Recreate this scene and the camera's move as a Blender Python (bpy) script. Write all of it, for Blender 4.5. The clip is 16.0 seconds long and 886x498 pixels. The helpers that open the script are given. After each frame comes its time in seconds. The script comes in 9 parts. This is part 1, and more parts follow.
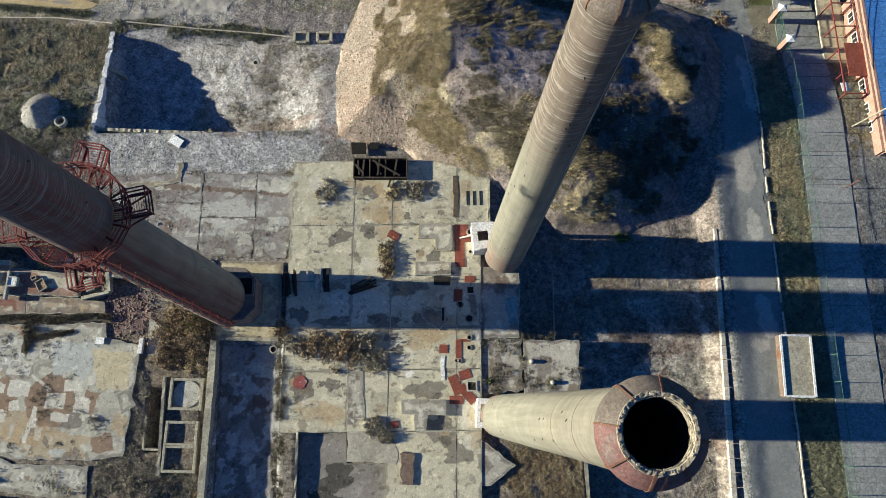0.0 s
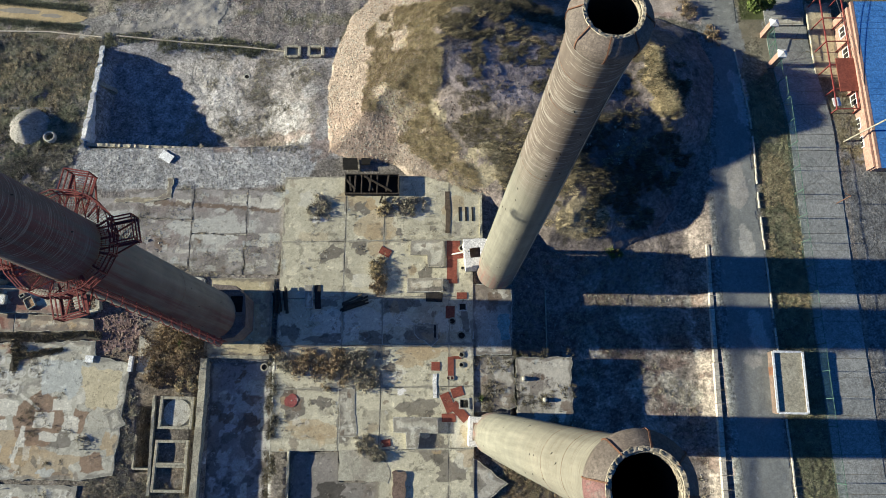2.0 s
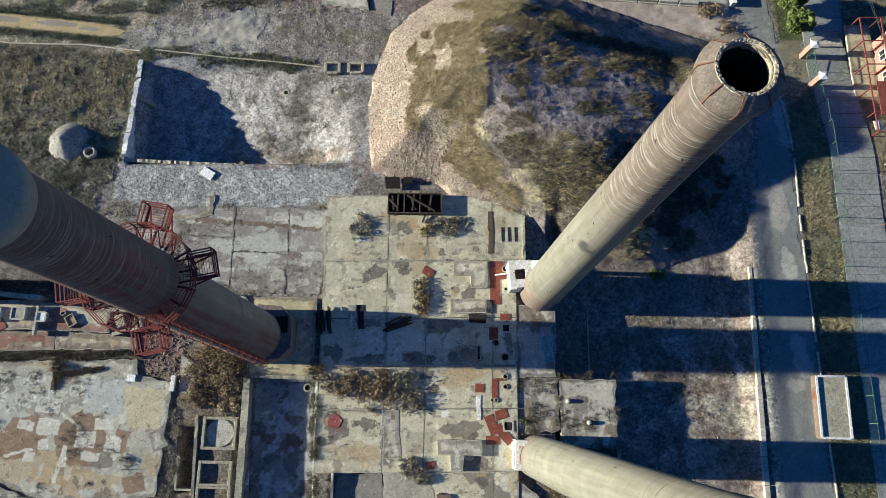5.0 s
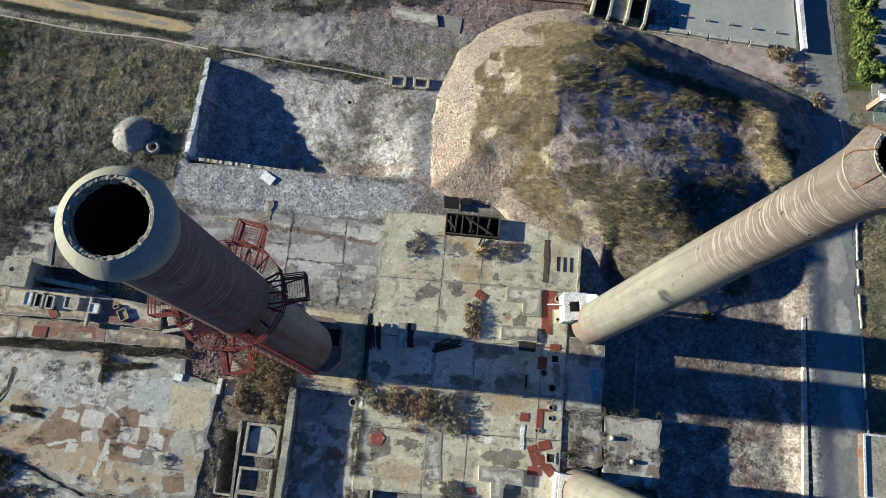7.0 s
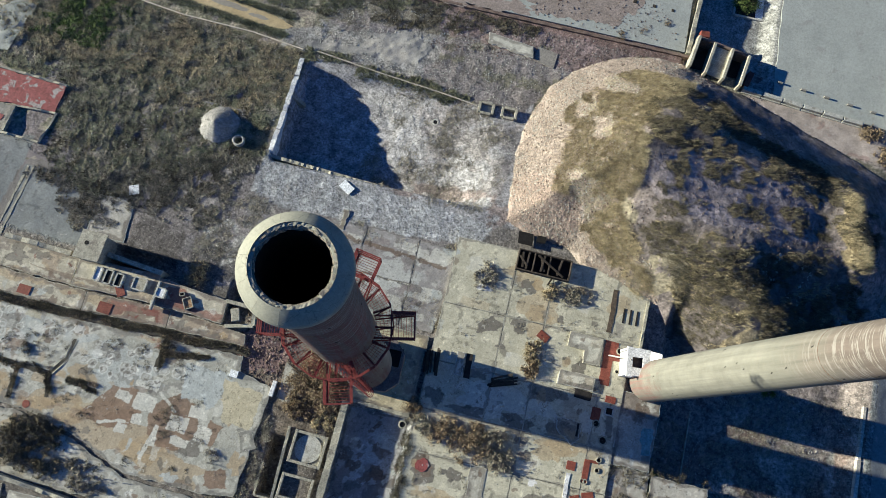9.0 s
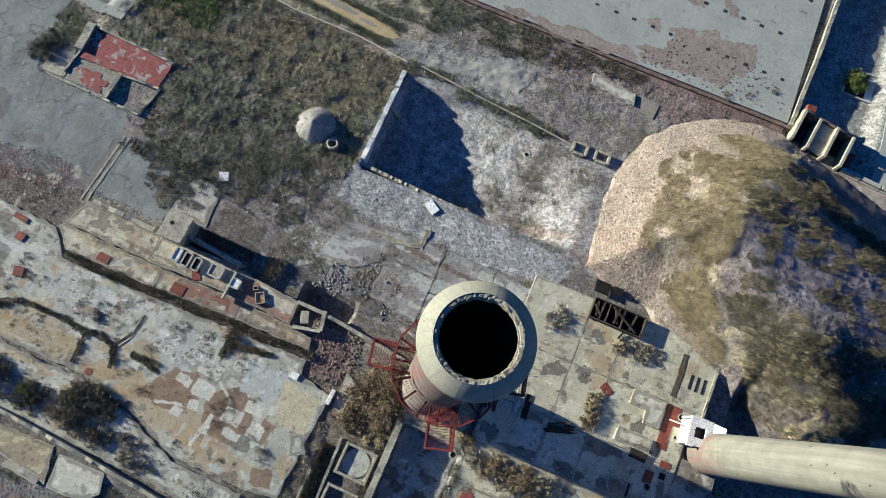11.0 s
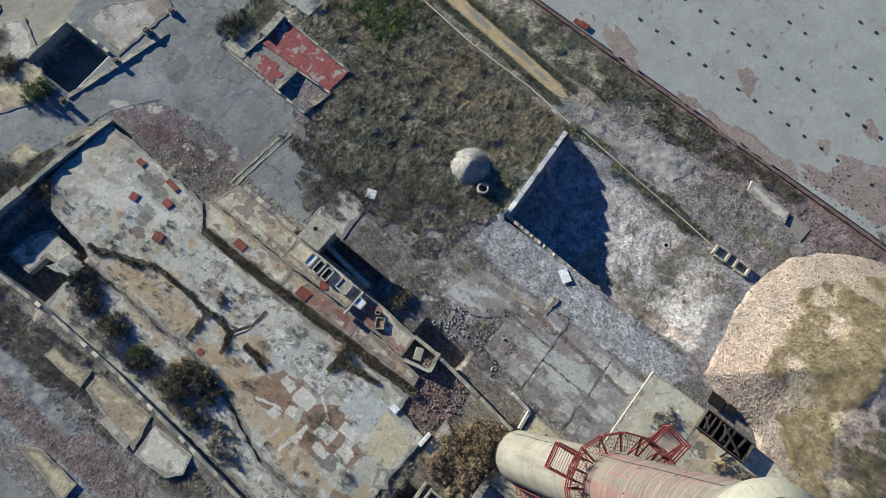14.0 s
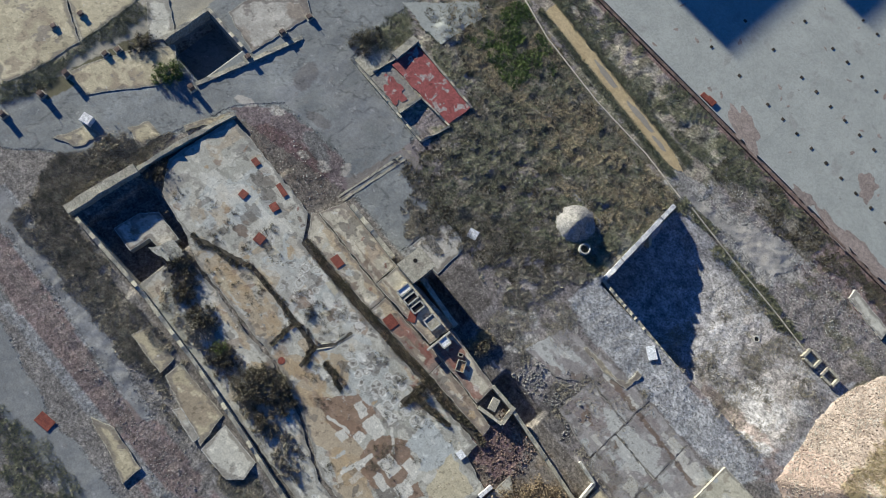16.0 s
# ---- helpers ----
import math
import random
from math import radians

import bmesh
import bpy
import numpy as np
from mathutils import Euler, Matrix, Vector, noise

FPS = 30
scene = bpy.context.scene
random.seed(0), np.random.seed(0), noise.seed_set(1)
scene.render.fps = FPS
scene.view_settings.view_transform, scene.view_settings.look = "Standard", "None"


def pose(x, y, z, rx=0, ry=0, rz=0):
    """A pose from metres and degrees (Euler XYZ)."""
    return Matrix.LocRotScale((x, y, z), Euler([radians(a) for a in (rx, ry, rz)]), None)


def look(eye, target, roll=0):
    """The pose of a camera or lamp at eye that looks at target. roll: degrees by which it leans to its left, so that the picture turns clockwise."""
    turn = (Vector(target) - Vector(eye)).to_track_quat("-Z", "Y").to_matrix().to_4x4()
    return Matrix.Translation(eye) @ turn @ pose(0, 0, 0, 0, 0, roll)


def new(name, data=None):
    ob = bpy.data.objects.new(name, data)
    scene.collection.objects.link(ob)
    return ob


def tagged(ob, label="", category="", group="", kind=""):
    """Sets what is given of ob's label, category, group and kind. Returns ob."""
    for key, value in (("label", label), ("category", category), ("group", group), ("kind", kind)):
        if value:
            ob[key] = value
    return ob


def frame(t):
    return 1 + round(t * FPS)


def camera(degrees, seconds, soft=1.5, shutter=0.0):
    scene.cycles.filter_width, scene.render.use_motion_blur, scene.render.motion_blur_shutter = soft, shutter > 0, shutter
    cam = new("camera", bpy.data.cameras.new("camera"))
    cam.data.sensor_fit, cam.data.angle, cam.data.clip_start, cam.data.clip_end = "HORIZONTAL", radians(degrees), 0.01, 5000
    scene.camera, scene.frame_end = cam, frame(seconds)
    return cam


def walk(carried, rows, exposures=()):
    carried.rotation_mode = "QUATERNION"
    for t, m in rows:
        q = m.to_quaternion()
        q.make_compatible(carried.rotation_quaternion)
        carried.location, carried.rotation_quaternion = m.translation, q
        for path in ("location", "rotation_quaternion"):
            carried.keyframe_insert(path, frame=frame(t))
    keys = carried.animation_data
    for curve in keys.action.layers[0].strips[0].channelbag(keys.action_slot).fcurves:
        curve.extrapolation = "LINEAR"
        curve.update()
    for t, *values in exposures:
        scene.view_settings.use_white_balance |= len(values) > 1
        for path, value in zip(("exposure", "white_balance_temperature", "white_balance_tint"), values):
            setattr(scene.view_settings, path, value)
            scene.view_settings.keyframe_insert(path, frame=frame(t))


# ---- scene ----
cam = camera(64.4, 16.0, soft=0.6)
PATH = [
    (0, (0.047, 0.671, 78.113), (0.076, 1.132, 76.167), 2.8),
    (0.5, (0.433, 1.06, 78.129), (0.468, 1.524, 76.184), 3.4),
    (1, (0.569, 1.478, 78.084), (0.608, 1.944, 76.14), 4.0),
    (1.5, (0.497, 1.956, 78.153), (0.541, 2.421, 76.208), 4.5),
    (2, (0.337, 2.337, 78.195), (0.382, 2.803, 76.25), 4.6),
    (2.5, (-0.071, 2.807, 78.198), (-0.024, 3.272, 76.253), 4.9),
    (3, (-0.744, 3.193, 78.228), (-0.694, 3.658, 76.283), 5.3),
    (3.5, (-1.597, 3.542, 78.227), (-1.543, 4.005, 76.282), 5.8),
    (4, (-2.552, 3.865, 78.3), (-2.497, 4.329, 76.355), 5.9),
    (4.2, (-3.026, 4.028, 78.306), (-2.969, 4.492, 76.361), 6.1),
    (6.5, (-9.152, 6.304, 78.31), (-9.105, 6.775, 76.367), 8.5),
    (7, (-10.559, 6.923, 78.404), (-10.522, 7.392, 76.461), 9.0),
    (7.5, (-12.058, 7.441, 78.413), (-12.032, 7.914, 76.47), 9.8),
    (8, (-13.656, 7.97, 78.427), (-13.642, 8.445, 76.485), 10.4),
    (8.5, (-15.475, 8.492, 78.455), (-15.47, 8.965, 76.512), 11.4),
    (11, (-24.217, 9.792, 78.139), (-24.285, 10.258, 76.195), 14.2),
    (11.5, (-26.238, 9.764, 78.082), (-26.322, 10.229, 76.139), 14.6),
    (12, (-28.289, 9.727, 77.999), (-28.391, 10.187, 76.056), 15.0),
    (12.5, (-30.262, 9.686, 78.081), (-30.38, 10.139, 76.136), 15.4),
    (13, (-32.226, 9.372, 78.123), (-32.36, 9.825, 76.18), 16.0),
    (13.5, (-34.391, 9.068, 78.055), (-34.538, 9.517, 76.112), 17.0),
    (14, (-36.443, 8.684, 78.001), (-36.605, 9.129, 76.058), 17.5),
    (14.5, (-38.526, 8.297, 77.963), (-38.704, 8.734, 76.019), 17.8),
    (15, (-40.67, 7.854, 77.913), (-40.866, 8.281, 75.969), 18.0),
    (15.5, (-42.9, 7.36, 77.911), (-43.111, 7.776, 75.966), 18.4),
    (16, (-45.248, 6.795, 77.936), (-45.476, 7.196, 75.99), 18.9),
]
walk(cam, [(t, look(eye, target, roll)) for t, eye, target, roll in PATH],
     exposures=[(0.0, 1.25, 5790, 8), (8.5, 1.27, 5500, 8), (16.0, 1.13, 5400, 12)])

# ---- light ----
SUN_ELEVATION, SUN_AZIMUTH = 14.0, -1.7      # low afternoon sun; shadows run along +x
world = bpy.data.worlds.new("world")
scene.world = world
world.use_nodes = True
wn = world.node_tree.nodes
sky = wn.new("ShaderNodeTexSky")
sky.sky_type, sky.sun_disc = "NISHITA", False
sky.sun_elevation, sky.sun_rotation = radians(SUN_ELEVATION), radians(-90.0 + SUN_AZIMUTH)
sky.air_density, sky.dust_density, sky.ozone_density = 1.0, 0.3, 10.0
wn["Background"].inputs["Strength"].default_value = 0.046
world.node_tree.links.new(sky.outputs[0], wn["Background"].inputs["Color"])
sun_data = bpy.data.lights.new("sun", "SUN")
sun_data.energy, sun_data.angle, sun_data.color = 5.0, radians(0.6), (1.0, 0.882, 0.63)
sun = new("sun", sun_data)
se, sa = radians(SUN_ELEVATION), radians(SUN_AZIMUTH)
sun.matrix_world = look((0, 0, 100), (math.cos(se) * math.cos(sa), math.cos(se) * math.sin(sa), 100 - math.sin(se)))


# ---- materials ----
def nodes_of(name):
    m = bpy.data.materials.new(name)
    m.use_nodes = True
    t = m.node_tree
    return m, t, t.nodes["Principled BSDF"]


def add(t, kind, **values):
    n = t.nodes.new(kind)
    for key, value in values.items():
        n.inputs[key].default_value = value
    return n


def mixed(t, blend, a, b, factor=1.0):
    n = t.nodes.new("ShaderNodeMix")
    n.data_type, n.blend_type = "RGBA", blend
    for socket, value in ((n.inputs[0], factor), (n.inputs[6], a), (n.inputs[7], b)):
        if hasattr(value, "is_linked"):
            t.links.new(value, socket)
        else:
            socket.default_value = value
    return n.outputs[2]


def ramp(t, source, stops):
    n = t.nodes.new("ShaderNodeValToRGB")
    t.links.new(source, n.inputs[0])
    while len(n.color_ramp.elements) < len(stops):
        n.color_ramp.elements.new(0.5)
    for e, (p, c) in zip(n.color_ramp.elements, stops):
        e.position, e.color = p, (*c, 1) if len(c) == 3 else (c[0], c[0], c[0], 1)
    return n.outputs[0]


def surface(name, low, high, scale=0.35, grain=9.0, rough=0.85, bump=0.25, metal=0.0, cracks=0.0, vary=0.0, islands=0.0,
            spots=None, spot_scale=0.6, spot_edge=0.6, attribute="", depth=0.03, contrast=0.35, layers=()):
    """A two-scale weathered surface in world coordinates."""
    m, t, b = nodes_of(name)
    place = t.nodes.new("ShaderNodeNewGeometry").outputs["Position"]
    big = add(t, "ShaderNodeTexNoise", Scale=scale, Detail=6.0, Roughness=0.62)
    fine = add(t, "ShaderNodeTexNoise", Scale=grain * 0.55, Detail=5.0, Roughness=0.7)
    for n in (big, fine):
        t.links.new(place, n.inputs["Vector"])
    if attribute:
        a = t.nodes.new("ShaderNodeAttribute")
        a.attribute_name = attribute
        colour = mixed(t, "MULTIPLY", a.outputs["Color"], ramp(t, big.outputs[0], ((0.3, low), (0.7, high))))
    else:
        colour = ramp(t, big.outputs[0], ((0.32, low), (0.68, high)))
    if spots:
        s = add(t, "ShaderNodeTexNoise", Scale=spot_scale, Detail=8.0, Roughness=0.6, Distortion=0.5)
        t.links.new(place, s.inputs["Vector"])
        colour = mixed(t, "MIX", colour, (*spots, 1), ramp(t, s.outputs[0], ((spot_edge, (0.0,)), (spot_edge + 0.05, (1.0,)))))
    for k, (tone, size, edge, soft_edge, share) in enumerate(layers):
        s = add(t, "ShaderNodeTexNoise", Scale=size, Detail=9.0, Roughness=0.62, Distortion=0.35)
        shifted = t.nodes.new("ShaderNodeVectorMath")
        t.links.new(place, shifted.inputs[0])
        shifted.inputs[1].default_value = (31.7 * (k + 1), -17.3 * (k + 1), 5.1 * k)
        t.links.new(shifted.outputs[0], s.inputs["Vector"])
        colour = mixed(t, "MIX", colour, (*tone, 1), ramp(t, s.outputs[0], ((edge, (0.0,)), (edge + soft_edge, (share,)))))
    colour = mixed(t, "MULTIPLY", colour, ramp(t, fine.outputs[0], ((0.34, (1 - contrast,)), (0.66, (1 + contrast * 0.8,)))))
    speck = add(t, "ShaderNodeTexNoise", Scale=grain * 0.24, Detail=3.0, Roughness=0.8)
    t.links.new(place, speck.inputs["Vector"])
    colour = mixed(t, "MULTIPLY", colour, ramp(t, speck.outputs[0], ((0.37, (1 - contrast * 0.6,)), (0.6, (1 + contrast * 0.45,)))))
    height = fine.outputs[0]
    if cracks:
        v = add(t, "ShaderNodeTexVoronoi", Scale=cracks)
        v.feature = "DISTANCE_TO_EDGE"
        wob = add(t, "ShaderNodeTexNoise", Scale=cracks * 2.5, Detail=4.0)
        t.links.new(place, wob.inputs["Vector"])
        t.links.new(mixed(t, "ADD", place, wob.outputs["Color"], 1.2), v.inputs["Vector"])
        colour = mixed(t, "MULTIPLY", colour, ramp(t, v.outputs["Distance"], ((0.0, (0.62,)), (0.008, (1.0,)))))
    if vary or islands:
        source = t.nodes.new("ShaderNodeObjectInfo").outputs["Random"] if vary else t.nodes.new("ShaderNodeNewGeometry").outputs["Random Per Island"]
        k = vary or islands
        colour = mixed(t, "MULTIPLY", colour, ramp(t, source, ((0.0, (1 - k, 1 - k, 1 - k * 1.1)), (1.0, (1 + k * 0.7, 1 + k * 0.6, 1 + k * 0.4)))))
    t.links.new(colour, b.inputs["Base Color"])
    b.inputs["Metallic"].default_value = metal
    b.inputs["Specular IOR Level"].default_value = 0.25
    t.links.new(ramp(t, fine.outputs[0], ((0.3, (max(rough - 0.12, 0.05),)), (0.7, (min(rough + 0.1, 1.0),)))), b.inputs["Roughness"])
    if bump:
        bp = add(t, "ShaderNodeBump", Strength=bump, Distance=depth)
        t.links.new(height, bp.inputs["Height"])
        t.links.new(bp.outputs[0], b.inputs["Normal"])
    return m


M = {}
M["ground"] = surface("ground_soil", (0.72, 0.72, 0.72), (1.2, 1.2, 1.2), 0.9, 6.5, 0.92, 0.9, attribute="soil", depth=0.10, contrast=0.55,
                      layers=(((0.085, 0.075, 0.06), 2.6, 0.60, 0.02, 0.6), ((0.40, 0.37, 0.315), 3.6, 0.61, 0.02, 0.5), ((0.05, 0.043, 0.035), 6.5, 0.63, 0.02, 0.75), ((0.48, 0.455, 0.395), 8.0, 0.645, 0.02, 0.7)))
M["screed"] = surface("worn_screed", (0.96, 0.96, 0.96), (1.05, 1.05, 1.05), 1.6, 11.0, 0.86, 0.25, attribute="soil", depth=0.02, contrast=0.17,
                      layers=(((0.17, 0.152, 0.125), 1.1, 0.65, 0.01, 0.45), ((0.60, 0.58, 0.50), 1.7, 0.645, 0.01, 0.45), ((0.14, 0.125, 0.10), 3.4, 0.65, 0.012, 0.5), ((0.06, 0.053, 0.042), 6.0, 0.68, 0.012, 0.7)))
M["asphalt"] = surface("worn_asphalt", (0.93, 0.93, 0.93), (1.06, 1.06, 1.06), 0.8, 12.0, 0.85, 0.2, attribute="soil", depth=0.02, contrast=0.2,
                       layers=(((0.19, 0.18, 0.165), 0.7, 0.62, 0.02, 0.5), ((0.37, 0.365, 0.345), 1.1, 0.64, 0.02, 0.5), ((0.14, 0.13, 0.115), 3.0, 0.67, 0.02, 0.6)))
M["heap"] = surface("heap_soil", (0.75, 0.75, 0.75), (1.2, 1.2, 1.2), 0.8, 5.5, 0.95, 0.9, attribute="soil", depth=0.12, contrast=0.42)
M["concrete"] = surface("old_concrete", (0.33, 0.315, 0.25), (0.45, 0.43, 0.345), 0.35, 14.0, 0.85, 0.25, cracks=0.16, vary=0.10, contrast=0.3,
                        layers=(((0.25, 0.225, 0.19), 0.22, 0.56, 0.06, 0.7), ((0.47, 0.46, 0.40), 0.7, 0.60, 0.05, 0.7), ((0.27, 0.25, 0.21), 1.4, 0.62, 0.04, 0.7), ((0.16, 0.14, 0.115), 4.5, 0.66, 0.04, 0.8)))
M["concrete_west"] = surface("worn_concrete", (0.29, 0.285, 0.235), (0.40, 0.39, 0.325), 0.5, 11.0, 0.87, 0.3, cracks=0.22, vary=0.12, contrast=0.35,
                             layers=(((0.31, 0.265, 0.19), 0.16, 0.55, 0.08, 0.7), ((0.23, 0.22, 0.19), 0.55, 0.56, 0.05, 0.75), ((0.47, 0.46, 0.42), 0.9, 0.60, 0.03, 0.8),
                                     ((0.20, 0.17, 0.135), 1.7, 0.62, 0.04, 0.8), ((0.13, 0.12, 0.09), 4.0, 0.65, 0.03, 0.85)))
M["concrete_grey"] = surface("grey_concrete", (0.31, 0.32, 0.285), (0.385, 0.395, 0.35), 0.3, 12.0, 0.85, 0.2, vary=0.02, contrast=0.16,
                             layers=(((0.345, 0.355, 0.315), 0.12, 0.54, 0.1, 0.8), ((0.285, 0.28, 0.25), 0.4, 0.60, 0.05, 0.7), ((0.22, 0.205, 0.18), 1.3, 0.67, 0.02, 0.8)))
M["wall"] = surface("wall_concrete", (0.30, 0.28, 0.215), (0.42, 0.395, 0.31), 0.8, 12.0, 0.88, 0.4, vary=0.12, contrast=0.35,
                    layers=(((0.22, 0.195, 0.155), 0.9, 0.58, 0.06, 0.8), ((0.16, 0.145, 0.11), 2.5, 0.62, 0.05, 0.8)))
M["light"] = surface("pale_screed", (0.38, 0.37, 0.32), (0.47, 0.46, 0.405), 0.8, 14.0, 0.85, 0.2, islands=0.12, layers=(((0.28, 0.26, 0.22), 1.6, 0.58, 0.05, 0.8),))
M["damp"] = surface("damp_concrete", (0.215, 0.20, 0.17), (0.285, 0.265, 0.23), 0.8, 12.0, 0.6, 0.15, islands=0.15)
M["rust_soil"] = surface("rusty_soil", (0.235, 0.145, 0.08), (0.33, 0.225, 0.135), 1.2, 9.0, 0.95, 0.5, islands=0.15, contrast=0.45, layers=(((0.38, 0.35, 0.28), 0.7, 0.58, 0.05, 0.85),))
M["red_floor"] = surface("red_floor_paint", (0.22, 0.06, 0.055), (0.31, 0.095, 0.085), 0.9, 10.0, 0.7, 0.2, spots=(0.34, 0.30, 0.27), spot_scale=0.8, spot_edge=0.56)
M["teal"] = surface("teal_paint", (0.15, 0.27, 0.28), (0.25, 0.36, 0.36), 1.0, 10.0, 0.8, 0.2)
M["plate"] = surface("red_oxide_plate", (0.17, 0.05, 0.035), (0.245, 0.075, 0.05), 1.5, 16.0, 0.7, 0.15, vary=0.18)
M["steel"] = surface("red_painted_steel", (0.15, 0.032, 0.03), (0.22, 0.05, 0.042), 2.0, 20.0, 0.6, 0.2, spots=(0.12, 0.05, 0.03), spot_scale=3.0, spot_edge=0.6)
M["rust"] = surface("rusty_steel", (0.10, 0.05, 0.03), (0.20, 0.10, 0.06), 2.0, 20.0, 0.8, 0.3)
# burnt or black things, and painted shade of slots and recesses
M["dark"] = surface("burnt_and_shade_black", (0.02, 0.018, 0.016), (0.035, 0.03, 0.028), 1.0, 8.0, 0.95, 0.3)
M["timber"] = surface("charred_timber", (0.035, 0.028, 0.022), (0.085, 0.07, 0.055), 2.0, 18.0, 0.85, 0.4, vary=0.4)
M["duct_earth"] = surface("duct_earth", (0.05, 0.045, 0.034), (0.105, 0.092, 0.07), 1.5, 9.0, 0.95, 0.5, contrast=0.45)
M["white"] = surface("white_paint", (0.62, 0.61, 0.58), (0.74, 0.73, 0.70), 0.8, 12.0, 0.75, 0.15, spots=(0.5, 0.45, 0.38), spot_scale=1.5, spot_edge=0.66)
M["board"] = surface("white_board", (0.66, 0.67, 0.66), (0.78, 0.79, 0.78), 1.0, 14.0, 0.6, 0.05)
M["sand"] = surface("wet_sand", (0.40, 0.31, 0.165), (0.50, 0.395, 0.225), 0.5, 9.0, 0.9, 0.2, contrast=0.16, layers=(((0.33, 0.265, 0.16), 0.5, 0.57, 0.06, 0.6),))
M["silt"] = surface("grey_silt", (0.25, 0.225, 0.18), (0.31, 0.28, 0.225), 0.6, 9.0, 0.8, 0.1, contrast=0.12)
M["kerb"] = surface("kerb_stone", (0.40, 0.37, 0.31), (0.55, 0.50, 0.42), 1.0, 14.0, 0.85, 0.2, vary=0.2)
M["road"] = surface("road_concrete", (0.235, 0.245, 0.235), (0.31, 0.315, 0.30), 0.3, 14.0, 0.85, 0.15, vary=0.08, cracks=0.12, contrast=0.4,
                    layers=(((0.20, 0.195, 0.18), 0.35, 0.57, 0.05, 0.8), ((0.35, 0.345, 0.32), 0.8, 0.62, 0.03, 0.7), ((0.16, 0.15, 0.13), 2.5, 0.66, 0.03, 0.8)))
M["dry_grass"] = surface("dry_grass", (0.28, 0.23, 0.14), (0.45, 0.385, 0.25), 0.5, 3.0, 0.95, 0.0, islands=0.4)
M["weeds"] = surface("weeds", (0.15, 0.155, 0.095), (0.28, 0.275, 0.175), 0.6, 2.0, 0.95, 0.0, islands=0.28)
M["grey_weeds"] = surface("grey_weeds", (0.20, 0.185, 0.145), (0.38, 0.345, 0.27), 0.6, 2.0, 0.95, 0.0, islands=0.4)
M["dark_weeds"] = surface("dark_weeds", (0.075, 0.07, 0.045), (0.19, 0.165, 0.115), 0.7, 2.0, 0.95, 0.0, islands=0.5)
M["leaf"] = surface("green_leaves", (0.09, 0.13, 0.035), (0.17, 0.22, 0.06), 0.6, 5.0, 0.8, 0.0, islands=0.4)
M["brown_leaf"] = surface("brown_leaves", (0.20, 0.152, 0.095), (0.34, 0.265, 0.17), 0.6, 5.0, 0.9, 0.0, islands=0.3)
M["twig"] = surface("twigs", (0.07, 0.05, 0.035), (0.13, 0.10, 0.07), 2.0, 9.0, 0.9, 0.0)
M["rubble"] = surface("brick_rubble", (0.34, 0.27, 0.215), (0.44, 0.36, 0.295), 0.3, 9.0, 0.92, 0.3, islands=0.24)
M["stones"] = surface("grey_stones", (0.19, 0.185, 0.18), (0.29, 0.285, 0.275), 0.3, 9.0, 0.92, 0.3, islands=0.45)
M["brickbits"] = surface("broken_brick", (0.13, 0.095, 0.08), (0.21, 0.16, 0.14), 0.5, 9.0, 0.92, 0.3, islands=0.5)
M["blue_roof"] = surface("blue_roof_sheet", (0.05, 0.16, 0.42), (0.08, 0.22, 0.52), 0.4, 10.0, 0.5, 0.08)
M["salmon"] = surface("salmon_render", (0.30, 0.185, 0.14), (0.38, 0.24, 0.185), 0.6, 12.0, 0.85, 0.15)
M["fence"] = surface("green_wire", (0.05, 0.10, 0.075), (0.08, 0.15, 0.11), 1.0, 12.0, 0.6, 0.0)
M["cable"] = surface("cable", (0.05, 0.05, 0.05), (0.09, 0.09, 0.09), 1.0, 12.0, 0.6, 0.0)


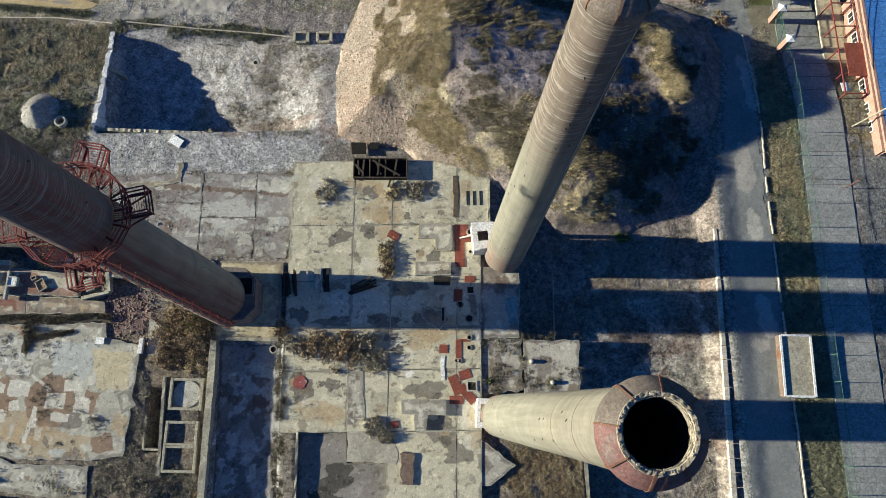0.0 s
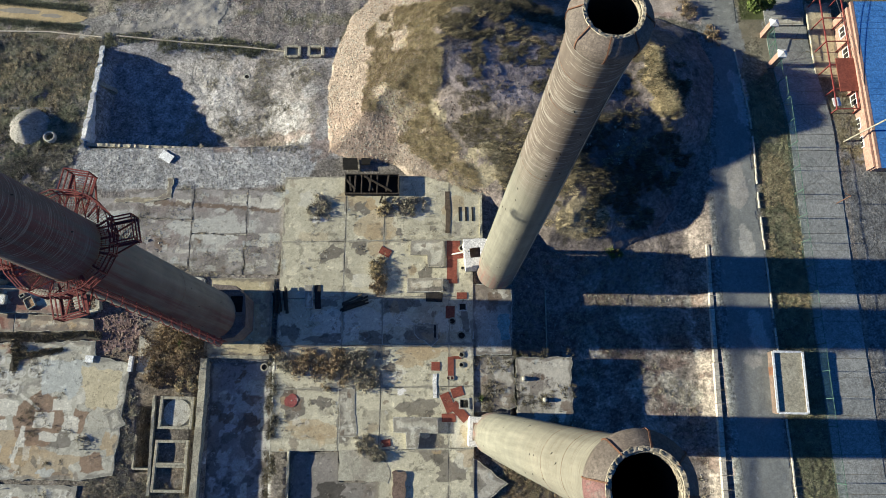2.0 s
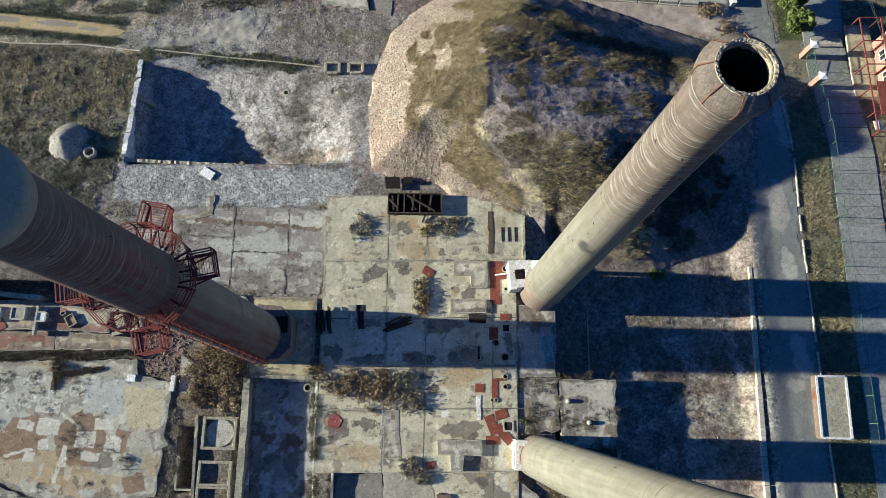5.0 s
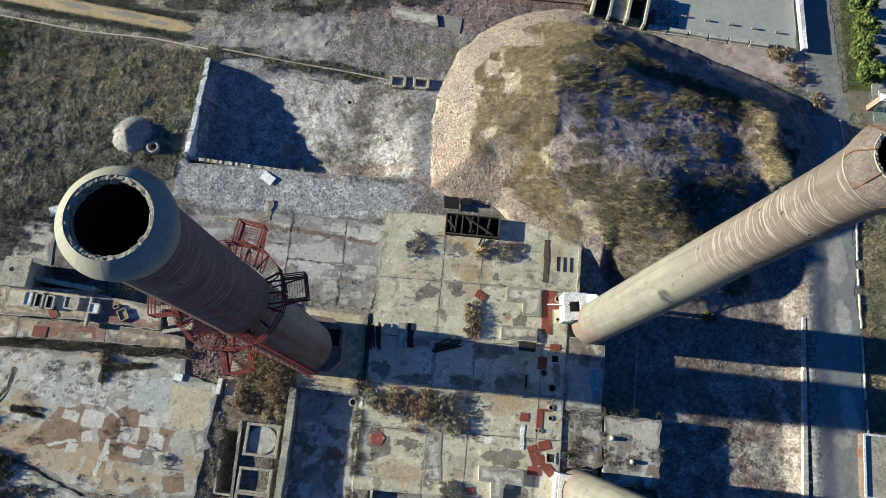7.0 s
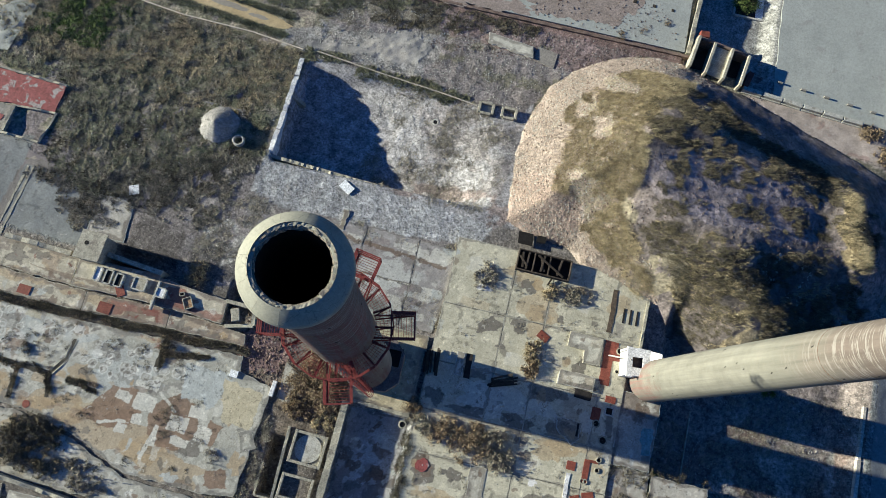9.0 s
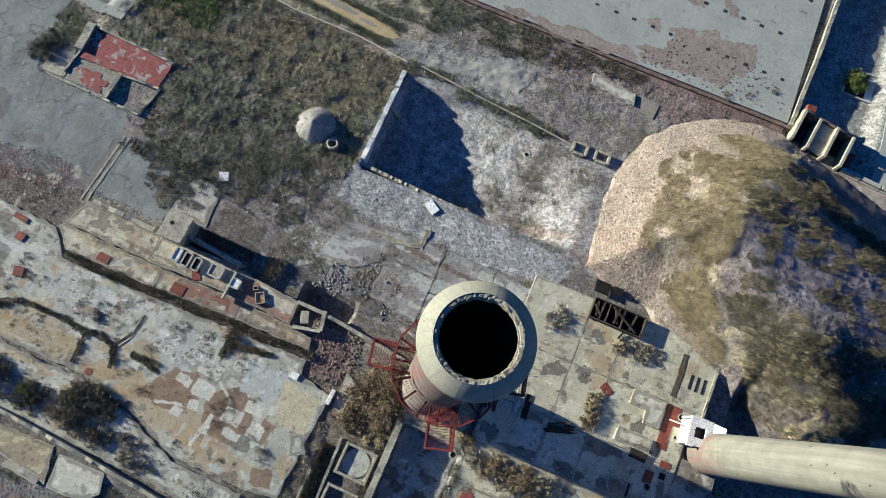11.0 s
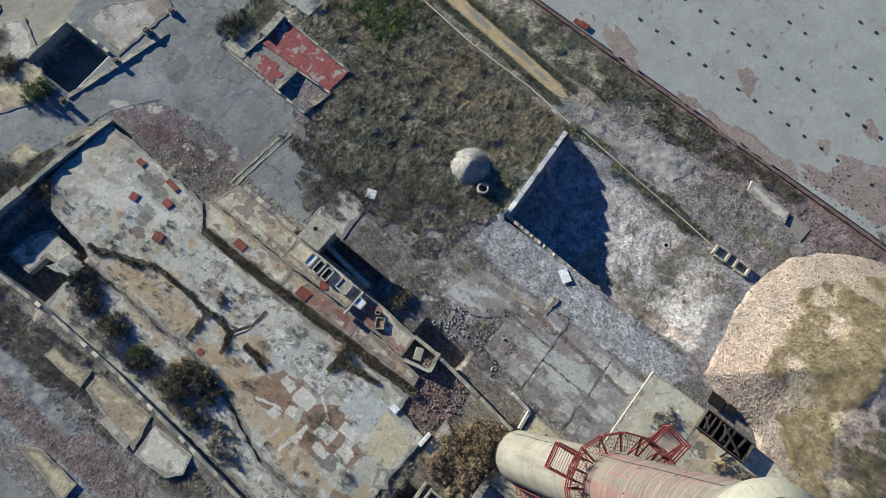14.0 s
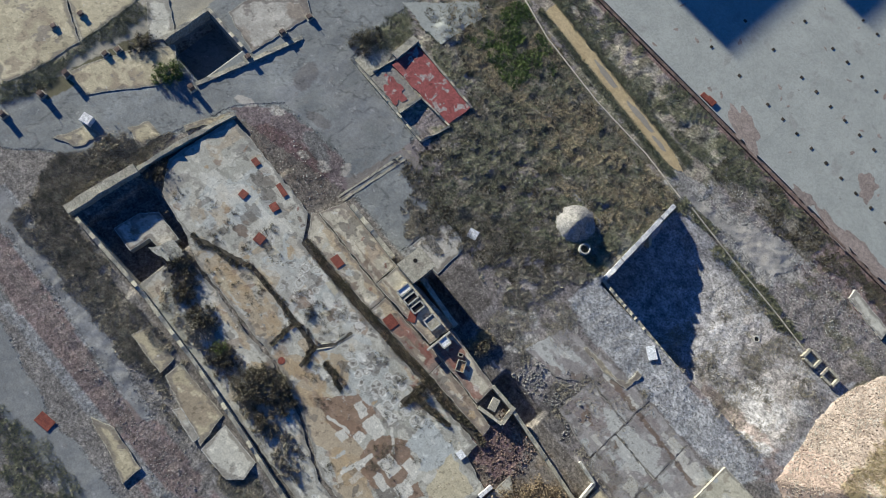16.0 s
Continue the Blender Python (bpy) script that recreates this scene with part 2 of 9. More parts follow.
def shaft_material(name, cream, upper, line, z_change, z_soft, red=None, red_band=(0, 0), streak=0.25, rusty=None, pitch=9.0):
    """A chimney's skin: fine courses, paint that wears away upwards, streaks that run down."""
    m, t, b = nodes_of(name)
    place = t.nodes.new("ShaderNodeNewGeometry").outputs["Position"]
    split = t.nodes.new("ShaderNodeSeparateXYZ")
    t.links.new(place, split.inputs[0])
    noise_big = add(t, "ShaderNodeTexNoise", Scale=0.5, Detail=6.0, Roughness=0.65)
    t.links.new(place, noise_big.inputs["Vector"])
    stretch = t.nodes.new("ShaderNodeMapping")
    stretch.inputs["Scale"].default_value = (2.2, 2.2, 0.08)
    t.links.new(place, stretch.inputs[0])
    streaks = add(t, "ShaderNodeTexNoise", Scale=1.0, Detail=5.0, Roughness=0.65)
    t.links.new(stretch.outputs[0], streaks.inputs["Vector"])
    squash = t.nodes.new("ShaderNodeMapping")
    squash.inputs["Scale"].default_value = (0.35, 0.35, pitch)
    t.links.new(place, squash.inputs[0])
    courses = add(t, "ShaderNodeTexNoise", Scale=1.0, Detail=4.0, Roughness=0.75)
    t.links.new(squash.outputs[0], courses.inputs["Vector"])
    up = t.nodes.new("ShaderNodeMapRange")
    up.inputs["From Min"].default_value, up.inputs["From Max"].default_value = z_change - z_soft, z_change + z_soft
    wob = t.nodes.new("ShaderNodeMath")
    wob.operation = "MULTIPLY_ADD"
    t.links.new(noise_big.outputs[0], wob.inputs[0])
    wob.inputs[1].default_value = 14.0
    t.links.new(split.outputs[2], wob.inputs[2])
    shift = t.nodes.new("ShaderNodeMath")
    shift.operation = "SUBTRACT"
    t.links.new(wob.outputs[0], shift.inputs[0])
    shift.inputs[1].default_value = 7.0
    t.links.new(shift.outputs[0], up.inputs["Value"])
    colour = mixed(t, "MIX", (*cream, 1), (*upper, 1), up.outputs[0])
    if red:
        low, high = red_band
        r = t.nodes.new("ShaderNodeMapRange")
        r.inputs["From Min"].default_value, r.inputs["From Max"].default_value = low - 6.0, low
        t.links.new(shift.outputs[0], r.inputs["Value"])
        r2 = t.nodes.new("ShaderNodeMapRange")
        r2.inputs["From Min"].default_value, r2.inputs["From Max"].default_value = high + 4.0, high
        t.links.new(shift.outputs[0], r2.inputs["Value"])
        both = t.nodes.new("ShaderNodeMath")
        both.operation = "MULTIPLY"
        t.links.new(r.outputs[0], both.inputs[0])
        t.links.new(r2.outputs[0], both.inputs[1])
        patch_red = mixed(t, "MULTIPLY", both.outputs[0], ramp(t, streaks.outputs[0], ((0.42, (0.05,)), (0.6, (0.85,)))))
        colour = mixed(t, "MIX", colour, (*red, 1), patch_red)
    if rusty:                                           # rust washed down from the ladder: (axis x, axis y, degrees)
        away = t.nodes.new("ShaderNodeVectorMath")
        away.operation = "SUBTRACT"
        t.links.new(place, away.inputs[0])
        away.inputs[1].default_value = (rusty[0], rusty[1], 0)
        facing = t.nodes.new("ShaderNodeVectorMath")
        facing.operation = "DOT_PRODUCT"
        t.links.new(away.outputs[0], facing.inputs[0])
        facing.inputs[1].default_value = (math.cos(radians(rusty[2])) / 4.0, math.sin(radians(rusty[2])) / 4.0, 0)
        wash = mixed(t, "MULTIPLY", ramp(t, facing.outputs["Value"], ((0.36, (0.0,)), (0.56, (0.8,)))), ramp(t, streaks.outputs[0], ((0.36, (0.25,)), (0.6, (1.0,)))))
        colour = mixed(t, "MIX", colour, (0.115, 0.042, 0.038, 1), wash)
    colour = mixed(t, "MULTIPLY", colour, ramp(t, streaks.outputs[0], ((0.3, (1 - streak,)), (0.7, (1 + streak * 0.5,)))))
    colour = mixed(t, "MULTIPLY", colour, ramp(t, noise_big.outputs[0], ((0.3, (0.82,)), (0.7, (1.12,)))))
    colour = mixed(t, "MIX", colour, (*line, 1), mixed(t, "MULTIPLY", ramp(t, courses.outputs[0], ((0.54, (0.0,)), (0.58, (0.75,)))), up.outputs[0]))
    t.links.new(colour, b.inputs["Base Color"])
    b.inputs["Roughness"].default_value = 0.85
    b.inputs["Specular IOR Level"].default_value = 0.2
    bp = add(t, "ShaderNodeBump", Strength=0.8, Distance=0.06)
    t.links.new(courses.outputs[0], bp.inputs["Height"])
    t.links.new(bp.outputs[0], b.inputs["Normal"])
    return m


M["shaft_a"] = shaft_material("render_of_the_red_gallery_chimney", (0.25, 0.235, 0.19), (0.165, 0.142, 0.122), (0.27, 0.245, 0.21), 36, 3, (0.19, 0.085, 0.075), (33, 46), rusty=(-22.74, 13.27, -48))
M["shaft_b"] = shaft_material("render_of_a_cream_chimney", (0.225, 0.215, 0.172), (0.15, 0.122, 0.10), (0.30, 0.275, 0.235), 35, 5, (0.22, 0.12, 0.10), (-4, 4), pitch=5.0)
M["shaft_c"] = shaft_material("render_of_the_southern_chimney", (0.25, 0.24, 0.19), (0.225, 0.21, 0.165), (0.15, 0.13, 0.10), 38, 6, (0.22, 0.12, 0.10), (-4, 3), pitch=6.0)
M["cap"] = surface("chimney_cap_render", (0.255, 0.245, 0.19), (0.31, 0.30, 0.235), 1.2, 24.0, 0.85, 0.15, cracks=0.5, contrast=0.12)
M["cap_red"] = surface("chimney_cap_plates", (0.115, 0.095, 0.082), (0.17, 0.142, 0.123), 1.2, 24.0, 0.8, 0.4, vary=0.2)
M["cap_paint"] = surface("chimney_cap_red_paint", (0.125, 0.066, 0.062), (0.185, 0.095, 0.09), 1.2, 24.0, 0.75, 0.4, vary=0.15, layers=(((0.16, 0.13, 0.115), 1.1, 0.55, 0.06, 0.7),))
M["plinth"] = surface("plinth_render", (0.12, 0.10, 0.09), (0.19, 0.16, 0.145), 1.0, 12.0, 0.85, 0.3)
# near-black: soot in the flues, painted shade in manholes, wells and holes
M["soot_and_shade_black"] = surface("soot_and_shade_black", (0.010, 0.009, 0.008), (0.02, 0.018, 0.016), 1.0, 8.0, 0.95, 0.4)
M["rim"] = surface("broken_rim_brick", (0.20, 0.18, 0.145), (0.33, 0.295, 0.24), 2.0, 28.0, 0.9, 0.4, vary=0.5)


# ---- building blocks ----
def mesh_of(name, verts, faces):
    me = bpy.data.meshes.new(name)
    me.from_pydata(verts, [], faces)
    me.update()
    return me


def finish(bm, name):
    me = bpy.data.meshes.new(name)
    bm.to_mesh(me)
    bm.free()
    return me


def link(name, me, material, parent=None, label=""):
    if material and not me.materials:
        me.materials.append(material)
    ob = new(name, me)
    if parent:
        ob.parent = parent
    if label:
        ob["label"] = label
    return ob


def part(name, bm, material, parent=None, label=""):
    return link(name, finish(bm, name), material, parent, label)


def thing(name, label, category, at=(0, 0, 0), turn=0.0, group="", kind=""):
    ob = new(name)
    ob.location, ob.rotation_euler = at, (0, 0, radians(turn))
    ob.empty_display_size = 0.2
    return tagged(ob, label, category, group, kind)


def boxes(*items, bevel=0.0):
    """Boxes (cx, cy, cz, sx, sy, sz[, turn about z in degrees]) in one bmesh."""
    bm = bmesh.new()
    for it in items:
        m = Matrix.Translation(it[:3]) @ Matrix.Rotation(radians(it[6] if len(it) > 6 else 0), 4, "Z") @ Matrix.Diagonal((*it[3:6], 1))
        bmesh.ops.create_cube(bm, size=1, matrix=m)
    if bevel:
        bmesh.ops.bevel(bm, geom=bm.edges[:], offset=bevel, segments=1, affect="EDGES")
    return bm


def bar(bm, a, b, w, h=None, sides=4):
    """A bar or tube from a to b."""
    a, b = Vector(a), Vector(b)
    d = b - a
    if d.length < 1e-4:
        return
    m = Matrix.Translation((a + b) / 2) @ d.to_track_quat("Z", "Y").to_matrix().to_4x4()
    if sides == 4:
        bmesh.ops.create_cube(bm, size=1, matrix=m @ Matrix.Diagonal((w, h or w, d.length, 1)))
    else:
        bmesh.ops.create_cone(bm, cap_ends=True, segments=sides, radius1=w / 2, radius2=w / 2, depth=d.length, matrix=m)


def lathe(profile, n=72, close=False):
    verts, faces = [], []
    for r, z in profile:
        for i in range(n):
            a = 2 * math.pi * i / n
            verts.append((r * math.cos(a), r * math.sin(a), z))
    for k in range(len(profile) - 1):
        for i in range(n):
            j = (i + 1) % n
            faces.append((k * n + i, k * n + j, (k + 1) * n + j, (k + 1) * n + i))
    if close:
        faces.append(tuple(range((len(profile) - 1) * n, len(profile) * n)))
    return verts, faces


def jagged(poly, step=0.7, rough=0.12, rng=random):
    """A polygon's outline cut into short, uneven stretches."""
    out = []
    for (ax, ay), (bx, by) in zip(poly, poly[1:] + poly[:1]):
        n = max(1, int(math.hypot(bx - ax, by - ay) / step))
        for i in range(n):
            u = i / n
            o = rng.uniform(-rough, rough) if i else rng.uniform(-rough, rough) * 0.4
            dx, dy = by - ay, ax - bx
            d = math.hypot(dx, dy) or 1
            out.append((ax + (bx - ax) * u + dx / d * o, ay + (by - ay) * u + dy / d * o))
    return out


def slab_mesh(name, outline, z0, z1):
    n = len(outline)
    verts = [(x, y, z0) for x, y in outline] + [(x, y, z1) for x, y in outline]
    area = sum(a[0] * b[1] - b[0] * a[1] for a, b in zip(outline, outline[1:] + outline[:1]))
    top, sides = tuple(range(n, 2 * n)), [(i, (i + 1) % n, n + (i + 1) % n, n + i) for i in range(n)]
    if area < 0:
        top, sides = top[::-1], [f[::-1] for f in sides]
    me = mesh_of(name, verts, [top] + sides)
    return me


SHEETS = []


def slab(name, poly, z0, z1, material, parent=None, label="", step=0.7, rough=0.1, worn=""):
    """A cast slab; worn names the kind of weathered screed that covers it."""
    outline = jagged(list(poly), step, rough)
    if worn:
        SHEETS.append((outline, z1 + 0.004, worn, parent))
    return link(name, slab_mesh(name, outline, z0, z1), material, parent, label)


def rect(x0, y0, x1, y1, turn=-1.6):
    """A rectangle of the site's grid, which lies slightly askew."""
    cx, cy, k = (x0 + x1) / 2, (y0 + y1) / 2, radians(turn)
    return [(cx + (x - cx) * math.cos(k) - (y - cy) * math.sin(k), cy + (x - cx) * math.sin(k) + (y - cy) * math.cos(k))
            for x, y in ((x0, y0), (x1, y0), (x1, y1), (x0, y1))]


def wall_line(name, points, thick, z0, heights, material, parent=None, label="", rough=0.08, step=0.8):
    """A ruined wall along points, with an uneven top; heights: its top at each point."""
    bm = bmesh.new()
    for (a, ha), (b, hb) in zip(zip(points, heights), zip(points[1:], heights[1:])):
        d = Vector((b[0] - a[0], b[1] - a[1]))
        n = max(1, int(d.length / step))
        side = Vector((-d.y, d.x)).normalized() * thick / 2
        rows = []
        for i in range(n + 1):
            u = i / n
            p = Vector(a) + d * u
            top = ha + (hb - ha) * u + random.uniform(-rough, rough * 0.3)
            k = 1 + random.uniform(-0.12, 0.12)
            rows.append([bm.verts.new((p.x + side.x * k * s, p.y + side.y * k * s, z)) for s, z in ((1, z0), (1, top), (-1, top + random.uniform(-0.06, 0.06)), (-1, z0))])
        for r, q in zip(rows, rows[1:]):
            for i in range(3):
                bm.faces.new((r[i], r[i + 1], q[i + 1], q[i]))
        bm.faces.new(rows[0][::-1])
        bm.faces.new(rows[-1])
    bmesh.ops.recalc_face_normals(bm, faces=bm.faces[:])
    return part(name, bm, material, parent, label)


def blob(x, y, rx, ry, turn=0.0, seed=0, n=26, rough=0.35):
    """An uneven closed outline."""
    rng = random.Random(seed * 7919 + int(x * 13) + int(y * 29))
    ph = [rng.uniform(0, 6.28) for _ in range(4)]
    out = []
    for i in range(n):
        a = 2 * math.pi * i / n
        k = 1 + rough * (0.5 * math.sin(2 * a + ph[0]) + 0.4 * math.sin(3 * a + ph[1]) + 0.35 * math.sin(5 * a + ph[2]) + 0.3 * math.sin(8 * a + ph[3])) + rng.uniform(-0.06, 0.06)
        px, py = rx * k * math.cos(a), ry * k * math.sin(a)
        c, s = math.cos(radians(turn)), math.sin(radians(turn))
        out.append((x + px * c - py * s, y + px * s + py * c))
    return out


class Stains:
    """Stains, worn paint and screed remnants of the floors, each an outline and a kind; later ones lie over earlier ones."""
    tones = {"light": (0.57, 0.55, 0.465), "damp": (0.15, 0.135, 0.112), "dark": (0.04, 0.036, 0.03), "white": (0.70, 0.68, 0.64), "rust_soil": (0.225, 0.152, 0.10), "ring": (0.66, 0.65, 0.58),
             "concrete_grey": (0.42, 0.435, 0.40), "concrete_west": (0.30, 0.285, 0.235), "wall": (0.48, 0.425, 0.285), "puddle": (0.43, 0.425, 0.38), "mauve": (0.24, 0.205, 0.185), "red_floor": (0.19, 0.065, 0.05),
             "tan": (0.385, 0.29, 0.165), "brown": (0.155, 0.112, 0.08)}

    def __init__(self):
        self.marks = []

    def put(self, kind, outline, share=0.9):
        self.marks.append((kind, outline, share))

    def lay(self, colours, x, y, wx, wy):
        for kind, outline, share in self.marks:
            px, py = [p[0] for p in outline], [p[1] for p in outline]
            near = np.nonzero((x > min(px) - 0.4) & (x < max(px) + 0.4) & (y > min(py) - 0.4) & (y < max(py) + 0.4))[0]
            if len(near):
                hit = near[inside(outline, wx[near], wy[near])]
                colours[hit] = colours[hit] * (1 - share) + np.array(self.tones[kind]) * share


stains = Stains()


def value_noise(x, y, cell, seed):
    g = np.random.RandomState(seed).rand(256, 256)
    u, v = x / cell + 1000.0, y / cell + 1000.0
    i, j = np.floor(u).astype(int), np.floor(v).astype(int)
    fu, fv = u - i, v - j
    fu, fv = fu * fu * (3 - 2 * fu), fv * fv * (3 - 2 * fv)
    a, b, c, d = g[i % 256, j % 256], g[(i + 1) % 256, j % 256], g[i % 256, (j + 1) % 256], g[(i + 1) % 256, (j + 1) % 256]
    return (a * (1 - fu) + b * fu) * (1 - fv) + (c * (1 - fu) + d * fu) * fv


def fractal(x, y, cell, seed, octaves=4):
    total, k = 0.0, 0.5
    for o in range(octaves):
        total = total + k * (value_noise(x, y, cell / 2 ** o, seed + o) - 0.5) * 2
        k *= 0.55
    return total


def inside(poly, x, y):
    hit = np.zeros(x.shape, bool)
    for (ax, ay), (bx, by) in zip(poly, poly[1:] + poly[:1]):
        cross = (ay > y) != (by > y)
        with np.errstate(divide="ignore", invalid="ignore"):
            hit ^= cross & (x < (bx - ax) * (y - ay) / ((by - ay) or 1e-9) + ax)
    return hit


def edge_distance(poly, x, y):
    best = np.full(x.shape, 1e9)
    for (ax, ay), (bx, by) in zip(poly, poly[1:] + poly[:1]):
        dx, dy = bx - ax, by - ay
        u = np.clip(((x - ax) * dx + (y - ay) * dy) / (dx * dx + dy * dy), 0, 1)
        best = np.minimum(best, np.hypot(x - ax - u * dx, y - ay - u * dy))
    return best


def smooth(a, b, v):
    u = np.clip((v - a) / (b - a), 0, 1)
    return u * u * (3 - 2 * u)


def set_soil(me, colours):
    layer = me.color_attributes.new("soil", "FLOAT_COLOR", "POINT")
    layer.data.foreach_set("color", np.concatenate([colours, np.ones((len(colours), 1))], 1).astype(np.float32).ravel())


def grid_mesh(name, xs, ys, z):
    nx, ny = len(xs), len(ys)
    gx, gy = np.meshgrid(xs, ys, indexing="ij")
    co = np.stack([gx, gy, z], -1).reshape(-1, 3)
    i = (np.arange(nx - 1)[:, None] * ny + np.arange(ny - 1)[None, :]).ravel()
    quads = np.stack([i, i + ny, i + ny + 1, i + 1], 1)
    me = bpy.data.meshes.new(name)
    me.vertices.add(len(co))
    me.vertices.foreach_set("co", co.ravel())
    me.loops.add(quads.size)
    me.loops.foreach_set("vertex_index", quads.ravel())
    me.polygons.add(len(quads))
    me.polygons.foreach_set("loop_start", np.arange(0, quads.size, 4))
    me.polygons.foreach_set("loop_total", np.full(len(quads), 4))
    me.update(calc_edges=True)
    me.shade_smooth()
    return me


def cloud_mesh(name, co, tris):
    me = bpy.data.meshes.new(name)
    me.vertices.add(len(co))
    me.vertices.foreach_set("co", co.astype(np.float32).ravel())
    me.loops.add(tris.size)
    me.loops.foreach_set("vertex_index", tris.astype(np.int32).ravel())
    me.polygons.add(len(tris))
    me.polygons.foreach_set("loop_start", np.arange(0, tris.size, 3))
    me.polygons.foreach_set("loop_total", np.full(len(tris), 3))
    me.update(calc_edges=True)
    return me


def tufts(name, points, blades, length, spread, material, seed, lean=(0, 0), width=0.05):
    """Blades of grass: slim triangles that fan out of each point."""
    rs = np.random.RandomState(seed)
    blades = int(blades * 1.7)
    p = np.repeat(points, blades, 0)
    n = len(p)
    a = rs.rand(n) * 2 * np.pi
    s = np.repeat(0.4 + rs.rand(len(points)) * 1.3, blades) * length * (0.5 + 0.8 * rs.rand(n))
    root = p + np.stack([np.cos(a), np.sin(a), np.zeros(n)], 1) * (rs.rand(n)[:, None] * spread * 1.1)
    a = a + rs.normal(0, 0.7, n)
    out = spread * (0.4 + 1.3 * rs.rand(n))
    tip = root + np.stack([np.cos(a) * out + lean[0] * s, np.sin(a) * out + lean[1] * s, s], 1)
    side = np.stack([-np.sin(a), np.cos(a), np.zeros(n)], 1) * (width * 0.55 * (0.5 + rs.rand(n)))[:, None]
    co = np.stack([root - side, root + side, tip], 1).reshape(-1, 3)
    return link(name, cloud_mesh(name, co, np.arange(3 * n).reshape(-1, 3)), material)


def stones(name, points, size, material, seed, flat=0.35):
    """Angular fragments lying on the ground."""
    rs = np.random.RandomState(seed)
    n = len(points)
    corner = np.array([[x, y, z] for z in (-1, 1) for y in (-1, 1) for x in (-1, 1)], float)
    c = corner[None] * (0.75 + 0.5 * rs.rand(n, 8, 1)) + rs.uniform(-0.25, 0.25, (n, 8, 3))
    sz = size * (0.35 + rs.rand(n) ** 2.5 * 1.6)
    c *= sz[:, None, None] * np.stack([0.6 + 0.8 * rs.rand(n), 0.5 + 0.5 * rs.rand(n), np.full(n, flat) * (0.5 + 0.6 * rs.rand(n))], 1)[:, None, :] * 0.5
    a, e = rs.rand(n) * 6.28, rs.normal(0, 0.35, n)
    ca, sa_, ce, sn = np.cos(a)[:, None], np.sin(a)[:, None], np.cos(e)[:, None], np.sin(e)[:, None]
    x, z = c[..., 0] * ce + c[..., 2] * sn, -c[..., 0] * sn + c[..., 2] * ce
    y = c[..., 1]
    c = np.stack([x * ca - y * sa_, x * sa_ + y * ca, z], -1)
    co = (c + points[:, None, :] + np.array([0, 0, 1]) * (sz * 0.12)[:, None, None]).reshape(-1, 3)
    f = np.array([[0, 2, 1], [1, 2, 3], [4, 5, 6], [5, 7, 6], [0, 1, 4], [1, 5, 4], [2, 6, 3], [3, 6, 7], [0, 4, 2], [2, 4, 6], [1, 3, 5], [3, 7, 5]])
    tris = (np.arange(n)[:, None, None] * 8 + f[None]).reshape(-1, 3)
    return link(name, cloud_mesh(name, co, tris), material)


# ---- ground ----
HEAP = [(-11.0, 33.0), (-11.4, 36.5), (-11.7, 41.0), (-11.4, 45.0), (-10.5, 48.5), (-9.0, 52.3), (-6.8, 55.0), (-4.0, 57.1), (0.0, 58.9), (4.0, 60.0), (7.5, 59.8), (12.0, 58.2), (16.0, 57.0), (22.3, 55.1), (29.6, 52.6),
        (35.0, 50.2), (36.6, 45.0), (35.4, 38.0), (33.0, 32.0), (30.5, 27.0), (27.5, 23.0), (22.0, 20.9), (14.0, 21.0), (11.6, 23.0), (7.2, 26.6), (3.4, 27.6), (1.2, 28.6), (-1.6, 29.7), (-3.6, 31.4), (-6.7, 31.8), (-8.4, 32.0)]
WARM, PALE, GREY = (0.33, 0.31, 0.26), (0.40, 0.385, 0.33), (0.235, 0.235, 0.225)
GRASS, DRY, EARTH = (0.19, 0.175, 0.125), (0.27, 0.23, 0.145), (0.21, 0.19, 0.165)
MUD, SAND, BRICKY = (0.23, 0.205, 0.185), (0.44, 0.34, 0.185), (0.19, 0.125, 0.105)
GRAVEL, DARK, ASPHALT = (0.395, 0.39, 0.37), (0.075, 0.066, 0.058), (0.208, 0.216, 0.205)


FIELD = [(-79.5, 42), (-72, 38), (-65, 37.5), (-64.5, 28), (-58, 24), (-53, 27), (-46, 31), (-40.6, 34), (-40.4, 49), (-56, 50.6), (-74, 53)]
VERGE = [(-84, 57.6), (-66, 56.0), (-46, 55.0), (-39, 55.5), (-36, 57.5), (-30, 58.5), (-24, 60.2), (-84, 61.4)]
LANE = [(-92, -6), (-84, -4.2), (-84.6, -6.2), (-63, -6.2), (-63.6, -10.5), (-88, -11.0)]


VERGE_SILT = [(-41.5, 50.6), (-39.6, 51.2), (-37.2, 51.6), (-34.0, 52.0), (-31.6, 54.2), (-27.4, 55.5), (-24.6, 54.2), (-25.9, 51.2), (-29.2, 50.6), (-32.7, 50.9), (-38.2, 50.1)]
ROUGH = (([(-47, 17.5), (-14, 17.5), (-12, 33), (-41, 34), (-48, 30)], 0.05), ([(-40, 49), (-11, 48), (8, 60.5), (-40, 60.5)], 0.12), ([(10.5, -14), (31.5, -14), (32, 24), (10.5, 22)], 0.10), ([(-38.5, 34.8), (-12, 33.5), (-12, 47), (-38.5, 47)], 0.05),
         ([(-88, -14.8), (-45, -18), (-45, -8.8), (-62, -9), (-84, -7)], 0.09), ([(-36, -11), (-24.8, -11), (-24.8, 16), (-36, 16)], 0.10), ([(5, -14), (15.6, -14), (15.6, 1.0), (9.2, 1.0), (8.8, -3)], 0.12), ([(-81, 14.8), (-68, 13.8), (-67.4, 18.4), (-71, 20.5), (-79, 19.6)], 0.07))


def step_down(y):
    return -2.8 * smooth(34.0, 50.0, y)


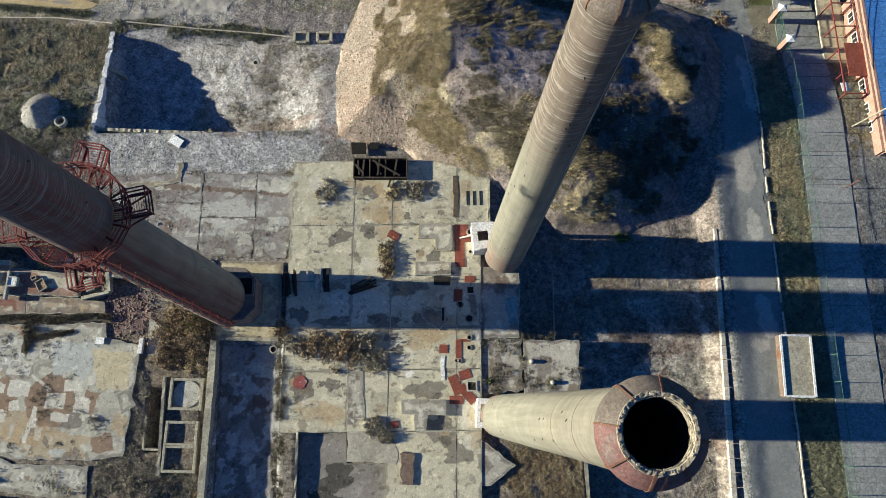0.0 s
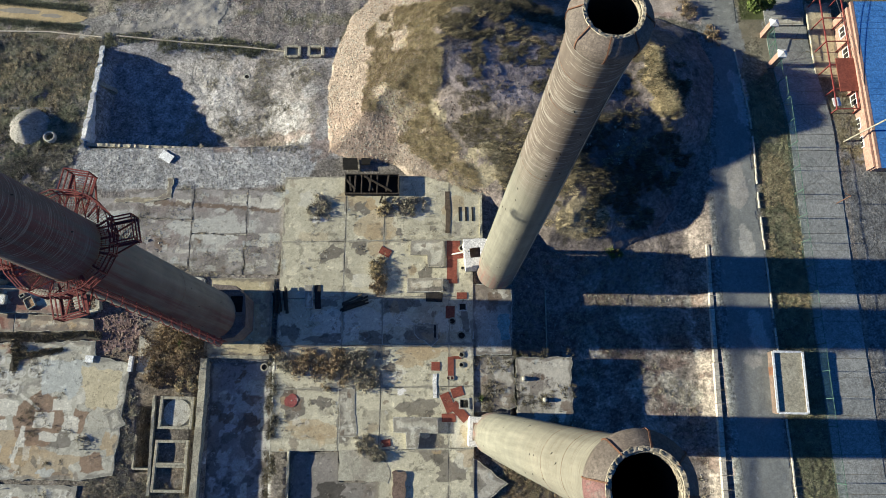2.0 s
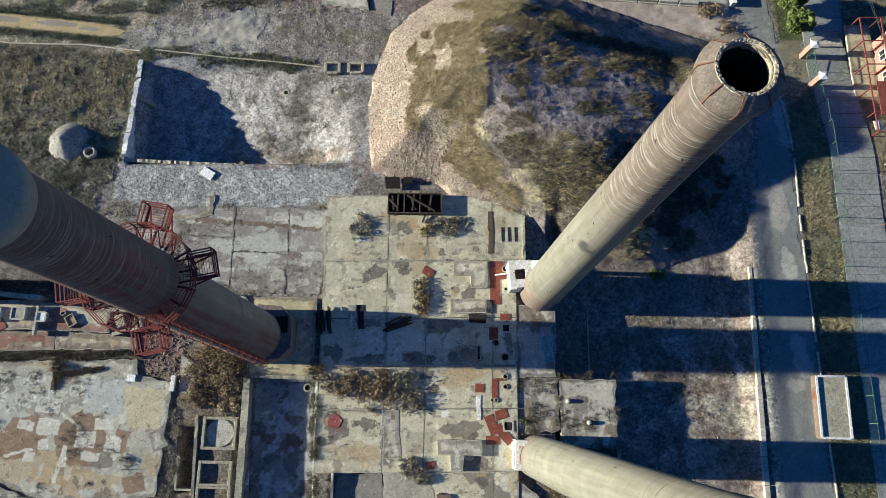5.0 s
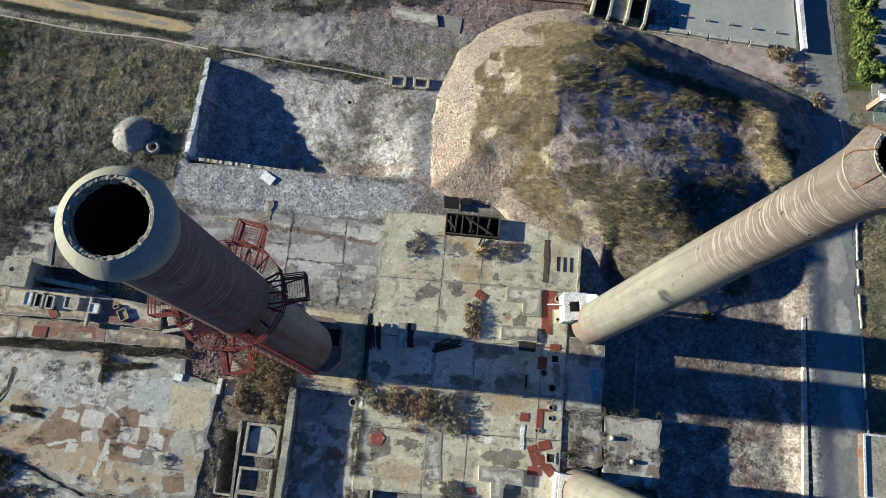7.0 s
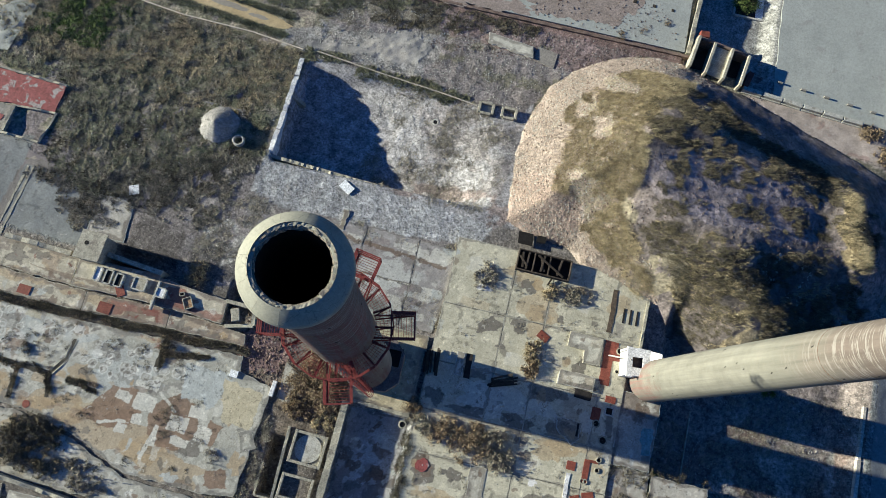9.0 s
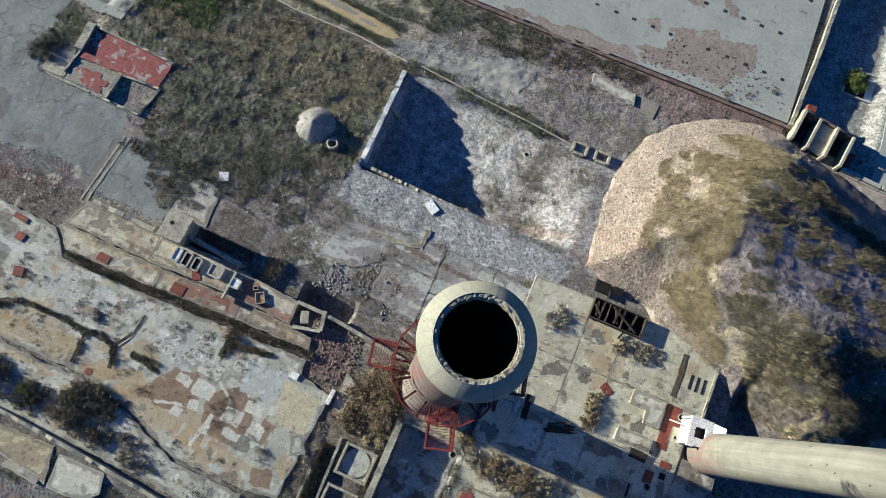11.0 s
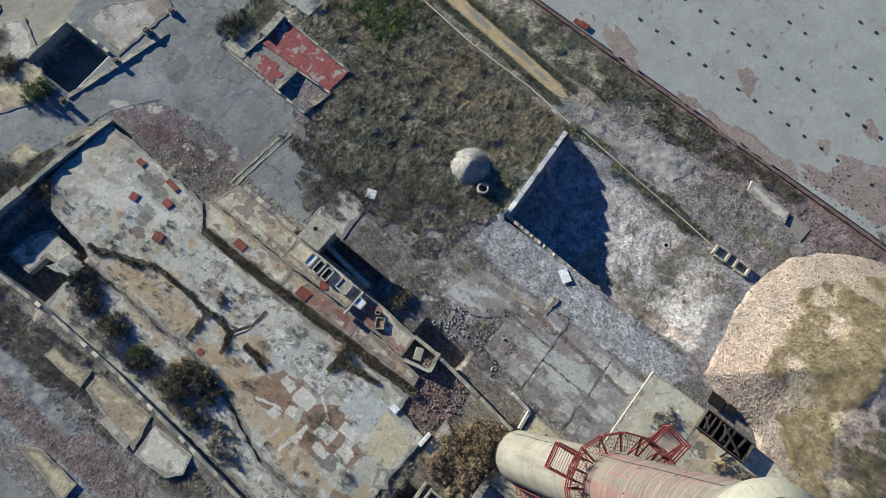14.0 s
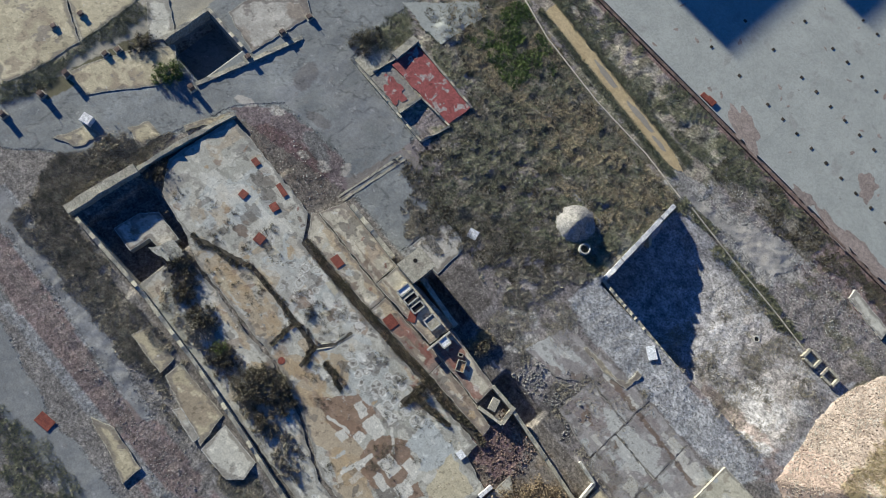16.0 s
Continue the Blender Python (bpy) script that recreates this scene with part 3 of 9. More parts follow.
def ground_height(x, y):
    z = step_down(y) + 0.0 * x
    edge = 9.0 + 6.4 * (1 - smooth(0.9, 1.3, y))
    z = z - 1.8 * smooth(edge, edge + 1.0, x) * (1 - smooth(30.5, 33.5, x)) * (1 - smooth(30.0, 36.0, y))
    z = z - 0.25 * smooth(33.5, 36.0, x)
    # the cellar beside the pile of gravel
    w = smooth(-39.6, -39.0, x) * (1 - smooth(-20.0, -12.5, x)) * smooth(33.7, 34.6, y) * (1 - smooth(46.5, 48.5, y))
    floor = -4.2 + 1.3 * smooth(-34.0, -18.0, x)
    z = z * (1 - w) + np.minimum(floor, z) * w
    # the sunken basin east of the shrub, the slot beside it
    w = smooth(-23.9, -23.5, x) * (1 - smooth(-17.0, -16.6, x)) * smooth(-11.0, -10.6, y) * (1 - smooth(8.6, 8.9, y))
    z = z - 0.8 * w
    w = smooth(-30.9, -30.6, x) * (1 - smooth(-29.3, -29.0, x)) * smooth(-2.6, -2.2, y) * (1 - smooth(3.6, 4.2, y))
    z = z - 2.4 * w
    w = smooth(-73.2, -72.6, x) * (1 - smooth(-25.2, -24.8, x)) * smooth(-8.2, -7.2, y) * (1 - smooth(15.6, 16.0, y))
    z = z + 0.3 * w
    # the low yard past the wall at the north-east, the cellar of the western workshop
    z = z - 1.4 * smooth(7.9, 8.4, x + 0.08 * (70 - y)) * smooth(59.0, 61.0, y) * (1 - smooth(17.0, 19.0, x))
    w = smooth(-94.6, -94.2, x) * (1 - smooth(-88.4, -88.0, x)) * smooth(14.6, 15.0, y) * (1 - smooth(20.8, 21.2, y))
    z = z - 3.0 * w
    # the drop along the workshop's edge
    w = smooth(-53.4, -53.2, x) * (1 - smooth(-45.6, -45.2, x)) * smooth(17.7, 18.0, y) * (1 - smooth(19.6, 20.2, y))
    z = z - 1.1 * w
    w = smooth(-39.6, -39.3, x) * (1 - smooth(-33.5, -33.2, x)) * smooth(16.4, 16.6, y) * (1 - smooth(18.6, 19.2, y))
    z = z - 1.5 * w
    # the western pit of the factory floor
    w = smooth(-82.3, -82.0, x) * (1 - smooth(-73.6, -73.2, x)) * smooth(-5.4, -5.1, y) * (1 - smooth(2.6, 3.0, y))
    z = z - 1.4 * w
    wild = smooth(0.0, 2.5, np.where(inside(FIELD, x, y), edge_distance(FIELD, x, y), 0.0))
    wild = np.maximum(wild, 0.6 * smooth(0.0, 1.5, np.where(inside(VERGE, x, y), edge_distance(VERGE, x, y), 0.0)))
    wild = np.maximum(wild, 0.5 * smooth(0.0, 1.5, np.where(inside(LANE, x, y), edge_distance(LANE, x, y), 0.0)))
    z = z + wild * (0.32 * np.abs(fractal(x, y, 3.0, 611, 4)) + 0.26 * fractal(x, y, 1.1, 621, 2))
    rough = np.zeros_like(z)
    for poly, share in ROUGH:
        rough = np.maximum(rough, share * smooth(0.0, 1.5, np.where(inside(poly, x, y), edge_distance(poly, x, y), 0.0)))
    z = z + rough * fractal(x, y, 1.0, 651, 2)
    raked = smooth(-31.0, -28.0, x) * (1 - smooth(-13.5, -12.0, x)) * smooth(34.5, 36.0, y) * (1 - smooth(45.5, 47.0, y))
    z = z + raked * (0.022 * np.sin((x + 0.35 * y + 1.2 * fractal(x, y, 4.0, 631)) * 8.0) + 0.10 * fractal(x, y, 0.9, 641, 3))
    return z + 0.06 * fractal(x, y, 3.0, 5) * (1 - smooth(60.0, 61.0, y))


def soils(x, y):
    """The soil's colour everywhere, patch upon patch with ragged borders."""
    wx, wy = x + 0.9 * fractal(x, y, 3.2, 11), y + 0.9 * fractal(x, y, 3.2, 31)
    c = np.empty(x.shape + (3,))
    c[...] = GRASS

    def zone(colour, poly, wobble=1.0, share=1.0, seed=0):
        m = inside(poly, x + (wx - x) * wobble, y + (wy - y) * wobble)
        if share < 1:
            m &= fractal(x, y, 2.6, 50 + seed) < (share - 0.5) * 1.4
        c[m] = colour

    def spot(colour, px, py, rx, ry, turn=0.0, wobble=1.4):
        k = radians(turn)
        dx, dy = x + (wx - x) * wobble - px, y + (wy - y) * wobble - py
        u, v = dx * math.cos(k) + dy * math.sin(k), -dx * math.sin(k) + dy * math.cos(k)
        c[(u / rx) ** 2 + (v / ry) ** 2 < 1] = colour

    zone(EARTH, [(-104, -30), (66, -30), (66, 34), (-30, 34), (-66, 28), (-82, 28), (-104, 0)])
    wide = [(-84, 25), (-40, 31), (-40, 60), (-84, 62)]
    zone((0.165, 0.15, 0.105), wide, 0.5)
    for k, (tone, cell, edge) in enumerate((((0.22, 0.19, 0.15), 5.0, 0.0), ((0.15, 0.145, 0.095), 3.0, 0.14), ((0.27, 0.24, 0.18), 1.6, 0.2), ((0.20, 0.175, 0.16), 2.4, 0.24), ((0.08, 0.072, 0.05), 1.1, 0.30), ((0.32, 0.285, 0.20), 0.9, 0.34))):
        c[inside(wide, x, y) & (fractal(x, y, cell, 700 + 7 * k) > edge)] = tone
    c[inside(wide, x, y)] *= 1.3
    zone((0.30, 0.265, 0.165), [(-76, 51), (-68, 43.5), (-54, 41.5), (-41, 42.5), (-40.5, 48.6), (-57, 50.4)], 1.4, 0.62, 7)
    zone((0.22, 0.19, 0.175), [(-68, 25), (-42, 25), (-42, 38), (-68, 38)], share=0.55, seed=3)
    # asphalt lot and road at the west
    zone(ASPHALT, [(-104, -14), (-88, 0), (-83, 12), (-80.5, 16), (-68, 20), (-66.5, 27), (-66.5, 30), (-79, 31), (-80, 42), (-84, 60), (-104, 60)], 0.35)
    zone((0.225, 0.23, 0.22), [(-82, 20), (-70, 22), (-68, 30), (-80, 31)], 1.0, 0.6, 4)
    zone((0.18, 0.145, 0.14), [(-83, 15.5), (-68, 13.0), (-67, 18.5), (-70, 20.8), (-79, 20.0)], 1.4)
    zone((0.15, 0.10, 0.095), [(-80, 14.5), (-68, 13.4), (-67.4, 17.0), (-71, 19.0), (-79, 17.6)], 1.2)
    zone(ASPHALT, [(-66.3, 19), (-57, 19), (-56.5, 26), (-66.3, 26.8)], 0.4)
    zone(GREY, [(-57.2, 19), (-52.6, 19), (-52.6, 25.4), (-57.2, 25.6)], 0.15)
    zone((0.215, 0.19, 0.17), [(-53, 18), (-45, 18), (-42, 24), (-46, 30), (-53, 27)], 0.8)
    zone((0.135, 0.12, 0.105), [(-52.5, 18), (-46.5, 18), (-46.0, 23.0), (-52.0, 24.5)], 1.3)
    zone(MUD, [(-46, 17), (-14, 17.6), (-13, 30), (-40, 33), (-47, 30)], 0.8)
    zone((0.27, 0.245, 0.22), [(-46, 17), (-14, 17.6), (-13, 30), (-40, 33), (-47, 30)], 0.8, 0.42, 5)
    zone(GRAVEL, [(-41, 29.5), (-37, 28.6), (-29, 28.8), (-14, 28.6), (-12, 32.5), (-26, 33.8), (-40, 34.8)], 0.7)
    zone((0.42, 0.415, 0.40), [(-31, 29.5), (-14, 29.0), (-13, 32.2), (-25, 33.0)], 1.0, 0.6, 6)
    spot(PALE, -25.5, 24.3, 4.3, 1.35, -4, 0.5)
    spot(PALE, -21.6, 23.4, 1.3, 1.0, 0, 0.5)
    spot((0.40, 0.37, 0.30), -37.0, 25.0, 3.6, 0.6, -12)
    spot((0.42, 0.38, 0.27), -43.2, 22.6, 1.6, 2.2, 20)
    spot((0.115, 0.105, 0.095), -42.0, 20.5, 3.0, 2.2, 10)
    spot((0.12, 0.11, 0.10), -31.5, 20.5, 3.5, 2.6, 0)
    zone((0.17, 0.15, 0.13), [(-32, 18.5), (-18, 18.5), (-18, 22), (-32, 22)], 1.5, 0.5, 7)
    spot((0.44, 0.42, 0.36), -42.6, 23.6, 1.9, 1.5, 30)
    spot((0.27, 0.245, 0.22), -42.3, 23.3, 1.5, 1.1, 30)
    for k, (px, py, rx, ry, t) in enumerate(((-34, 26.6, 2.6, 0.8, -5), (-30, 25.4, 1.7, 1.2, 10), (-38.6, 27.6, 2.0, 0.7, -15), (-21, 26.4, 2.2, 0.9, 0), (-17.6, 24.4, 1.6, 1.9, 0))):
        spot((0.40, 0.38, 0.325), px, py, rx, ry, t)
        spot((0.255, 0.235, 0.205), px + 0.3, py - 0.1, rx * 0.75, ry * 0.7, t)
    for k in range(9):
        spot((0.36, 0.345, 0.30) if k % 3 else (0.19, 0.17, 0.15), -28 + 1.7 * k, 20.6 + 1.3 * math.sin(2.1 * k), 0.8 + 0.3 * math.sin(k), 0.55, 20 * k, 0.7)
    # cellar floor and the raked gravel east of it
    zone((0.375, 0.36, 0.345), [(-39.5, 34), (-10, 32), (-10.5, 50), (-39.5, 49)], 0.3)
    zone((0.34, 0.312, 0.288), [(-30, 34), (-12, 33), (-11, 47), (-26, 47)], 1.5, 0.5, 8)
    zone((0.26, 0.215, 0.19), [(-24, 33), (-11, 32), (-11, 36), (-24, 36)], 1.5, 0.6, 9)
    # the northern verge
    zone((0.245, 0.215, 0.19), [(-40, 49), (-12, 47.5), (0, 61), (-36, 61)], 1.0, 0.6, 10)
    zone((0.26, 0.23, 0.21), [(-40, 50), (-11, 48), (-6, 56), (-39, 57)], 1.5, 0.55, 11)
    zone((0.185, 0.165, 0.125), [(-40, 55), (-26, 56), (-12, 58), (-12, 60.5), (-40, 60.5)], 1.2, 0.6, 23)
    zone((0.25, 0.19, 0.17), [(-24, 57), (-4, 55), (8, 60), (8, 61.2), (-24, 61.2)], 1.0, 0.7, 12)
    zone((0.215, 0.15, 0.13), [(-84, 60.6), (8, 59.6), (8, 61.4), (-84, 63.0)], 0.4)
    spot((0.30, 0.285, 0.255), -34.0, 53.0, 4.6, 1.0, 0)
    spot((0.30, 0.28, 0.245), -27.0, 53.2, 3.3, 2.6, 0, 0.7)
    zone((0.30, 0.285, 0.255), [(-43, 49.6), (-24, 49.6), (-24, 56.4), (-36, 54), (-43, 52.6)], 0.8, 0.55, 25)
    zone((0.295, 0.28, 0.25), VERGE_SILT, 0.4)
    # south-western lane
    zone((0.20, 0.185, 0.165), [(-100, -30), (-40, -30), (-44, -8), (-83, -5.4), (-90, -8)], 1.0)
    zone((0.205, 0.21, 0.20), [(-104, -23), (-54, -23.5), (-54, -19.4), (-68, -19.9), (-90, -16.5), (-104, -12)], 0.4)
    zone((0.20, 0.155, 0.14), [(-90, -15.0), (-45, -18.5), (-45, -12.4), (-68, -12.0), (-90, -10.0)], 0.8, 0.7, 13)
    zone((0.225, 0.225, 0.215), [(-92, -12.4), (-77.2, -12.4), (-61.0, -14.4), (-60.6, -12.2), (-76.6, -9.8), (-92, -9.0)], 0.3)
    for tone, off, half in (((0.185, 0.15, 0.135), -13.9, 0.6), ((0.18, 0.14, 0.127), -15.0, 0.5), ((0.25, 0.25, 0.24), -16.6, 0.6)):
        mid = off + 0.02 * (x + 70) + 0.35 * fractal(x, y, 6.0, 41)
        c[(np.abs(y - mid) < half) & (x > -88) & (x < -52)] = tone
    # under and round the factory floor
    zone((0.17, 0.15, 0.125), [(-83, -5), (-24.5, -9.5), (-24.5, 18), (-68, 18.5), (-83, 15)], 0.2)
    zone((0.17, 0.14, 0.105), [(-36, -10), (-24.5, -10), (-24.5, 16), (-36, 17)], 1.0, 0.6, 14)
    zone((0.21, 0.14, 0.125), [(-37, 10), (-31, 10), (-31, 16), (-37, 16.5)], 1.2, 0.6, 15)
    zone((0.30, 0.30, 0.29), [(-23.6, -11), (-16.6, -11), (-16.6, 8.8), (-23.6, 8.8)], 0.1)
    zone((0.38, 0.375, 0.36), [(-23.6, -11), (-16.6, -11), (-16.6, 8.8), (-23.6, 8.8)], 1.0, 0.42, 16)
    # eastern yard, kerb strip, verge and lane
    zone((0.235, 0.20, 0.175), [(9, -30), (32.5, -30), (33.5, 30), (9, 30)], 0.3)
    zone((0.31, 0.27, 0.225), [(15, -12), (31.5, -12), (32.5, 18), (18, 17)], 1.6, 0.62, 17)
    zone((0.19, 0.145, 0.12), [(14, -12), (32, -12), (32, 20), (14, 20)], 1.6, 0.4, 18)
    zone((0.225, 0.185, 0.135), [(4.6, -30), (15.9, -30), (15.8, 1.2), (4.6, 1.2)], 0.3)
    zone((0.15, 0.125, 0.095), [(4.6, -30), (15.9, -30), (15.8, 1.2), (4.6, 1.2)], 1.2, 0.45, 24)
    spot((0.39, 0.36, 0.30), 24.5, 5.2, 1.7, 1.3, 20)
    spot((0.41, 0.38, 0.31), 28.6, 4.6, 2.4, 1.2, -30)
    spot((0.34, 0.32, 0.28), 19.6, 9.0, 1.8, 0.6, -40)
    spot((0.36, 0.34, 0.29), 30.3, 12.0, 0.6, 3.5, 5)
    zone(ASPHALT, [(32.6, -30), (39.0, -30), (39.4, 26), (39.6, 42), (41.5, 48), (39.5, 70), (34.5, 70), (35.5, 52), (36, 44), (33.3, 26)], 0.25)
    zone((0.30, 0.29, 0.265), [(34, -20), (38.7, -20), (39, 40), (35, 40)], 1.6, 0.22, 19)
    spot((0.38, 0.37, 0.33), 37.3, 21.8, 0.7, 2.0, 3)
    spot((0.36, 0.35, 0.32), 37.2, 11.0, 1.1, 2.4, 4)
    spot((0.33, 0.315, 0.28), 37.0, 28.5, 1.0, 3.4, 8)
    spot((0.34, 0.335, 0.31), 39.0, 40.0, 1.0, 4.2, 4)
    zone((0.15, 0.14, 0.09), [(39.2, -30), (43.6, -30), (44.0, 44), (40.2, 42), (39.5, 26)], 0.3)
    zone(DRY, [(39.6, 10), (43.4, 10), (43.8, 40), (40.4, 40)], 1.0, 0.4, 20)
    zone((0.17, 0.17, 0.165), [(49.2, -30), (66, -30), (66, 34), (50.4, 34)], 0.3)
    zone((0.16, 0.14, 0.085), [(50.0, 31), (66, 31), (66, 60), (50.5, 60)], 0.5, 0.6, 21)
    zone((0.09, 0.105, 0.04), [(41.5, 52), (44.5, 52), (45, 70), (41.0, 70)], 0.4)
    # north-eastern yards
    zone(GREY, [(16, 57.5), (34.4, 56.4), (35, 70), (8, 90), (18, 90)], 0.1)
    zone((0.37, 0.315, 0.265), [(14, 55.6), (36.4, 51.0), (36.6, 57.0), (17, 58.0)], 0.4)
    zone((0.31, 0.235, 0.195), [(14, 55.6), (35.0, 51.5), (35.4, 56.4), (17, 58.0)], 1.0, 0.45, 22)
    zone((0.305, 0.30, 0.27), [(8.2, 60), (8.2, 92), (36, 92), (34, 62), (17, 60)], 0.15)
    # western workshop yard
    zone((0.33, 0.305, 0.235), [(-104, -6), (-98.4, 2.6), (-97.0, 9), (-94.6, 16), (-96, 30), (-104, 34)], 0.3)
    zone((0.11, 0.10, 0.055), [(-99.5, 0), (-97.4, 0), (-95.6, 10), (-96.2, 15), (-97.8, 10)], 1.0)
    # worn patches of the lot, spots of rubble and puddles
    for k, (px, py, rx, ry, t) in enumerate(((-75.7, 22.3, 1.4, 0.8, 10), (-73.0, 19.6, 2.6, 0.9, -10), (-80.5, 24.5, 1.2, 2.0, 10))):
        spot((0.17, 0.165, 0.155), px, py, rx, ry, t, 0.7)
    for px, py, rx, ry in ((-79.3, 19.3, 0.9, 0.6), (-73.2, 18.1, 0.7, 0.4), (-70.8, 19.0, 0.8, 0.6), (-68.9, 20.6, 0.5, 0.9), (-82.6, 17.2, 1.4, 0.5)):
        spot((0.42, 0.39, 0.33), px, py, rx, ry, 20, 0.5)
    # cracks of the asphalt lot
    lot = inside([(-104, -14), (-88, 0), (-83, 12), (-66.5, 16), (-56, 19), (-53, 26), (-66.5, 30), (-79, 31), (-84, 60), (-104, 60)], x, y)
    crack = np.abs(fractal(x, y, 9.0, 801, 4)) < 0.010
    crack |= np.abs(fractal(x, y, 6.0, 811, 4)) < 0.011
    c[lot & crack] *= 0.66
    tone = fractal(x, y, 7.0, 821, 3)
    c[lot & (tone > 0.22)] *= 0.9
    c[lot & (tone < -0.28)] *= 1.13
    lot |= (x > 33.0) & (x < 39.4) | (y < -16.5) & (x < -54)
    rugged = np.where(lot, 0.3, 1.0)
    c *= (1 + 0.16 * fractal(x, y, 5.0, 71) + rugged * (0.24 * fractal(x, y, 1.6, 91, 3) + 0.34 * fractal(x, y, 0.7, 95, 2)))[..., None]
    for poly in ([(-41.3, 20.2), (-41.8, 22.5), (-40.5, 24.1), (-38.6, 24.3), (-35.4, 23.6), (-36.6, 23.1), (-39.0, 22.9), (-40.2, 21.4)], [(-29.7, 24.0), (-28.0, 25.4), (-24.5, 24.9), (-22.0, 25.9), (-20.5, 23.5), (-22.7, 21.9), (-26.5, 22.9)], [(-31.2, 21.8), (-30.1, 23.7), (-29.4, 22.3)]):
        silt = inside(poly, x + 0.35 * (wx - x), y + 0.35 * (wy - y))
        c[silt] = np.array((0.36, 0.34, 0.295)) * (1 + 0.08 * fractal(x, y, 1.0, 98)[silt])[:, None]
    for px, py, rx, ry, t in ((-38.0, 51.9, 1.6, 0.5, -25), (-36.6, 53.4, 2.6, 0.8, -20), (-30.4, 52.4, 3.0, 1.5, -12), (-25.6, 24.2, 3.2, 1.1, -8), (-39.0, 22.4, 2.4, 0.5, 10), (-36.4, 21.9, 0.9, 0.4, 30)):
        kk = radians(t)
        dx, dy = x - px + 0.9 * (wx - x), y - py + 0.9 * (wy - y)
        e = ((dx * math.cos(kk) + dy * math.sin(kk)) / rx) ** 2 + ((dy * math.cos(kk) - dx * math.sin(kk)) / ry) ** 2
        c[e < 1] = np.array((0.365, 0.34, 0.295)) * (1 + 0.1 * fractal(x, y, 1.0, 97)[e < 1])[:, None]
    return np.clip(c, 0.01, 0.8)


def lines(fine0, fine1, step, far):
    inner = np.arange(fine0, fine1 + step / 2, step)
    out = far * (np.arange(1, 9) / 8.0) ** 2.2
    return np.concatenate([(fine0 - out)[::-1], inner, fine1 + out])


xs, ys = lines(-106.0, 64.0, 0.29, 900.0), lines(-30.0, 94.0, 0.29, 900.0)
gx, gy = np.meshgrid(xs, ys, indexing="ij")
ground_me = grid_mesh("ground", xs, ys, ground_height(gx, gy))
set_soil(ground_me, soils(gx, gy).reshape(-1, 3))
tagged(link("ground", ground_me, M["ground"]), "bare earth, gravel, asphalt and dry weeds of a derelict works", "ground", kind="structure")


def draped(name, poly, material, label, category, lift=0.025, cell=0.2):
    """A thin sheet that follows the ground inside a ragged outline."""
    px, py = np.array(poly).T
    gx_, gy_ = np.meshgrid(np.arange(px.min() - 1, px.max() + 1, cell), np.arange(py.min() - 1, py.max() + 1, cell), indexing="ij")
    ok = inside(poly, gx_ + 0.45 * fractal(gx_, gy_, 3.2, 11), gy_ + 0.45 * fractal(gx_, gy_, 3.2, 31))
    quad = ok[:-1, :-1] & ok[1:, :-1] & ok[1:, 1:] & ok[:-1, 1:]
    index = np.arange(ok.size).reshape(ok.shape)
    i, j = np.nonzero(quad)
    corners = np.stack([index[i, j], index[i + 1, j], index[i + 1, j + 1], index[i, j + 1]], 1)
    used, faces = np.unique(corners, return_inverse=True)
    faces = faces.reshape(-1, 4)
    x, y = gx_.ravel()[used], gy_.ravel()[used]
    me = cloud_mesh(name, np.stack([x, y, ground_height(x, y) + lift], 1), np.concatenate([faces[:, [0, 1, 2]], faces[:, [0, 2, 3]]], 1).reshape(-1, 3))
    set_soil(me, soils(x, y))
    return tagged(link(name, me, material), label, category, kind="structure")


LOT = [(-104, -14), (-88, 0), (-83.8, 12), (-83, 15.8), (-79.6, 20.4), (-70, 21.2), (-67.6, 18.6), (-65.9, 19.2), (-57.2, 19.2), (-56.7, 24.8), (-60.0, 27.0), (-66.5, 28.6), (-66.8, 29.2), (-79.2, 30.2), (-80.2, 40), (-84, 60), (-104, 60)]
draped("road_west", LOT, M["asphalt"], "cracked grey asphalt lot and road", "road")
draped("lane_east", [(33.4, -30), (38.9, -30), (39.2, 26), (39.4, 42), (41.5, 48), (43.4, 49.4), (43.4, 45.4), (49.4, 45.4), (49.4, 60), (41.0, 51.5), (39.5, 70), (35.9, 70), (36.2, 52), (37.2, 44), (34.8, 33), (34.0, 26)], M["asphalt"],
       "smooth grey asphalt lane beside the yard", "road")
draped("road_south_west", [(-104, -23), (-54, -23.5), (-54, -19.6), (-68, -19.9), (-90, -16.5), (-104, -12)], M["asphalt"], "smooth grey asphalt lane south of the factory", "road")


draped("mud_yard", [(16.3, 57.4), (18.2, 56.4), (23.5, 54.2), (29.4, 52.3), (36.2, 52.2), (36.3, 55.9), (34.9, 56.9), (29.7, 56.8), (21.9, 57.3)], M["asphalt"], "smooth pinkish mud along the barrier blocks", "mud")
draped("silt_verge", VERGE_SILT, M["asphalt"], "smooth grey silt washed over the verge", "mud")
draped("lane_south", [(-92, -11.6), (-84.5, -11.9), (-77.2, -12.0), (-69.1, -12.8), (-61.4, -13.9), (-61.0, -12.6), (-69.6, -10.7), (-76.6, -10.2), (-83.0, -10.0), (-92, -9.4)], M["asphalt"], "worn grey lane between strips of weeds", "road")


def on_ground(points):
    return np.column_stack([points, ground_height(points[:, 0], points[:, 1])])


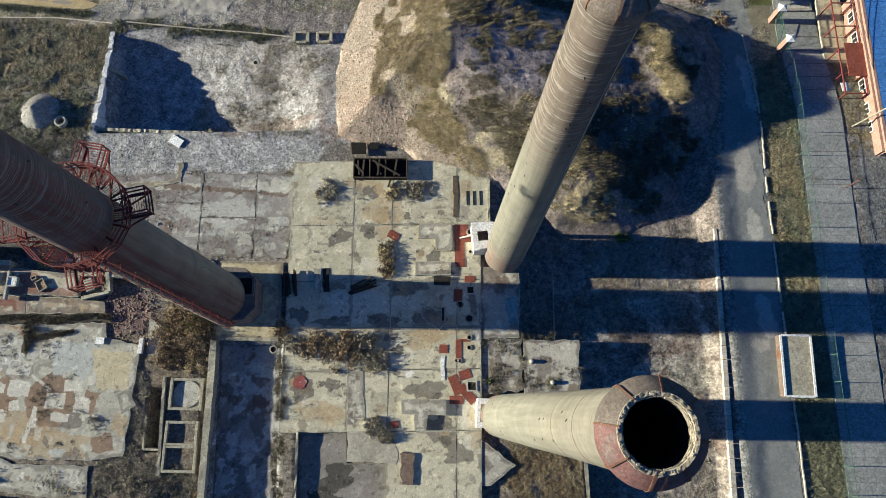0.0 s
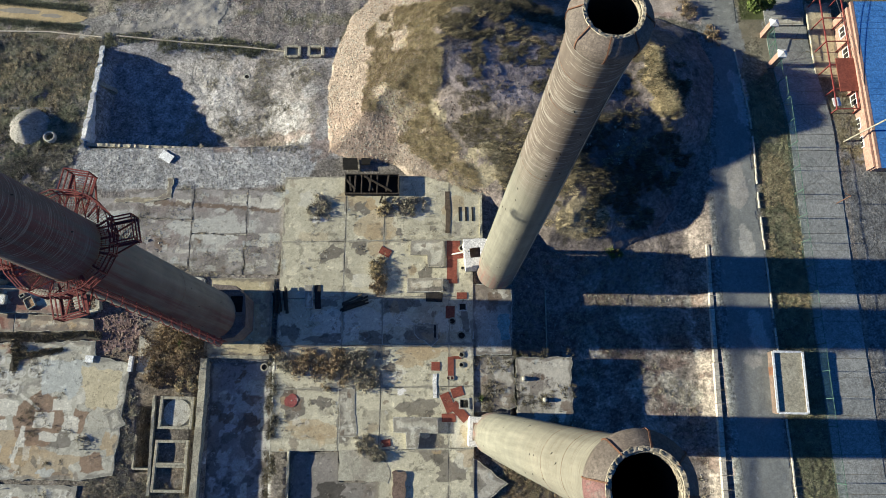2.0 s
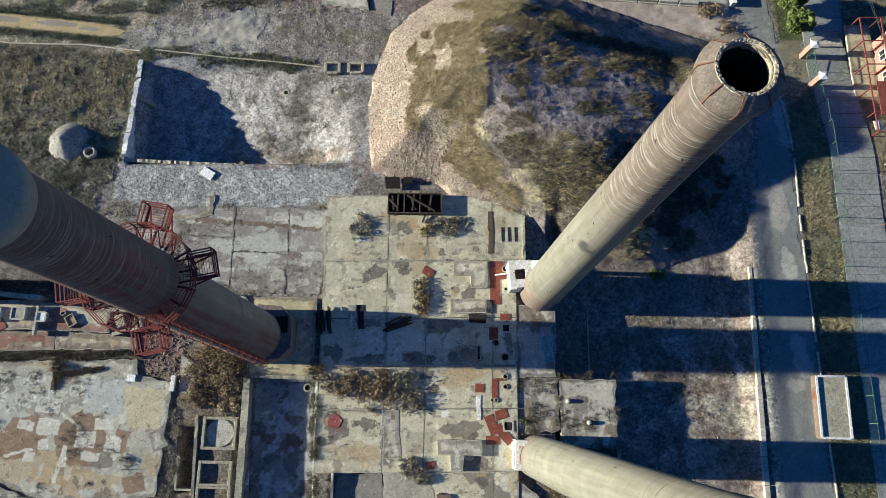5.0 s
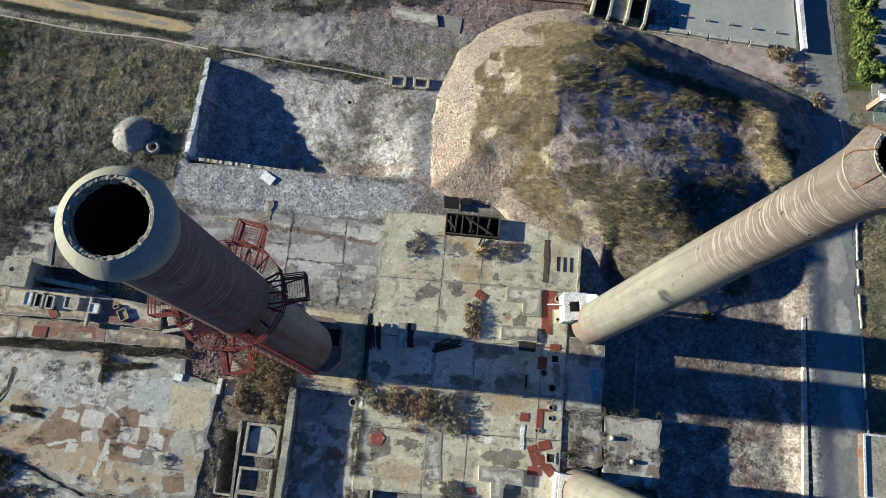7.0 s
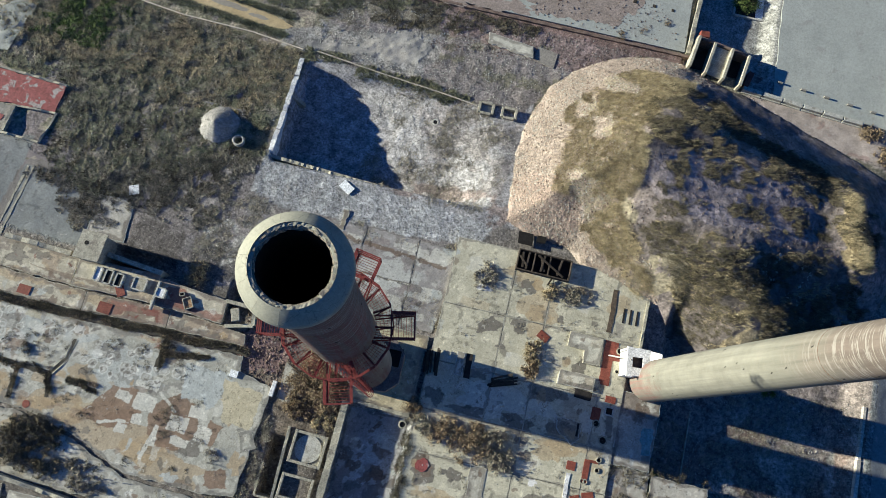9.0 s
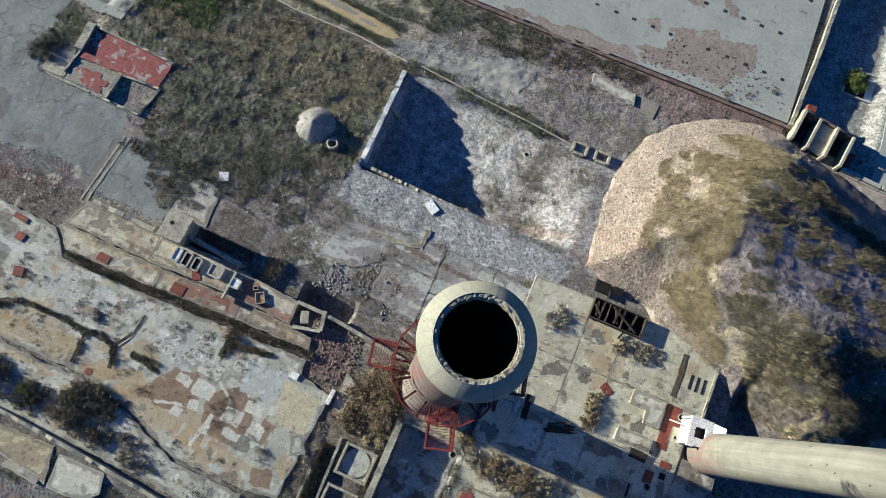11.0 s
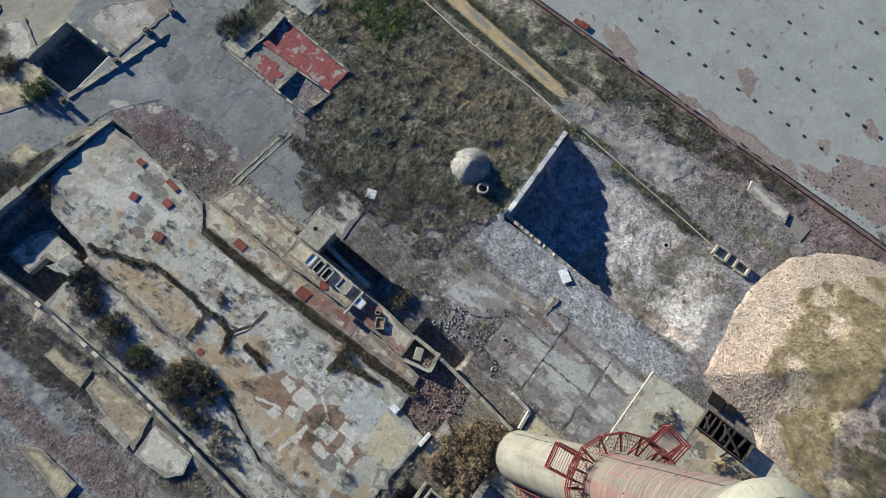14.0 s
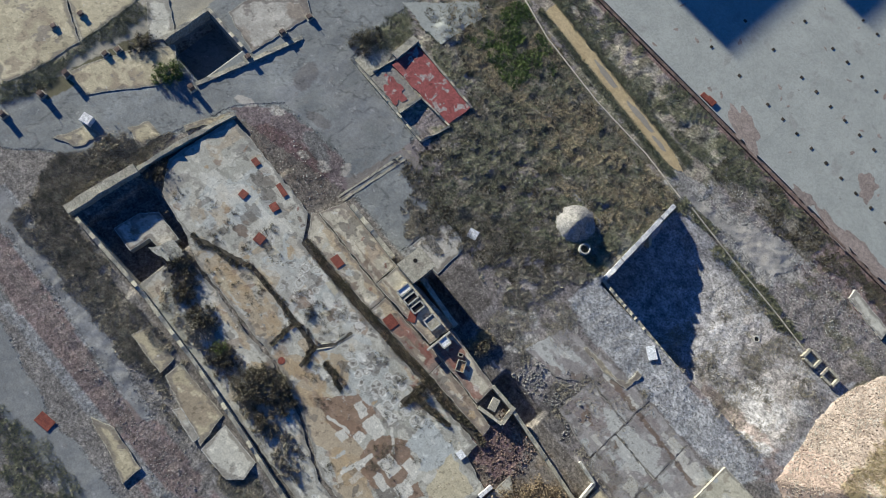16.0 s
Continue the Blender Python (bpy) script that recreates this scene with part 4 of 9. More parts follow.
def strewn(poly, n, seed, clump=0.0, cell=3.0, ragged=1.0):
    """Random places inside a polygon, gathered in clumps."""
    rs = np.random.RandomState(seed)
    p = np.array(poly)
    q = rs.uniform(p.min(0), p.max(0), (n * 4, 2))
    keep = inside(poly, q[:, 0] + 1.1 * ragged * fractal(q[:, 0], q[:, 1], 2.2, seed + 90), q[:, 1] + 1.1 * ragged * fractal(q[:, 0], q[:, 1], 2.2, seed + 95))
    if clump:
        keep &= fractal(q[:, 0], q[:, 1], cell, seed + 200) > clump - 0.5
    return q[keep][:n]


# ---- the rubble heap ----
def ridge_x(y):
    """Where the heap's crest runs: north to south, bending east at both ends."""
    return 0.3 + 0.62 * np.maximum(35.2 - y, 0) + 0.55 * np.maximum(y - 48.5, 0)


def heap_height(x, y):
    ex, ey = x + 0.45 * fractal(x, y, 4.0, 101), y + 0.45 * fractal(x, y, 4.0, 111)
    d = np.where(inside(HEAP, ex, ey), edge_distance(HEAP, ex, ey), -1.0)
    over = x - ridge_x(y) + 0.9 * fractal(x, y, 3.0, 121)
    flank = np.maximum(d, 0) * (0.67 - 0.15 * smooth(8.0, 24.0, x)) * (0.78 + 0.22 * smooth(27.0, 34.0, y + 0.4 * np.minimum(x, 0)))
    scarp = 1.0 * np.exp(-((y - 38.4) / 2.6) ** 2) + 1.5 * np.exp(-((y - 30.0) / 3.0) ** 2)
    crown = 8.0 - scarp * smooth(0.2, 3.2, over) - (0.122 + 0.08 * (1 - smooth(33.0, 38.0, y))) * np.maximum(over - 2.6, 0)
    crown = np.maximum(crown, 0.8)
    k = np.clip(0.5 + 0.5 * (crown - flank) / 0.9, 0, 1)
    z = crown * (1 - k) + flank * k - 0.9 * k * (1 - k)
    qx, qy = x + 1.2 * fractal(x, y, 3.2, 126), y + 1.2 * fractal(x, y, 3.2, 129)
    for px, py, h, rx, ry in ((18.0, 25.0, 1.4, 2.6, 1.6), (27.4, 41.8, 1.6, 1.4, 2.3), (29.2, 37.2, 1.4, 1.3, 1.8), (14.5, 27.2, 0.9, 5.0, 2.2), (24.5, 40.0, -0.4, 2.6, 4.0), (9.0, 48.5, 0.4, 3.0, 1.6), (15.5, 50.5, 0.5, 2.6, 1.4),
                              (8.5, 31.5, 0.7, 3.2, 1.8), (0.9, 39.4, 0.5, 0.8, 1.0), (22.0, 29.0, 0.7, 4.0, 2.4), (13.0, 33.5, 0.5, 3.0, 1.4)):
        z = z + h * np.exp(-((qx - px) / rx) ** 2 / 2 - ((qy - py) / ry) ** 2 / 2) * smooth(0.0, 3.0, d)
    wild = 0.3 + 0.7 * smooth(-2.0, 3.0, over)
    z = z + wild * (0.18 * fractal(x, y, 4.0, 131) + 0.07 * np.abs(fractal(x, y, 1.7, 141, 3)) + 0.05 * fractal(x, y, 0.8, 151, 2)) * smooth(0.0, 2.5, d)
    deep = smooth(0.0, 6.0, d)
    base = step_down(y) - 1.8 * ((1 - deep) * smooth(9.0, 10.2, x) + deep * smooth(7.0, 26.0, x)) * (1 - smooth(30.5, 33.5, x)) * (1 - smooth(30.0, 36.0, y))
    return np.where(d < 0, base - 0.6, base + 0.05 + np.maximum(z, 0))


def heap_soils(x, y):
    wx, wy = x + 1.6 * fractal(x, y, 4.0, 171), y + 1.6 * fractal(x, y, 4.0, 191)
    over = wx - ridge_x(wy)
    c = np.empty(x.shape + (3,))
    # far side's soil is darker: its own tone plus shade put into the colour
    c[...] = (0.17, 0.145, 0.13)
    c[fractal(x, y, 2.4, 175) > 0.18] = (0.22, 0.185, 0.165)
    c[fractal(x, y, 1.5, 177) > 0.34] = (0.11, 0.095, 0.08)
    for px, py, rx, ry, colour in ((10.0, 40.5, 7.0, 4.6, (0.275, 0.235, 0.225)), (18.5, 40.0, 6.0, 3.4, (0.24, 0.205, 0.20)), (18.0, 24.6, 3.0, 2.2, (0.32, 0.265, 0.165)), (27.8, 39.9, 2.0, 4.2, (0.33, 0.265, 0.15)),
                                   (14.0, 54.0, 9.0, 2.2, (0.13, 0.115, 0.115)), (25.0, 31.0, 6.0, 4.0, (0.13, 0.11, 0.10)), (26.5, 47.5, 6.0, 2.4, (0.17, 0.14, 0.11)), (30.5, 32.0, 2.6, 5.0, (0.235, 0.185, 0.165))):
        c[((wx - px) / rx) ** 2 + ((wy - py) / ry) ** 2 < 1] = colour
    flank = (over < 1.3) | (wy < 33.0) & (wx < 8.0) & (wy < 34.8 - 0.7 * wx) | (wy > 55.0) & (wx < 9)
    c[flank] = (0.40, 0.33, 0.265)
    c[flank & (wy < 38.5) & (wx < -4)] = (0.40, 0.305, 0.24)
    for px, py, rx, ry in ((-3.2, 40.0, 3.4, 5.2), (-1.8, 47.5, 3.0, 4.4), (2.6, 53.0, 5.0, 2.2), (-0.6, 35.4, 3.4, 1.6), (6.6, 29.8, 3.4, 2.0)):
        grown = ((wx - px) / rx) ** 2 + ((wy - py) / ry) ** 2 < 1
        c[grown & (fractal(x, y, 1.8, 179) > -0.22)] = (0.33, 0.285, 0.19)
    c *= (1 + 0.16 * fractal(x, y, 3.0, 211) + 0.3 * fractal(x, y, 0.6, 231, 2))[..., None]
    return np.clip(c, 0.01, 0.8)


hx, hy = np.arange(-13.0, 38.6, 0.2), np.arange(20.0, 61.0, 0.2)
hgx, hgy = np.meshgrid(hx, hy, indexing="ij")
heap_me = grid_mesh("spoil_mound", hx, hy, heap_height(hgx, hgy))
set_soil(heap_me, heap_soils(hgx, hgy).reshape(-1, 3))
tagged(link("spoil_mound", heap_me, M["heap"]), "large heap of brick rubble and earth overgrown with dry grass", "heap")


def on_heap(points):
    return np.column_stack([points, heap_height(points[:, 0], points[:, 1])])


# ---- chimneys ----
def chimney(name, label, x, y, profile, bore, top, material, cap_material, cap, bands, seed, segments=12, lean=0.0, red_side=None):
    """profile: (radius, height) up the shaft; cap: (radius, height) of its flared head; lean: degrees towards -y."""
    rng = random.Random(seed)
    ob = thing(name, label, "chimney", (x, y, 0), group="chimneys of the works")
    ob.rotation_euler = (radians(lean), 0, 0)
    v, f = lathe(profile)
    me = mesh_of("shaft", v, f)
    me.shade_smooth()
    link("shaft", me, material, ob)
    smooth_cap = cap_material is M["cap"]
    per = 72 // segments
    for s in range(segments):
        rows = []
        gap = 0.002 if smooth_cap else 0.014
        for r, z in cap:
            row = []
            for i in range(per + 1):
                a = 2 * math.pi * (s + i / per) / segments + (0 if smooth_cap else radians(35))
                a += gap / r if i == 0 else (-gap / r if i == per else 0)
                row.append((r * math.cos(a), r * math.sin(a), z))
            rows.append(row)
        w = per + 1
        verts = [p for row in rows for p in row]
        faces = [(k * w + i, k * w + i + 1, (k + 1) * w + i + 1, (k + 1) * w + i) for k in range(len(rows) - 1) for i in range(per)]
        me = mesh_of("cap_segment", verts, faces)
        me.shade_smooth()
        middle = (360.0 * (s + 0.5) / segments + 35) % 360
        painted = red_side and red_side[0] < middle < red_side[1]
        link("cap_segment", me, M["cap_paint"] if painted else cap_material, ob, "cracked segment of the flared cap" if smooth_cap else "weathered steel segment of the flared cap")
    # bore with a broken lip; the upper courses are bare brick, soot below
    lip = M["cap"] if smooth_cap else M["rim"]
    v, f = lathe([(bore + 0.20, top - 0.5), (bore + 0.16, top - 0.07), (bore + 0.02, top - 0.09), (bore, top - 0.16), (bore, top - 0.55)], 96)
    v = [(x_ * (1 + rng.uniform(-0.006, 0.006)), y_ * (1 + rng.uniform(-0.006, 0.006)), z_ + rng.uniform(-0.03, 0.01)) if z_ > top - 0.3 else (x_, y_, z_) for x_, y_, z_ in v]
    link("rim", mesh_of("rim", v, f), lip, ob, "crumbling brick rim")
    v, f = lathe([(bore, top - 0.55), (bore * 0.98, top - 14.0), (0.02, top - 14.0)], 64)
    link("flue", mesh_of("flue", v, f), M["soot_and_shade_black"], ob, "sooty open flue")
    size = (0.15, 0.17, 0.09) if smooth_cap else (0.09, 0.13, 0.07)
    stone = finish(boxes((0, 0, 0, *size), bevel=0.014), "rim_brick")
    stone.materials.append(M["rim"])
    count = int(2 * math.pi * (bore + 0.1) / (size[1] * 1.1))
    for i in range(count):
        if rng.random() < 0.16:
            continue
        a = 2 * math.pi * (i + rng.uniform(-0.5, 0.5)) / count
        o = link("rim_brick", stone, None, ob)
        r = bore + 0.08 + rng.uniform(-0.06, 0.07)
        o.matrix_local = pose(r * math.cos(a), r * math.sin(a), top - (0.11 if smooth_cap else 0.09) + rng.uniform(-0.04, 0.02), rng.uniform(-9, 9), rng.uniform(-9, 9), math.degrees(a) + rng.uniform(-28, 28)) @ Matrix.Diagonal((rng.uniform(0.5, 1.3), rng.uniform(0.5, 1.6), rng.uniform(0.6, 1.2), 1))
    # courses of the lining, worn away unevenly
    lining = finish(boxes((0, 0, 0, 0.07, 0.21, 0.07), bevel=0.01), "lining_brick")
    lining.materials.append(M["rim"])
    count = int(2 * math.pi * bore / 0.23)
    for i in range(count):
        a0 = 2 * math.pi * i / count
        depth = 2 + int(2.0 + 2.0 * math.sin(a0 * 2 + seed) + rng.uniform(-1, 1))
        for k in range(min(depth, 5)):
            a = a0 + (k % 2) * math.pi / count + rng.uniform(-0.02, 0.02)
            r = bore - 0.01 + rng.uniform(-0.02, 0.02)
            o = link("lining_brick", lining, None, ob)
            o.matrix_local = pose(r * math.cos(a), r * math.sin(a), top - 0.2 - 0.085 * k, 0, 0, math.degrees(a) + rng.uniform(-5, 5))

    def radius(z):
        for (r0, z0), (r1, z1) in zip(profile, profile[1:]):
            if z0 <= z <= z1:
                return r0 + (r1 - r0) * (z - z0) / (z1 - z0)
        return profile[-1][0]

    for z in bands:
        r = radius(z)
        v, f = lathe([(r - 0.01, z - 0.012), (r + 0.008, z - 0.012), (r + 0.008, z + 0.012), (r - 0.01, z + 0.012)])
        link("band", mesh_of("band", v, f), M["rust"], ob, "rusty iron hoop")
    return ob, radius


chim_a, radius_a = chimney("chimney", "tall rendered chimney with a red steel gallery and ladder", -22.64, 13.33,
                           [(2.75, 0.2), (2.7, 4.0), (2.5, 14.0), (2.25, 30.0), (2.0, 44.0), (1.96, 49.9), (2.02, 50.9)], 1.51, 52.7, M["shaft_a"], M["cap"],
                           [(2.02, 50.6), (2.22, 51.3), (2.29, 51.8), (2.22, 52.15), (1.68, 52.65)], [19, 38.5, 46.5], 3)
PROFILE_B = [(2.25, -1.4), (2.2, 3.0), (2.1, 12.0), (1.9, 26.0), (1.66, 40.0), (1.57, 48.4), (1.62, 50.2), (1.72, 51.2)]
CAP_B = [(1.66, 51.1), (1.80, 51.4), (1.85, 51.85), (1.8, 52.1), (1.26, 52.6)]
chim_b, radius_b = chimney("chimney", "tall cream rendered brick chimney with a worn brick top", 8.14, 18.45, PROFILE_B, 1.14, 52.7, M["shaft_b"], M["cap_red"], CAP_B,
                           [36.2, 45.6, 48.8], 5, 8)
chim_c, radius_c = chimney("chimney", "tall cream rendered brick chimney with a segmented cap", 7.12, 0.55, [(r, z * 55.3 / 52.7 if z > 0 else z) for r, z in PROFILE_B], 1.16, 55.3, M["shaft_c"], M["cap_red"], [(r, z + 2.6) for r, z in CAP_B],
                           [44, 49], 7, 8, 0.54, (190, 330))


# ---- floors ----
FLOOR = 0.5
floor_main = tagged(new("floor_main"), "pale worn concrete floor of a demolished boiler house", "floor", kind="structure")
XJ = [-16.4, -9.2, -4.8, 2.6, 5.3]
YJ = [-10.5, -0.9, 5.6, 10.2, 15.5, 22.0, 29.8]
for i in range(4):
    for j in range(6):
        x0, x1, y0, y1 = XJ[i], XJ[i + 1], YJ[j], YJ[j + 1]
        if j == 0 and i < 2:
            continue
        if i == 3 and j == 5:
            x1 = 6.4
        p = [(x0 + 0.02 - (y0 - 10) * -0.022, y0 + 0.02), (x1 - 0.02 - (y0 - 10) * -0.022, y0 + 0.02), (x1 - 0.02 - (y1 - 10) * -0.022, y1 - 0.02), (x0 + 0.02 - (y1 - 10) * -0.022, y1 - 0.02)]
        slab("slab", p, -1.5 if i == 3 else -0.3, FLOOR - random.uniform(0, 0.02), M["concrete"], floor_main, rough=0.02, worn="main")

floor_west = tagged(new("floor_west"), "patchy ruined concrete factory floor with weed-grown ducts", "floor", kind="structure")
for p, z in (([(-82.4, 6.2), (-82.2, 10.0), (-81.6, 14.6), (-77.8, 14.7), (-67.5, 14.1), (-65.2, 11.25), (-54.0, 11.05), (-36.0, 11.2), (-35.8, 9.6), (-32.0, 8.6), (-32.4, 4.0), (-32.9, -3.0), (-36.4, -3.4), (-44.5, -3.1), (-50.7, -0.6), (-53.8, 0.1),
               (-56.9, 1.0), (-60.3, 0.9), (-65.7, 1.2), (-71.3, 1.4), (-74.0, 2.3), (-79.8, 3.3)], 0.5),
             ([(-73.0, 0.9), (-65.7, 0.8), (-60.3, 0.45), (-57.0, 0.6), (-53.8, -0.35), (-50.7, -1.0), (-44.5, -3.6), (-36.4, -3.9), (-36.4, -7.6), (-45.6, -6.3), (-62.8, -5.6), (-73.0, -5.1)], 0.44),
             ([(-31.3, 11.6), (-29.2, 10.4), (-29.9, 7.2), (-31.4, 7.9)], 0.42), ([(-34.3, 3.4), (-32.9, 4.0), (-31.9, 2.2), (-33.4, 1.4)], 0.52)):
    slab("slab", p, -0.4, z, M["concrete_west"], floor_west, rough=0.12, worn="west")


def duct(points, width, z=0.5):
    """A narrow duct in the floor, filled with earth to just above the concrete."""
    sides = ([], [])
    for k, p in enumerate(points):
        a, b = Vector(points[max(k - 1, 0)]), Vector(points[min(k + 1, len(points) - 1)])
        d = (b - a).normalized()
        for side, s in zip(sides, (1, -1)):
            side.append((p[0] - d.y * s * width / 2, p[1] + d.x * s * width / 2))
    outline = sides[0] + sides[1][::-1]
    link("duct", slab_mesh("duct", jagged(outline, 0.35, 0.09), z - 0.1, z + 0.022), M["duct_earth"], floor_west, "narrow duct filled with dark earth")
    return outline


DUCTS = [duct(p, w) for p, w in (([(-65.2, 11.65), (-60.2, 11.6), (-55.1, 11.5), (-49.6, 11.5), (-44.8, 11.75), (-38.8, 11.75), (-35.4, 11.7)], 0.8), ([(-73.8, 2.7), (-70.2, 4.1), (-66.7, 5.45), (-62.0, 5.3), (-56.7, 5.0), (-55.3, 5.0)], 0.5),
                                  ([(-55.3, 5.0), (-54.8, 2.5)], 0.5), ([(-58.8, 5.0), (-58.7, 1.6)], 0.45), ([(-53.3, 4.75), (-50.0, 4.2)], 0.42), ([(-44.6, 8.0), (-44.4, 10.9)], 0.7), ([(-44.6, 9.3), (-41.7, 9.7), (-39.4, 10.4)], 0.4))]
CHANNEL = [(-55.3, 5.0), (-54.1, 6.9), (-53.9, 9.0)]
duct(CHANNEL, 0.3)
for off in (-0.24, 0.24):
    wall_line("channel_edge", [(x + off, y - off * 0.3) for x, y in CHANNEL], 0.12, 0.45, [0.53, 0.53, 0.535], M["wall"], floor_west, "raised concrete edge of a channel", rough=0.02)
yard_floor = tagged(new("floor_yard"), "broken mauve-grey concrete floor with muddy joints", "floor", kind="structure")
for p in ([(-20.4, 18.4), (-16.7, 18.3), (-14.6, 28.2), (-20.2, 28.4)], [(-26.6, 18.6), (-20.5, 18.4), (-20.3, 23.0), (-26.5, 23.2)], [(-26.5, 23.3), (-20.3, 23.1), (-20.3, 28.4), (-26.4, 28.6)], [(-32.6, 20.4), (-26.7, 19.4), (-26.6, 24.8), (-32.4, 25.2)],
          [(-33.8, 25.4), (-26.6, 24.9), (-26.5, 28.6), (-34.2, 28.4)], [(-40.0, 22.0), (-35.4, 22.6), (-32.8, 24.4), (-34.2, 27.8), (-38.6, 27.4)]):
    slab("slab", p, -0.4, 0.05 + random.uniform(0, 0.02), M["damp"], yard_floor, rough=0.12, step=0.5, worn="yard")
platform = tagged(new("loading_platform"), "raised concrete platform strip along the factory floor", "platform", kind="structure")
for p, z in (([(-67.2, 14.3), (-65.2, 12.15), (-54.5, 12.05), (-54.5, 14.2), (-66.8, 14.8)], 0.54),
             ([(-54.4, 12.05), (-45.0, 12.3), (-45.0, 14.3), (-54.4, 14.2)], 0.55),
             ([(-44.9, 12.3), (-36.2, 12.25), (-36.4, 13.5), (-39.0, 13.9), (-44.9, 14.3)], 0.54),
             ([(-66.6, 14.95), (-56.3, 14.45), (-56.3, 17.6), (-65.6, 18.0)], 0.7),
             ([(-56.2, 14.45), (-47.3, 14.45), (-47.1, 17.8), (-56.2, 17.6)], 0.9),
             ([(-47.1, 14.45), (-39.2, 14.05), (-39.2, 16.6), (-46.9, 17.4)], 0.85)):
    slab("slab", p, -0.4, z, M["concrete"], platform, rough=0.08, worn="platform")

pad_north = tagged(new("floor_north"), "wide grey concrete pad with rows of column stubs", "floor", kind="structure")
for i in range(12):
    for j in range(5):
        x0, y0 = -84 + i * 7.6, 61.4 + j * 6.4
        top = -2.55
        slab("slab", [(x0 + 0.004, y0 + 0.004), (x0 + 7.596, y0 + 0.004), (x0 + 7.596, y0 + 6.396), (x0 + 0.004, y0 + 6.396)], -5.0, top - random.uniform(0, 0.004), M["concrete_grey"], pad_north, step=50, rough=0)

# ---- chimney A: gallery, ladder, plinth ----
def gallery():
    g = part("gallery_floor", boxes((0, 0, 34.3, 0.05, 0.05, 0.05)), M["steel"], chim_a, "red steel gallery round the shaft")
    z, r0, r1, n = 34.5, 2.28, 3.45, 16
    ring = lambda r, i: (r * math.cos(2 * math.pi * (i + 0.5) / n), r * math.sin(2 * math.pi * (i + 0.5) / n))
    for i in range(n):
        (ax, ay), (bx, by), (cx, cy), (dx, dy) = ring(r0, i), ring(r1, i), ring(r1, i + 1), ring(r0, i + 1)
        bm = bmesh.new()
        for k in range(7):
            u = (k + 0.5) / 7
            bar(bm, (ax + (dx - ax) * u, ay + (dy - ay) * u, z), (bx + (cx - bx) * u, by + (cy - by) * u, z), 0.022, 0.02)
        for k in range(5):
            u = (k + 0.5) / 5
            bar(bm, (ax + (bx - ax) * u, ay + (by - ay) * u, z + 0.02), (dx + (cx - dx) * u, dy + (cy - dy) * u, z + 0.02), 0.022, 0.02)
        part("grating", bm, M["steel"], g)
        bm = bmesh.new()
        bar(bm, (ax, ay, z - 0.06), (bx, by, z - 0.06), 0.1, 0.1)
        part("bracket", bm, M["steel"], g)
        bm = bmesh.new()
        bar(bm, (bx, by, z - 0.1), (ax, ay, z - 1.5), 0.06)
        part("strut", bm, M["steel"], g)
        for h in (0.05, 0.55, 1.1):
            bm = bmesh.new()
            bar(bm, (bx, by, z + h), (cx, cy, z + h), 0.06)
            part("rail", bm, M["steel"], g)
        bm = bmesh.new()
        bar(bm, (bx, by, z - 0.1), (bx, by, z + 1.1), 0.07)
        part("post", bm, M["steel"], g)
    for deg in (80, 12, 285, 190):
        a = radians(deg)
        c, s = math.cos(a), math.sin(a)
        bm = bmesh.new()
        corners = [(3.3, -0.8), (4.75, -0.8), (4.75, 0.8), (3.3, 0.8)]
        pts = [(u * c - v * s, u * s + v * c) for u, v in corners]
        for (px, py), (qx, qy) in zip(pts, pts[1:] + pts[:1]):
            for h in (0.0, 0.55, 1.1):
                bar(bm, (px, py, z + h), (qx, qy, z + h), 0.075)
        for px, py in pts:
            bar(bm, (px, py, z - 0.1), (px, py, z + 1.1), 0.075)
        for v in (-0.7, 0.7):
            bar(bm, (2.2 * c - v * s, 2.2 * s + v * c, z - 1.9), (4.6 * c - v * s, 4.6 * s + v * c, z - 0.1), 0.09)
            bar(bm, (2.2 * c - v * s, 2.2 * s + v * c, z - 0.05), (4.7 * c - v * s, 4.7 * s + v * c, z - 0.05), 0.1)
        part("bay_frame", bm, M["steel"], g, "railed lookout bay")
        bm = bmesh.new()
        for k in range(9):
            u = 3.42 + k * 0.16
            bar(bm, (u * c + 0.75 * s, u * s - 0.75 * c, z), (u * c - 0.75 * s, u * s + 0.75 * c, z), 0.028, 0.02)
        part("bay_grating", bm, M["steel"], g)


gallery()


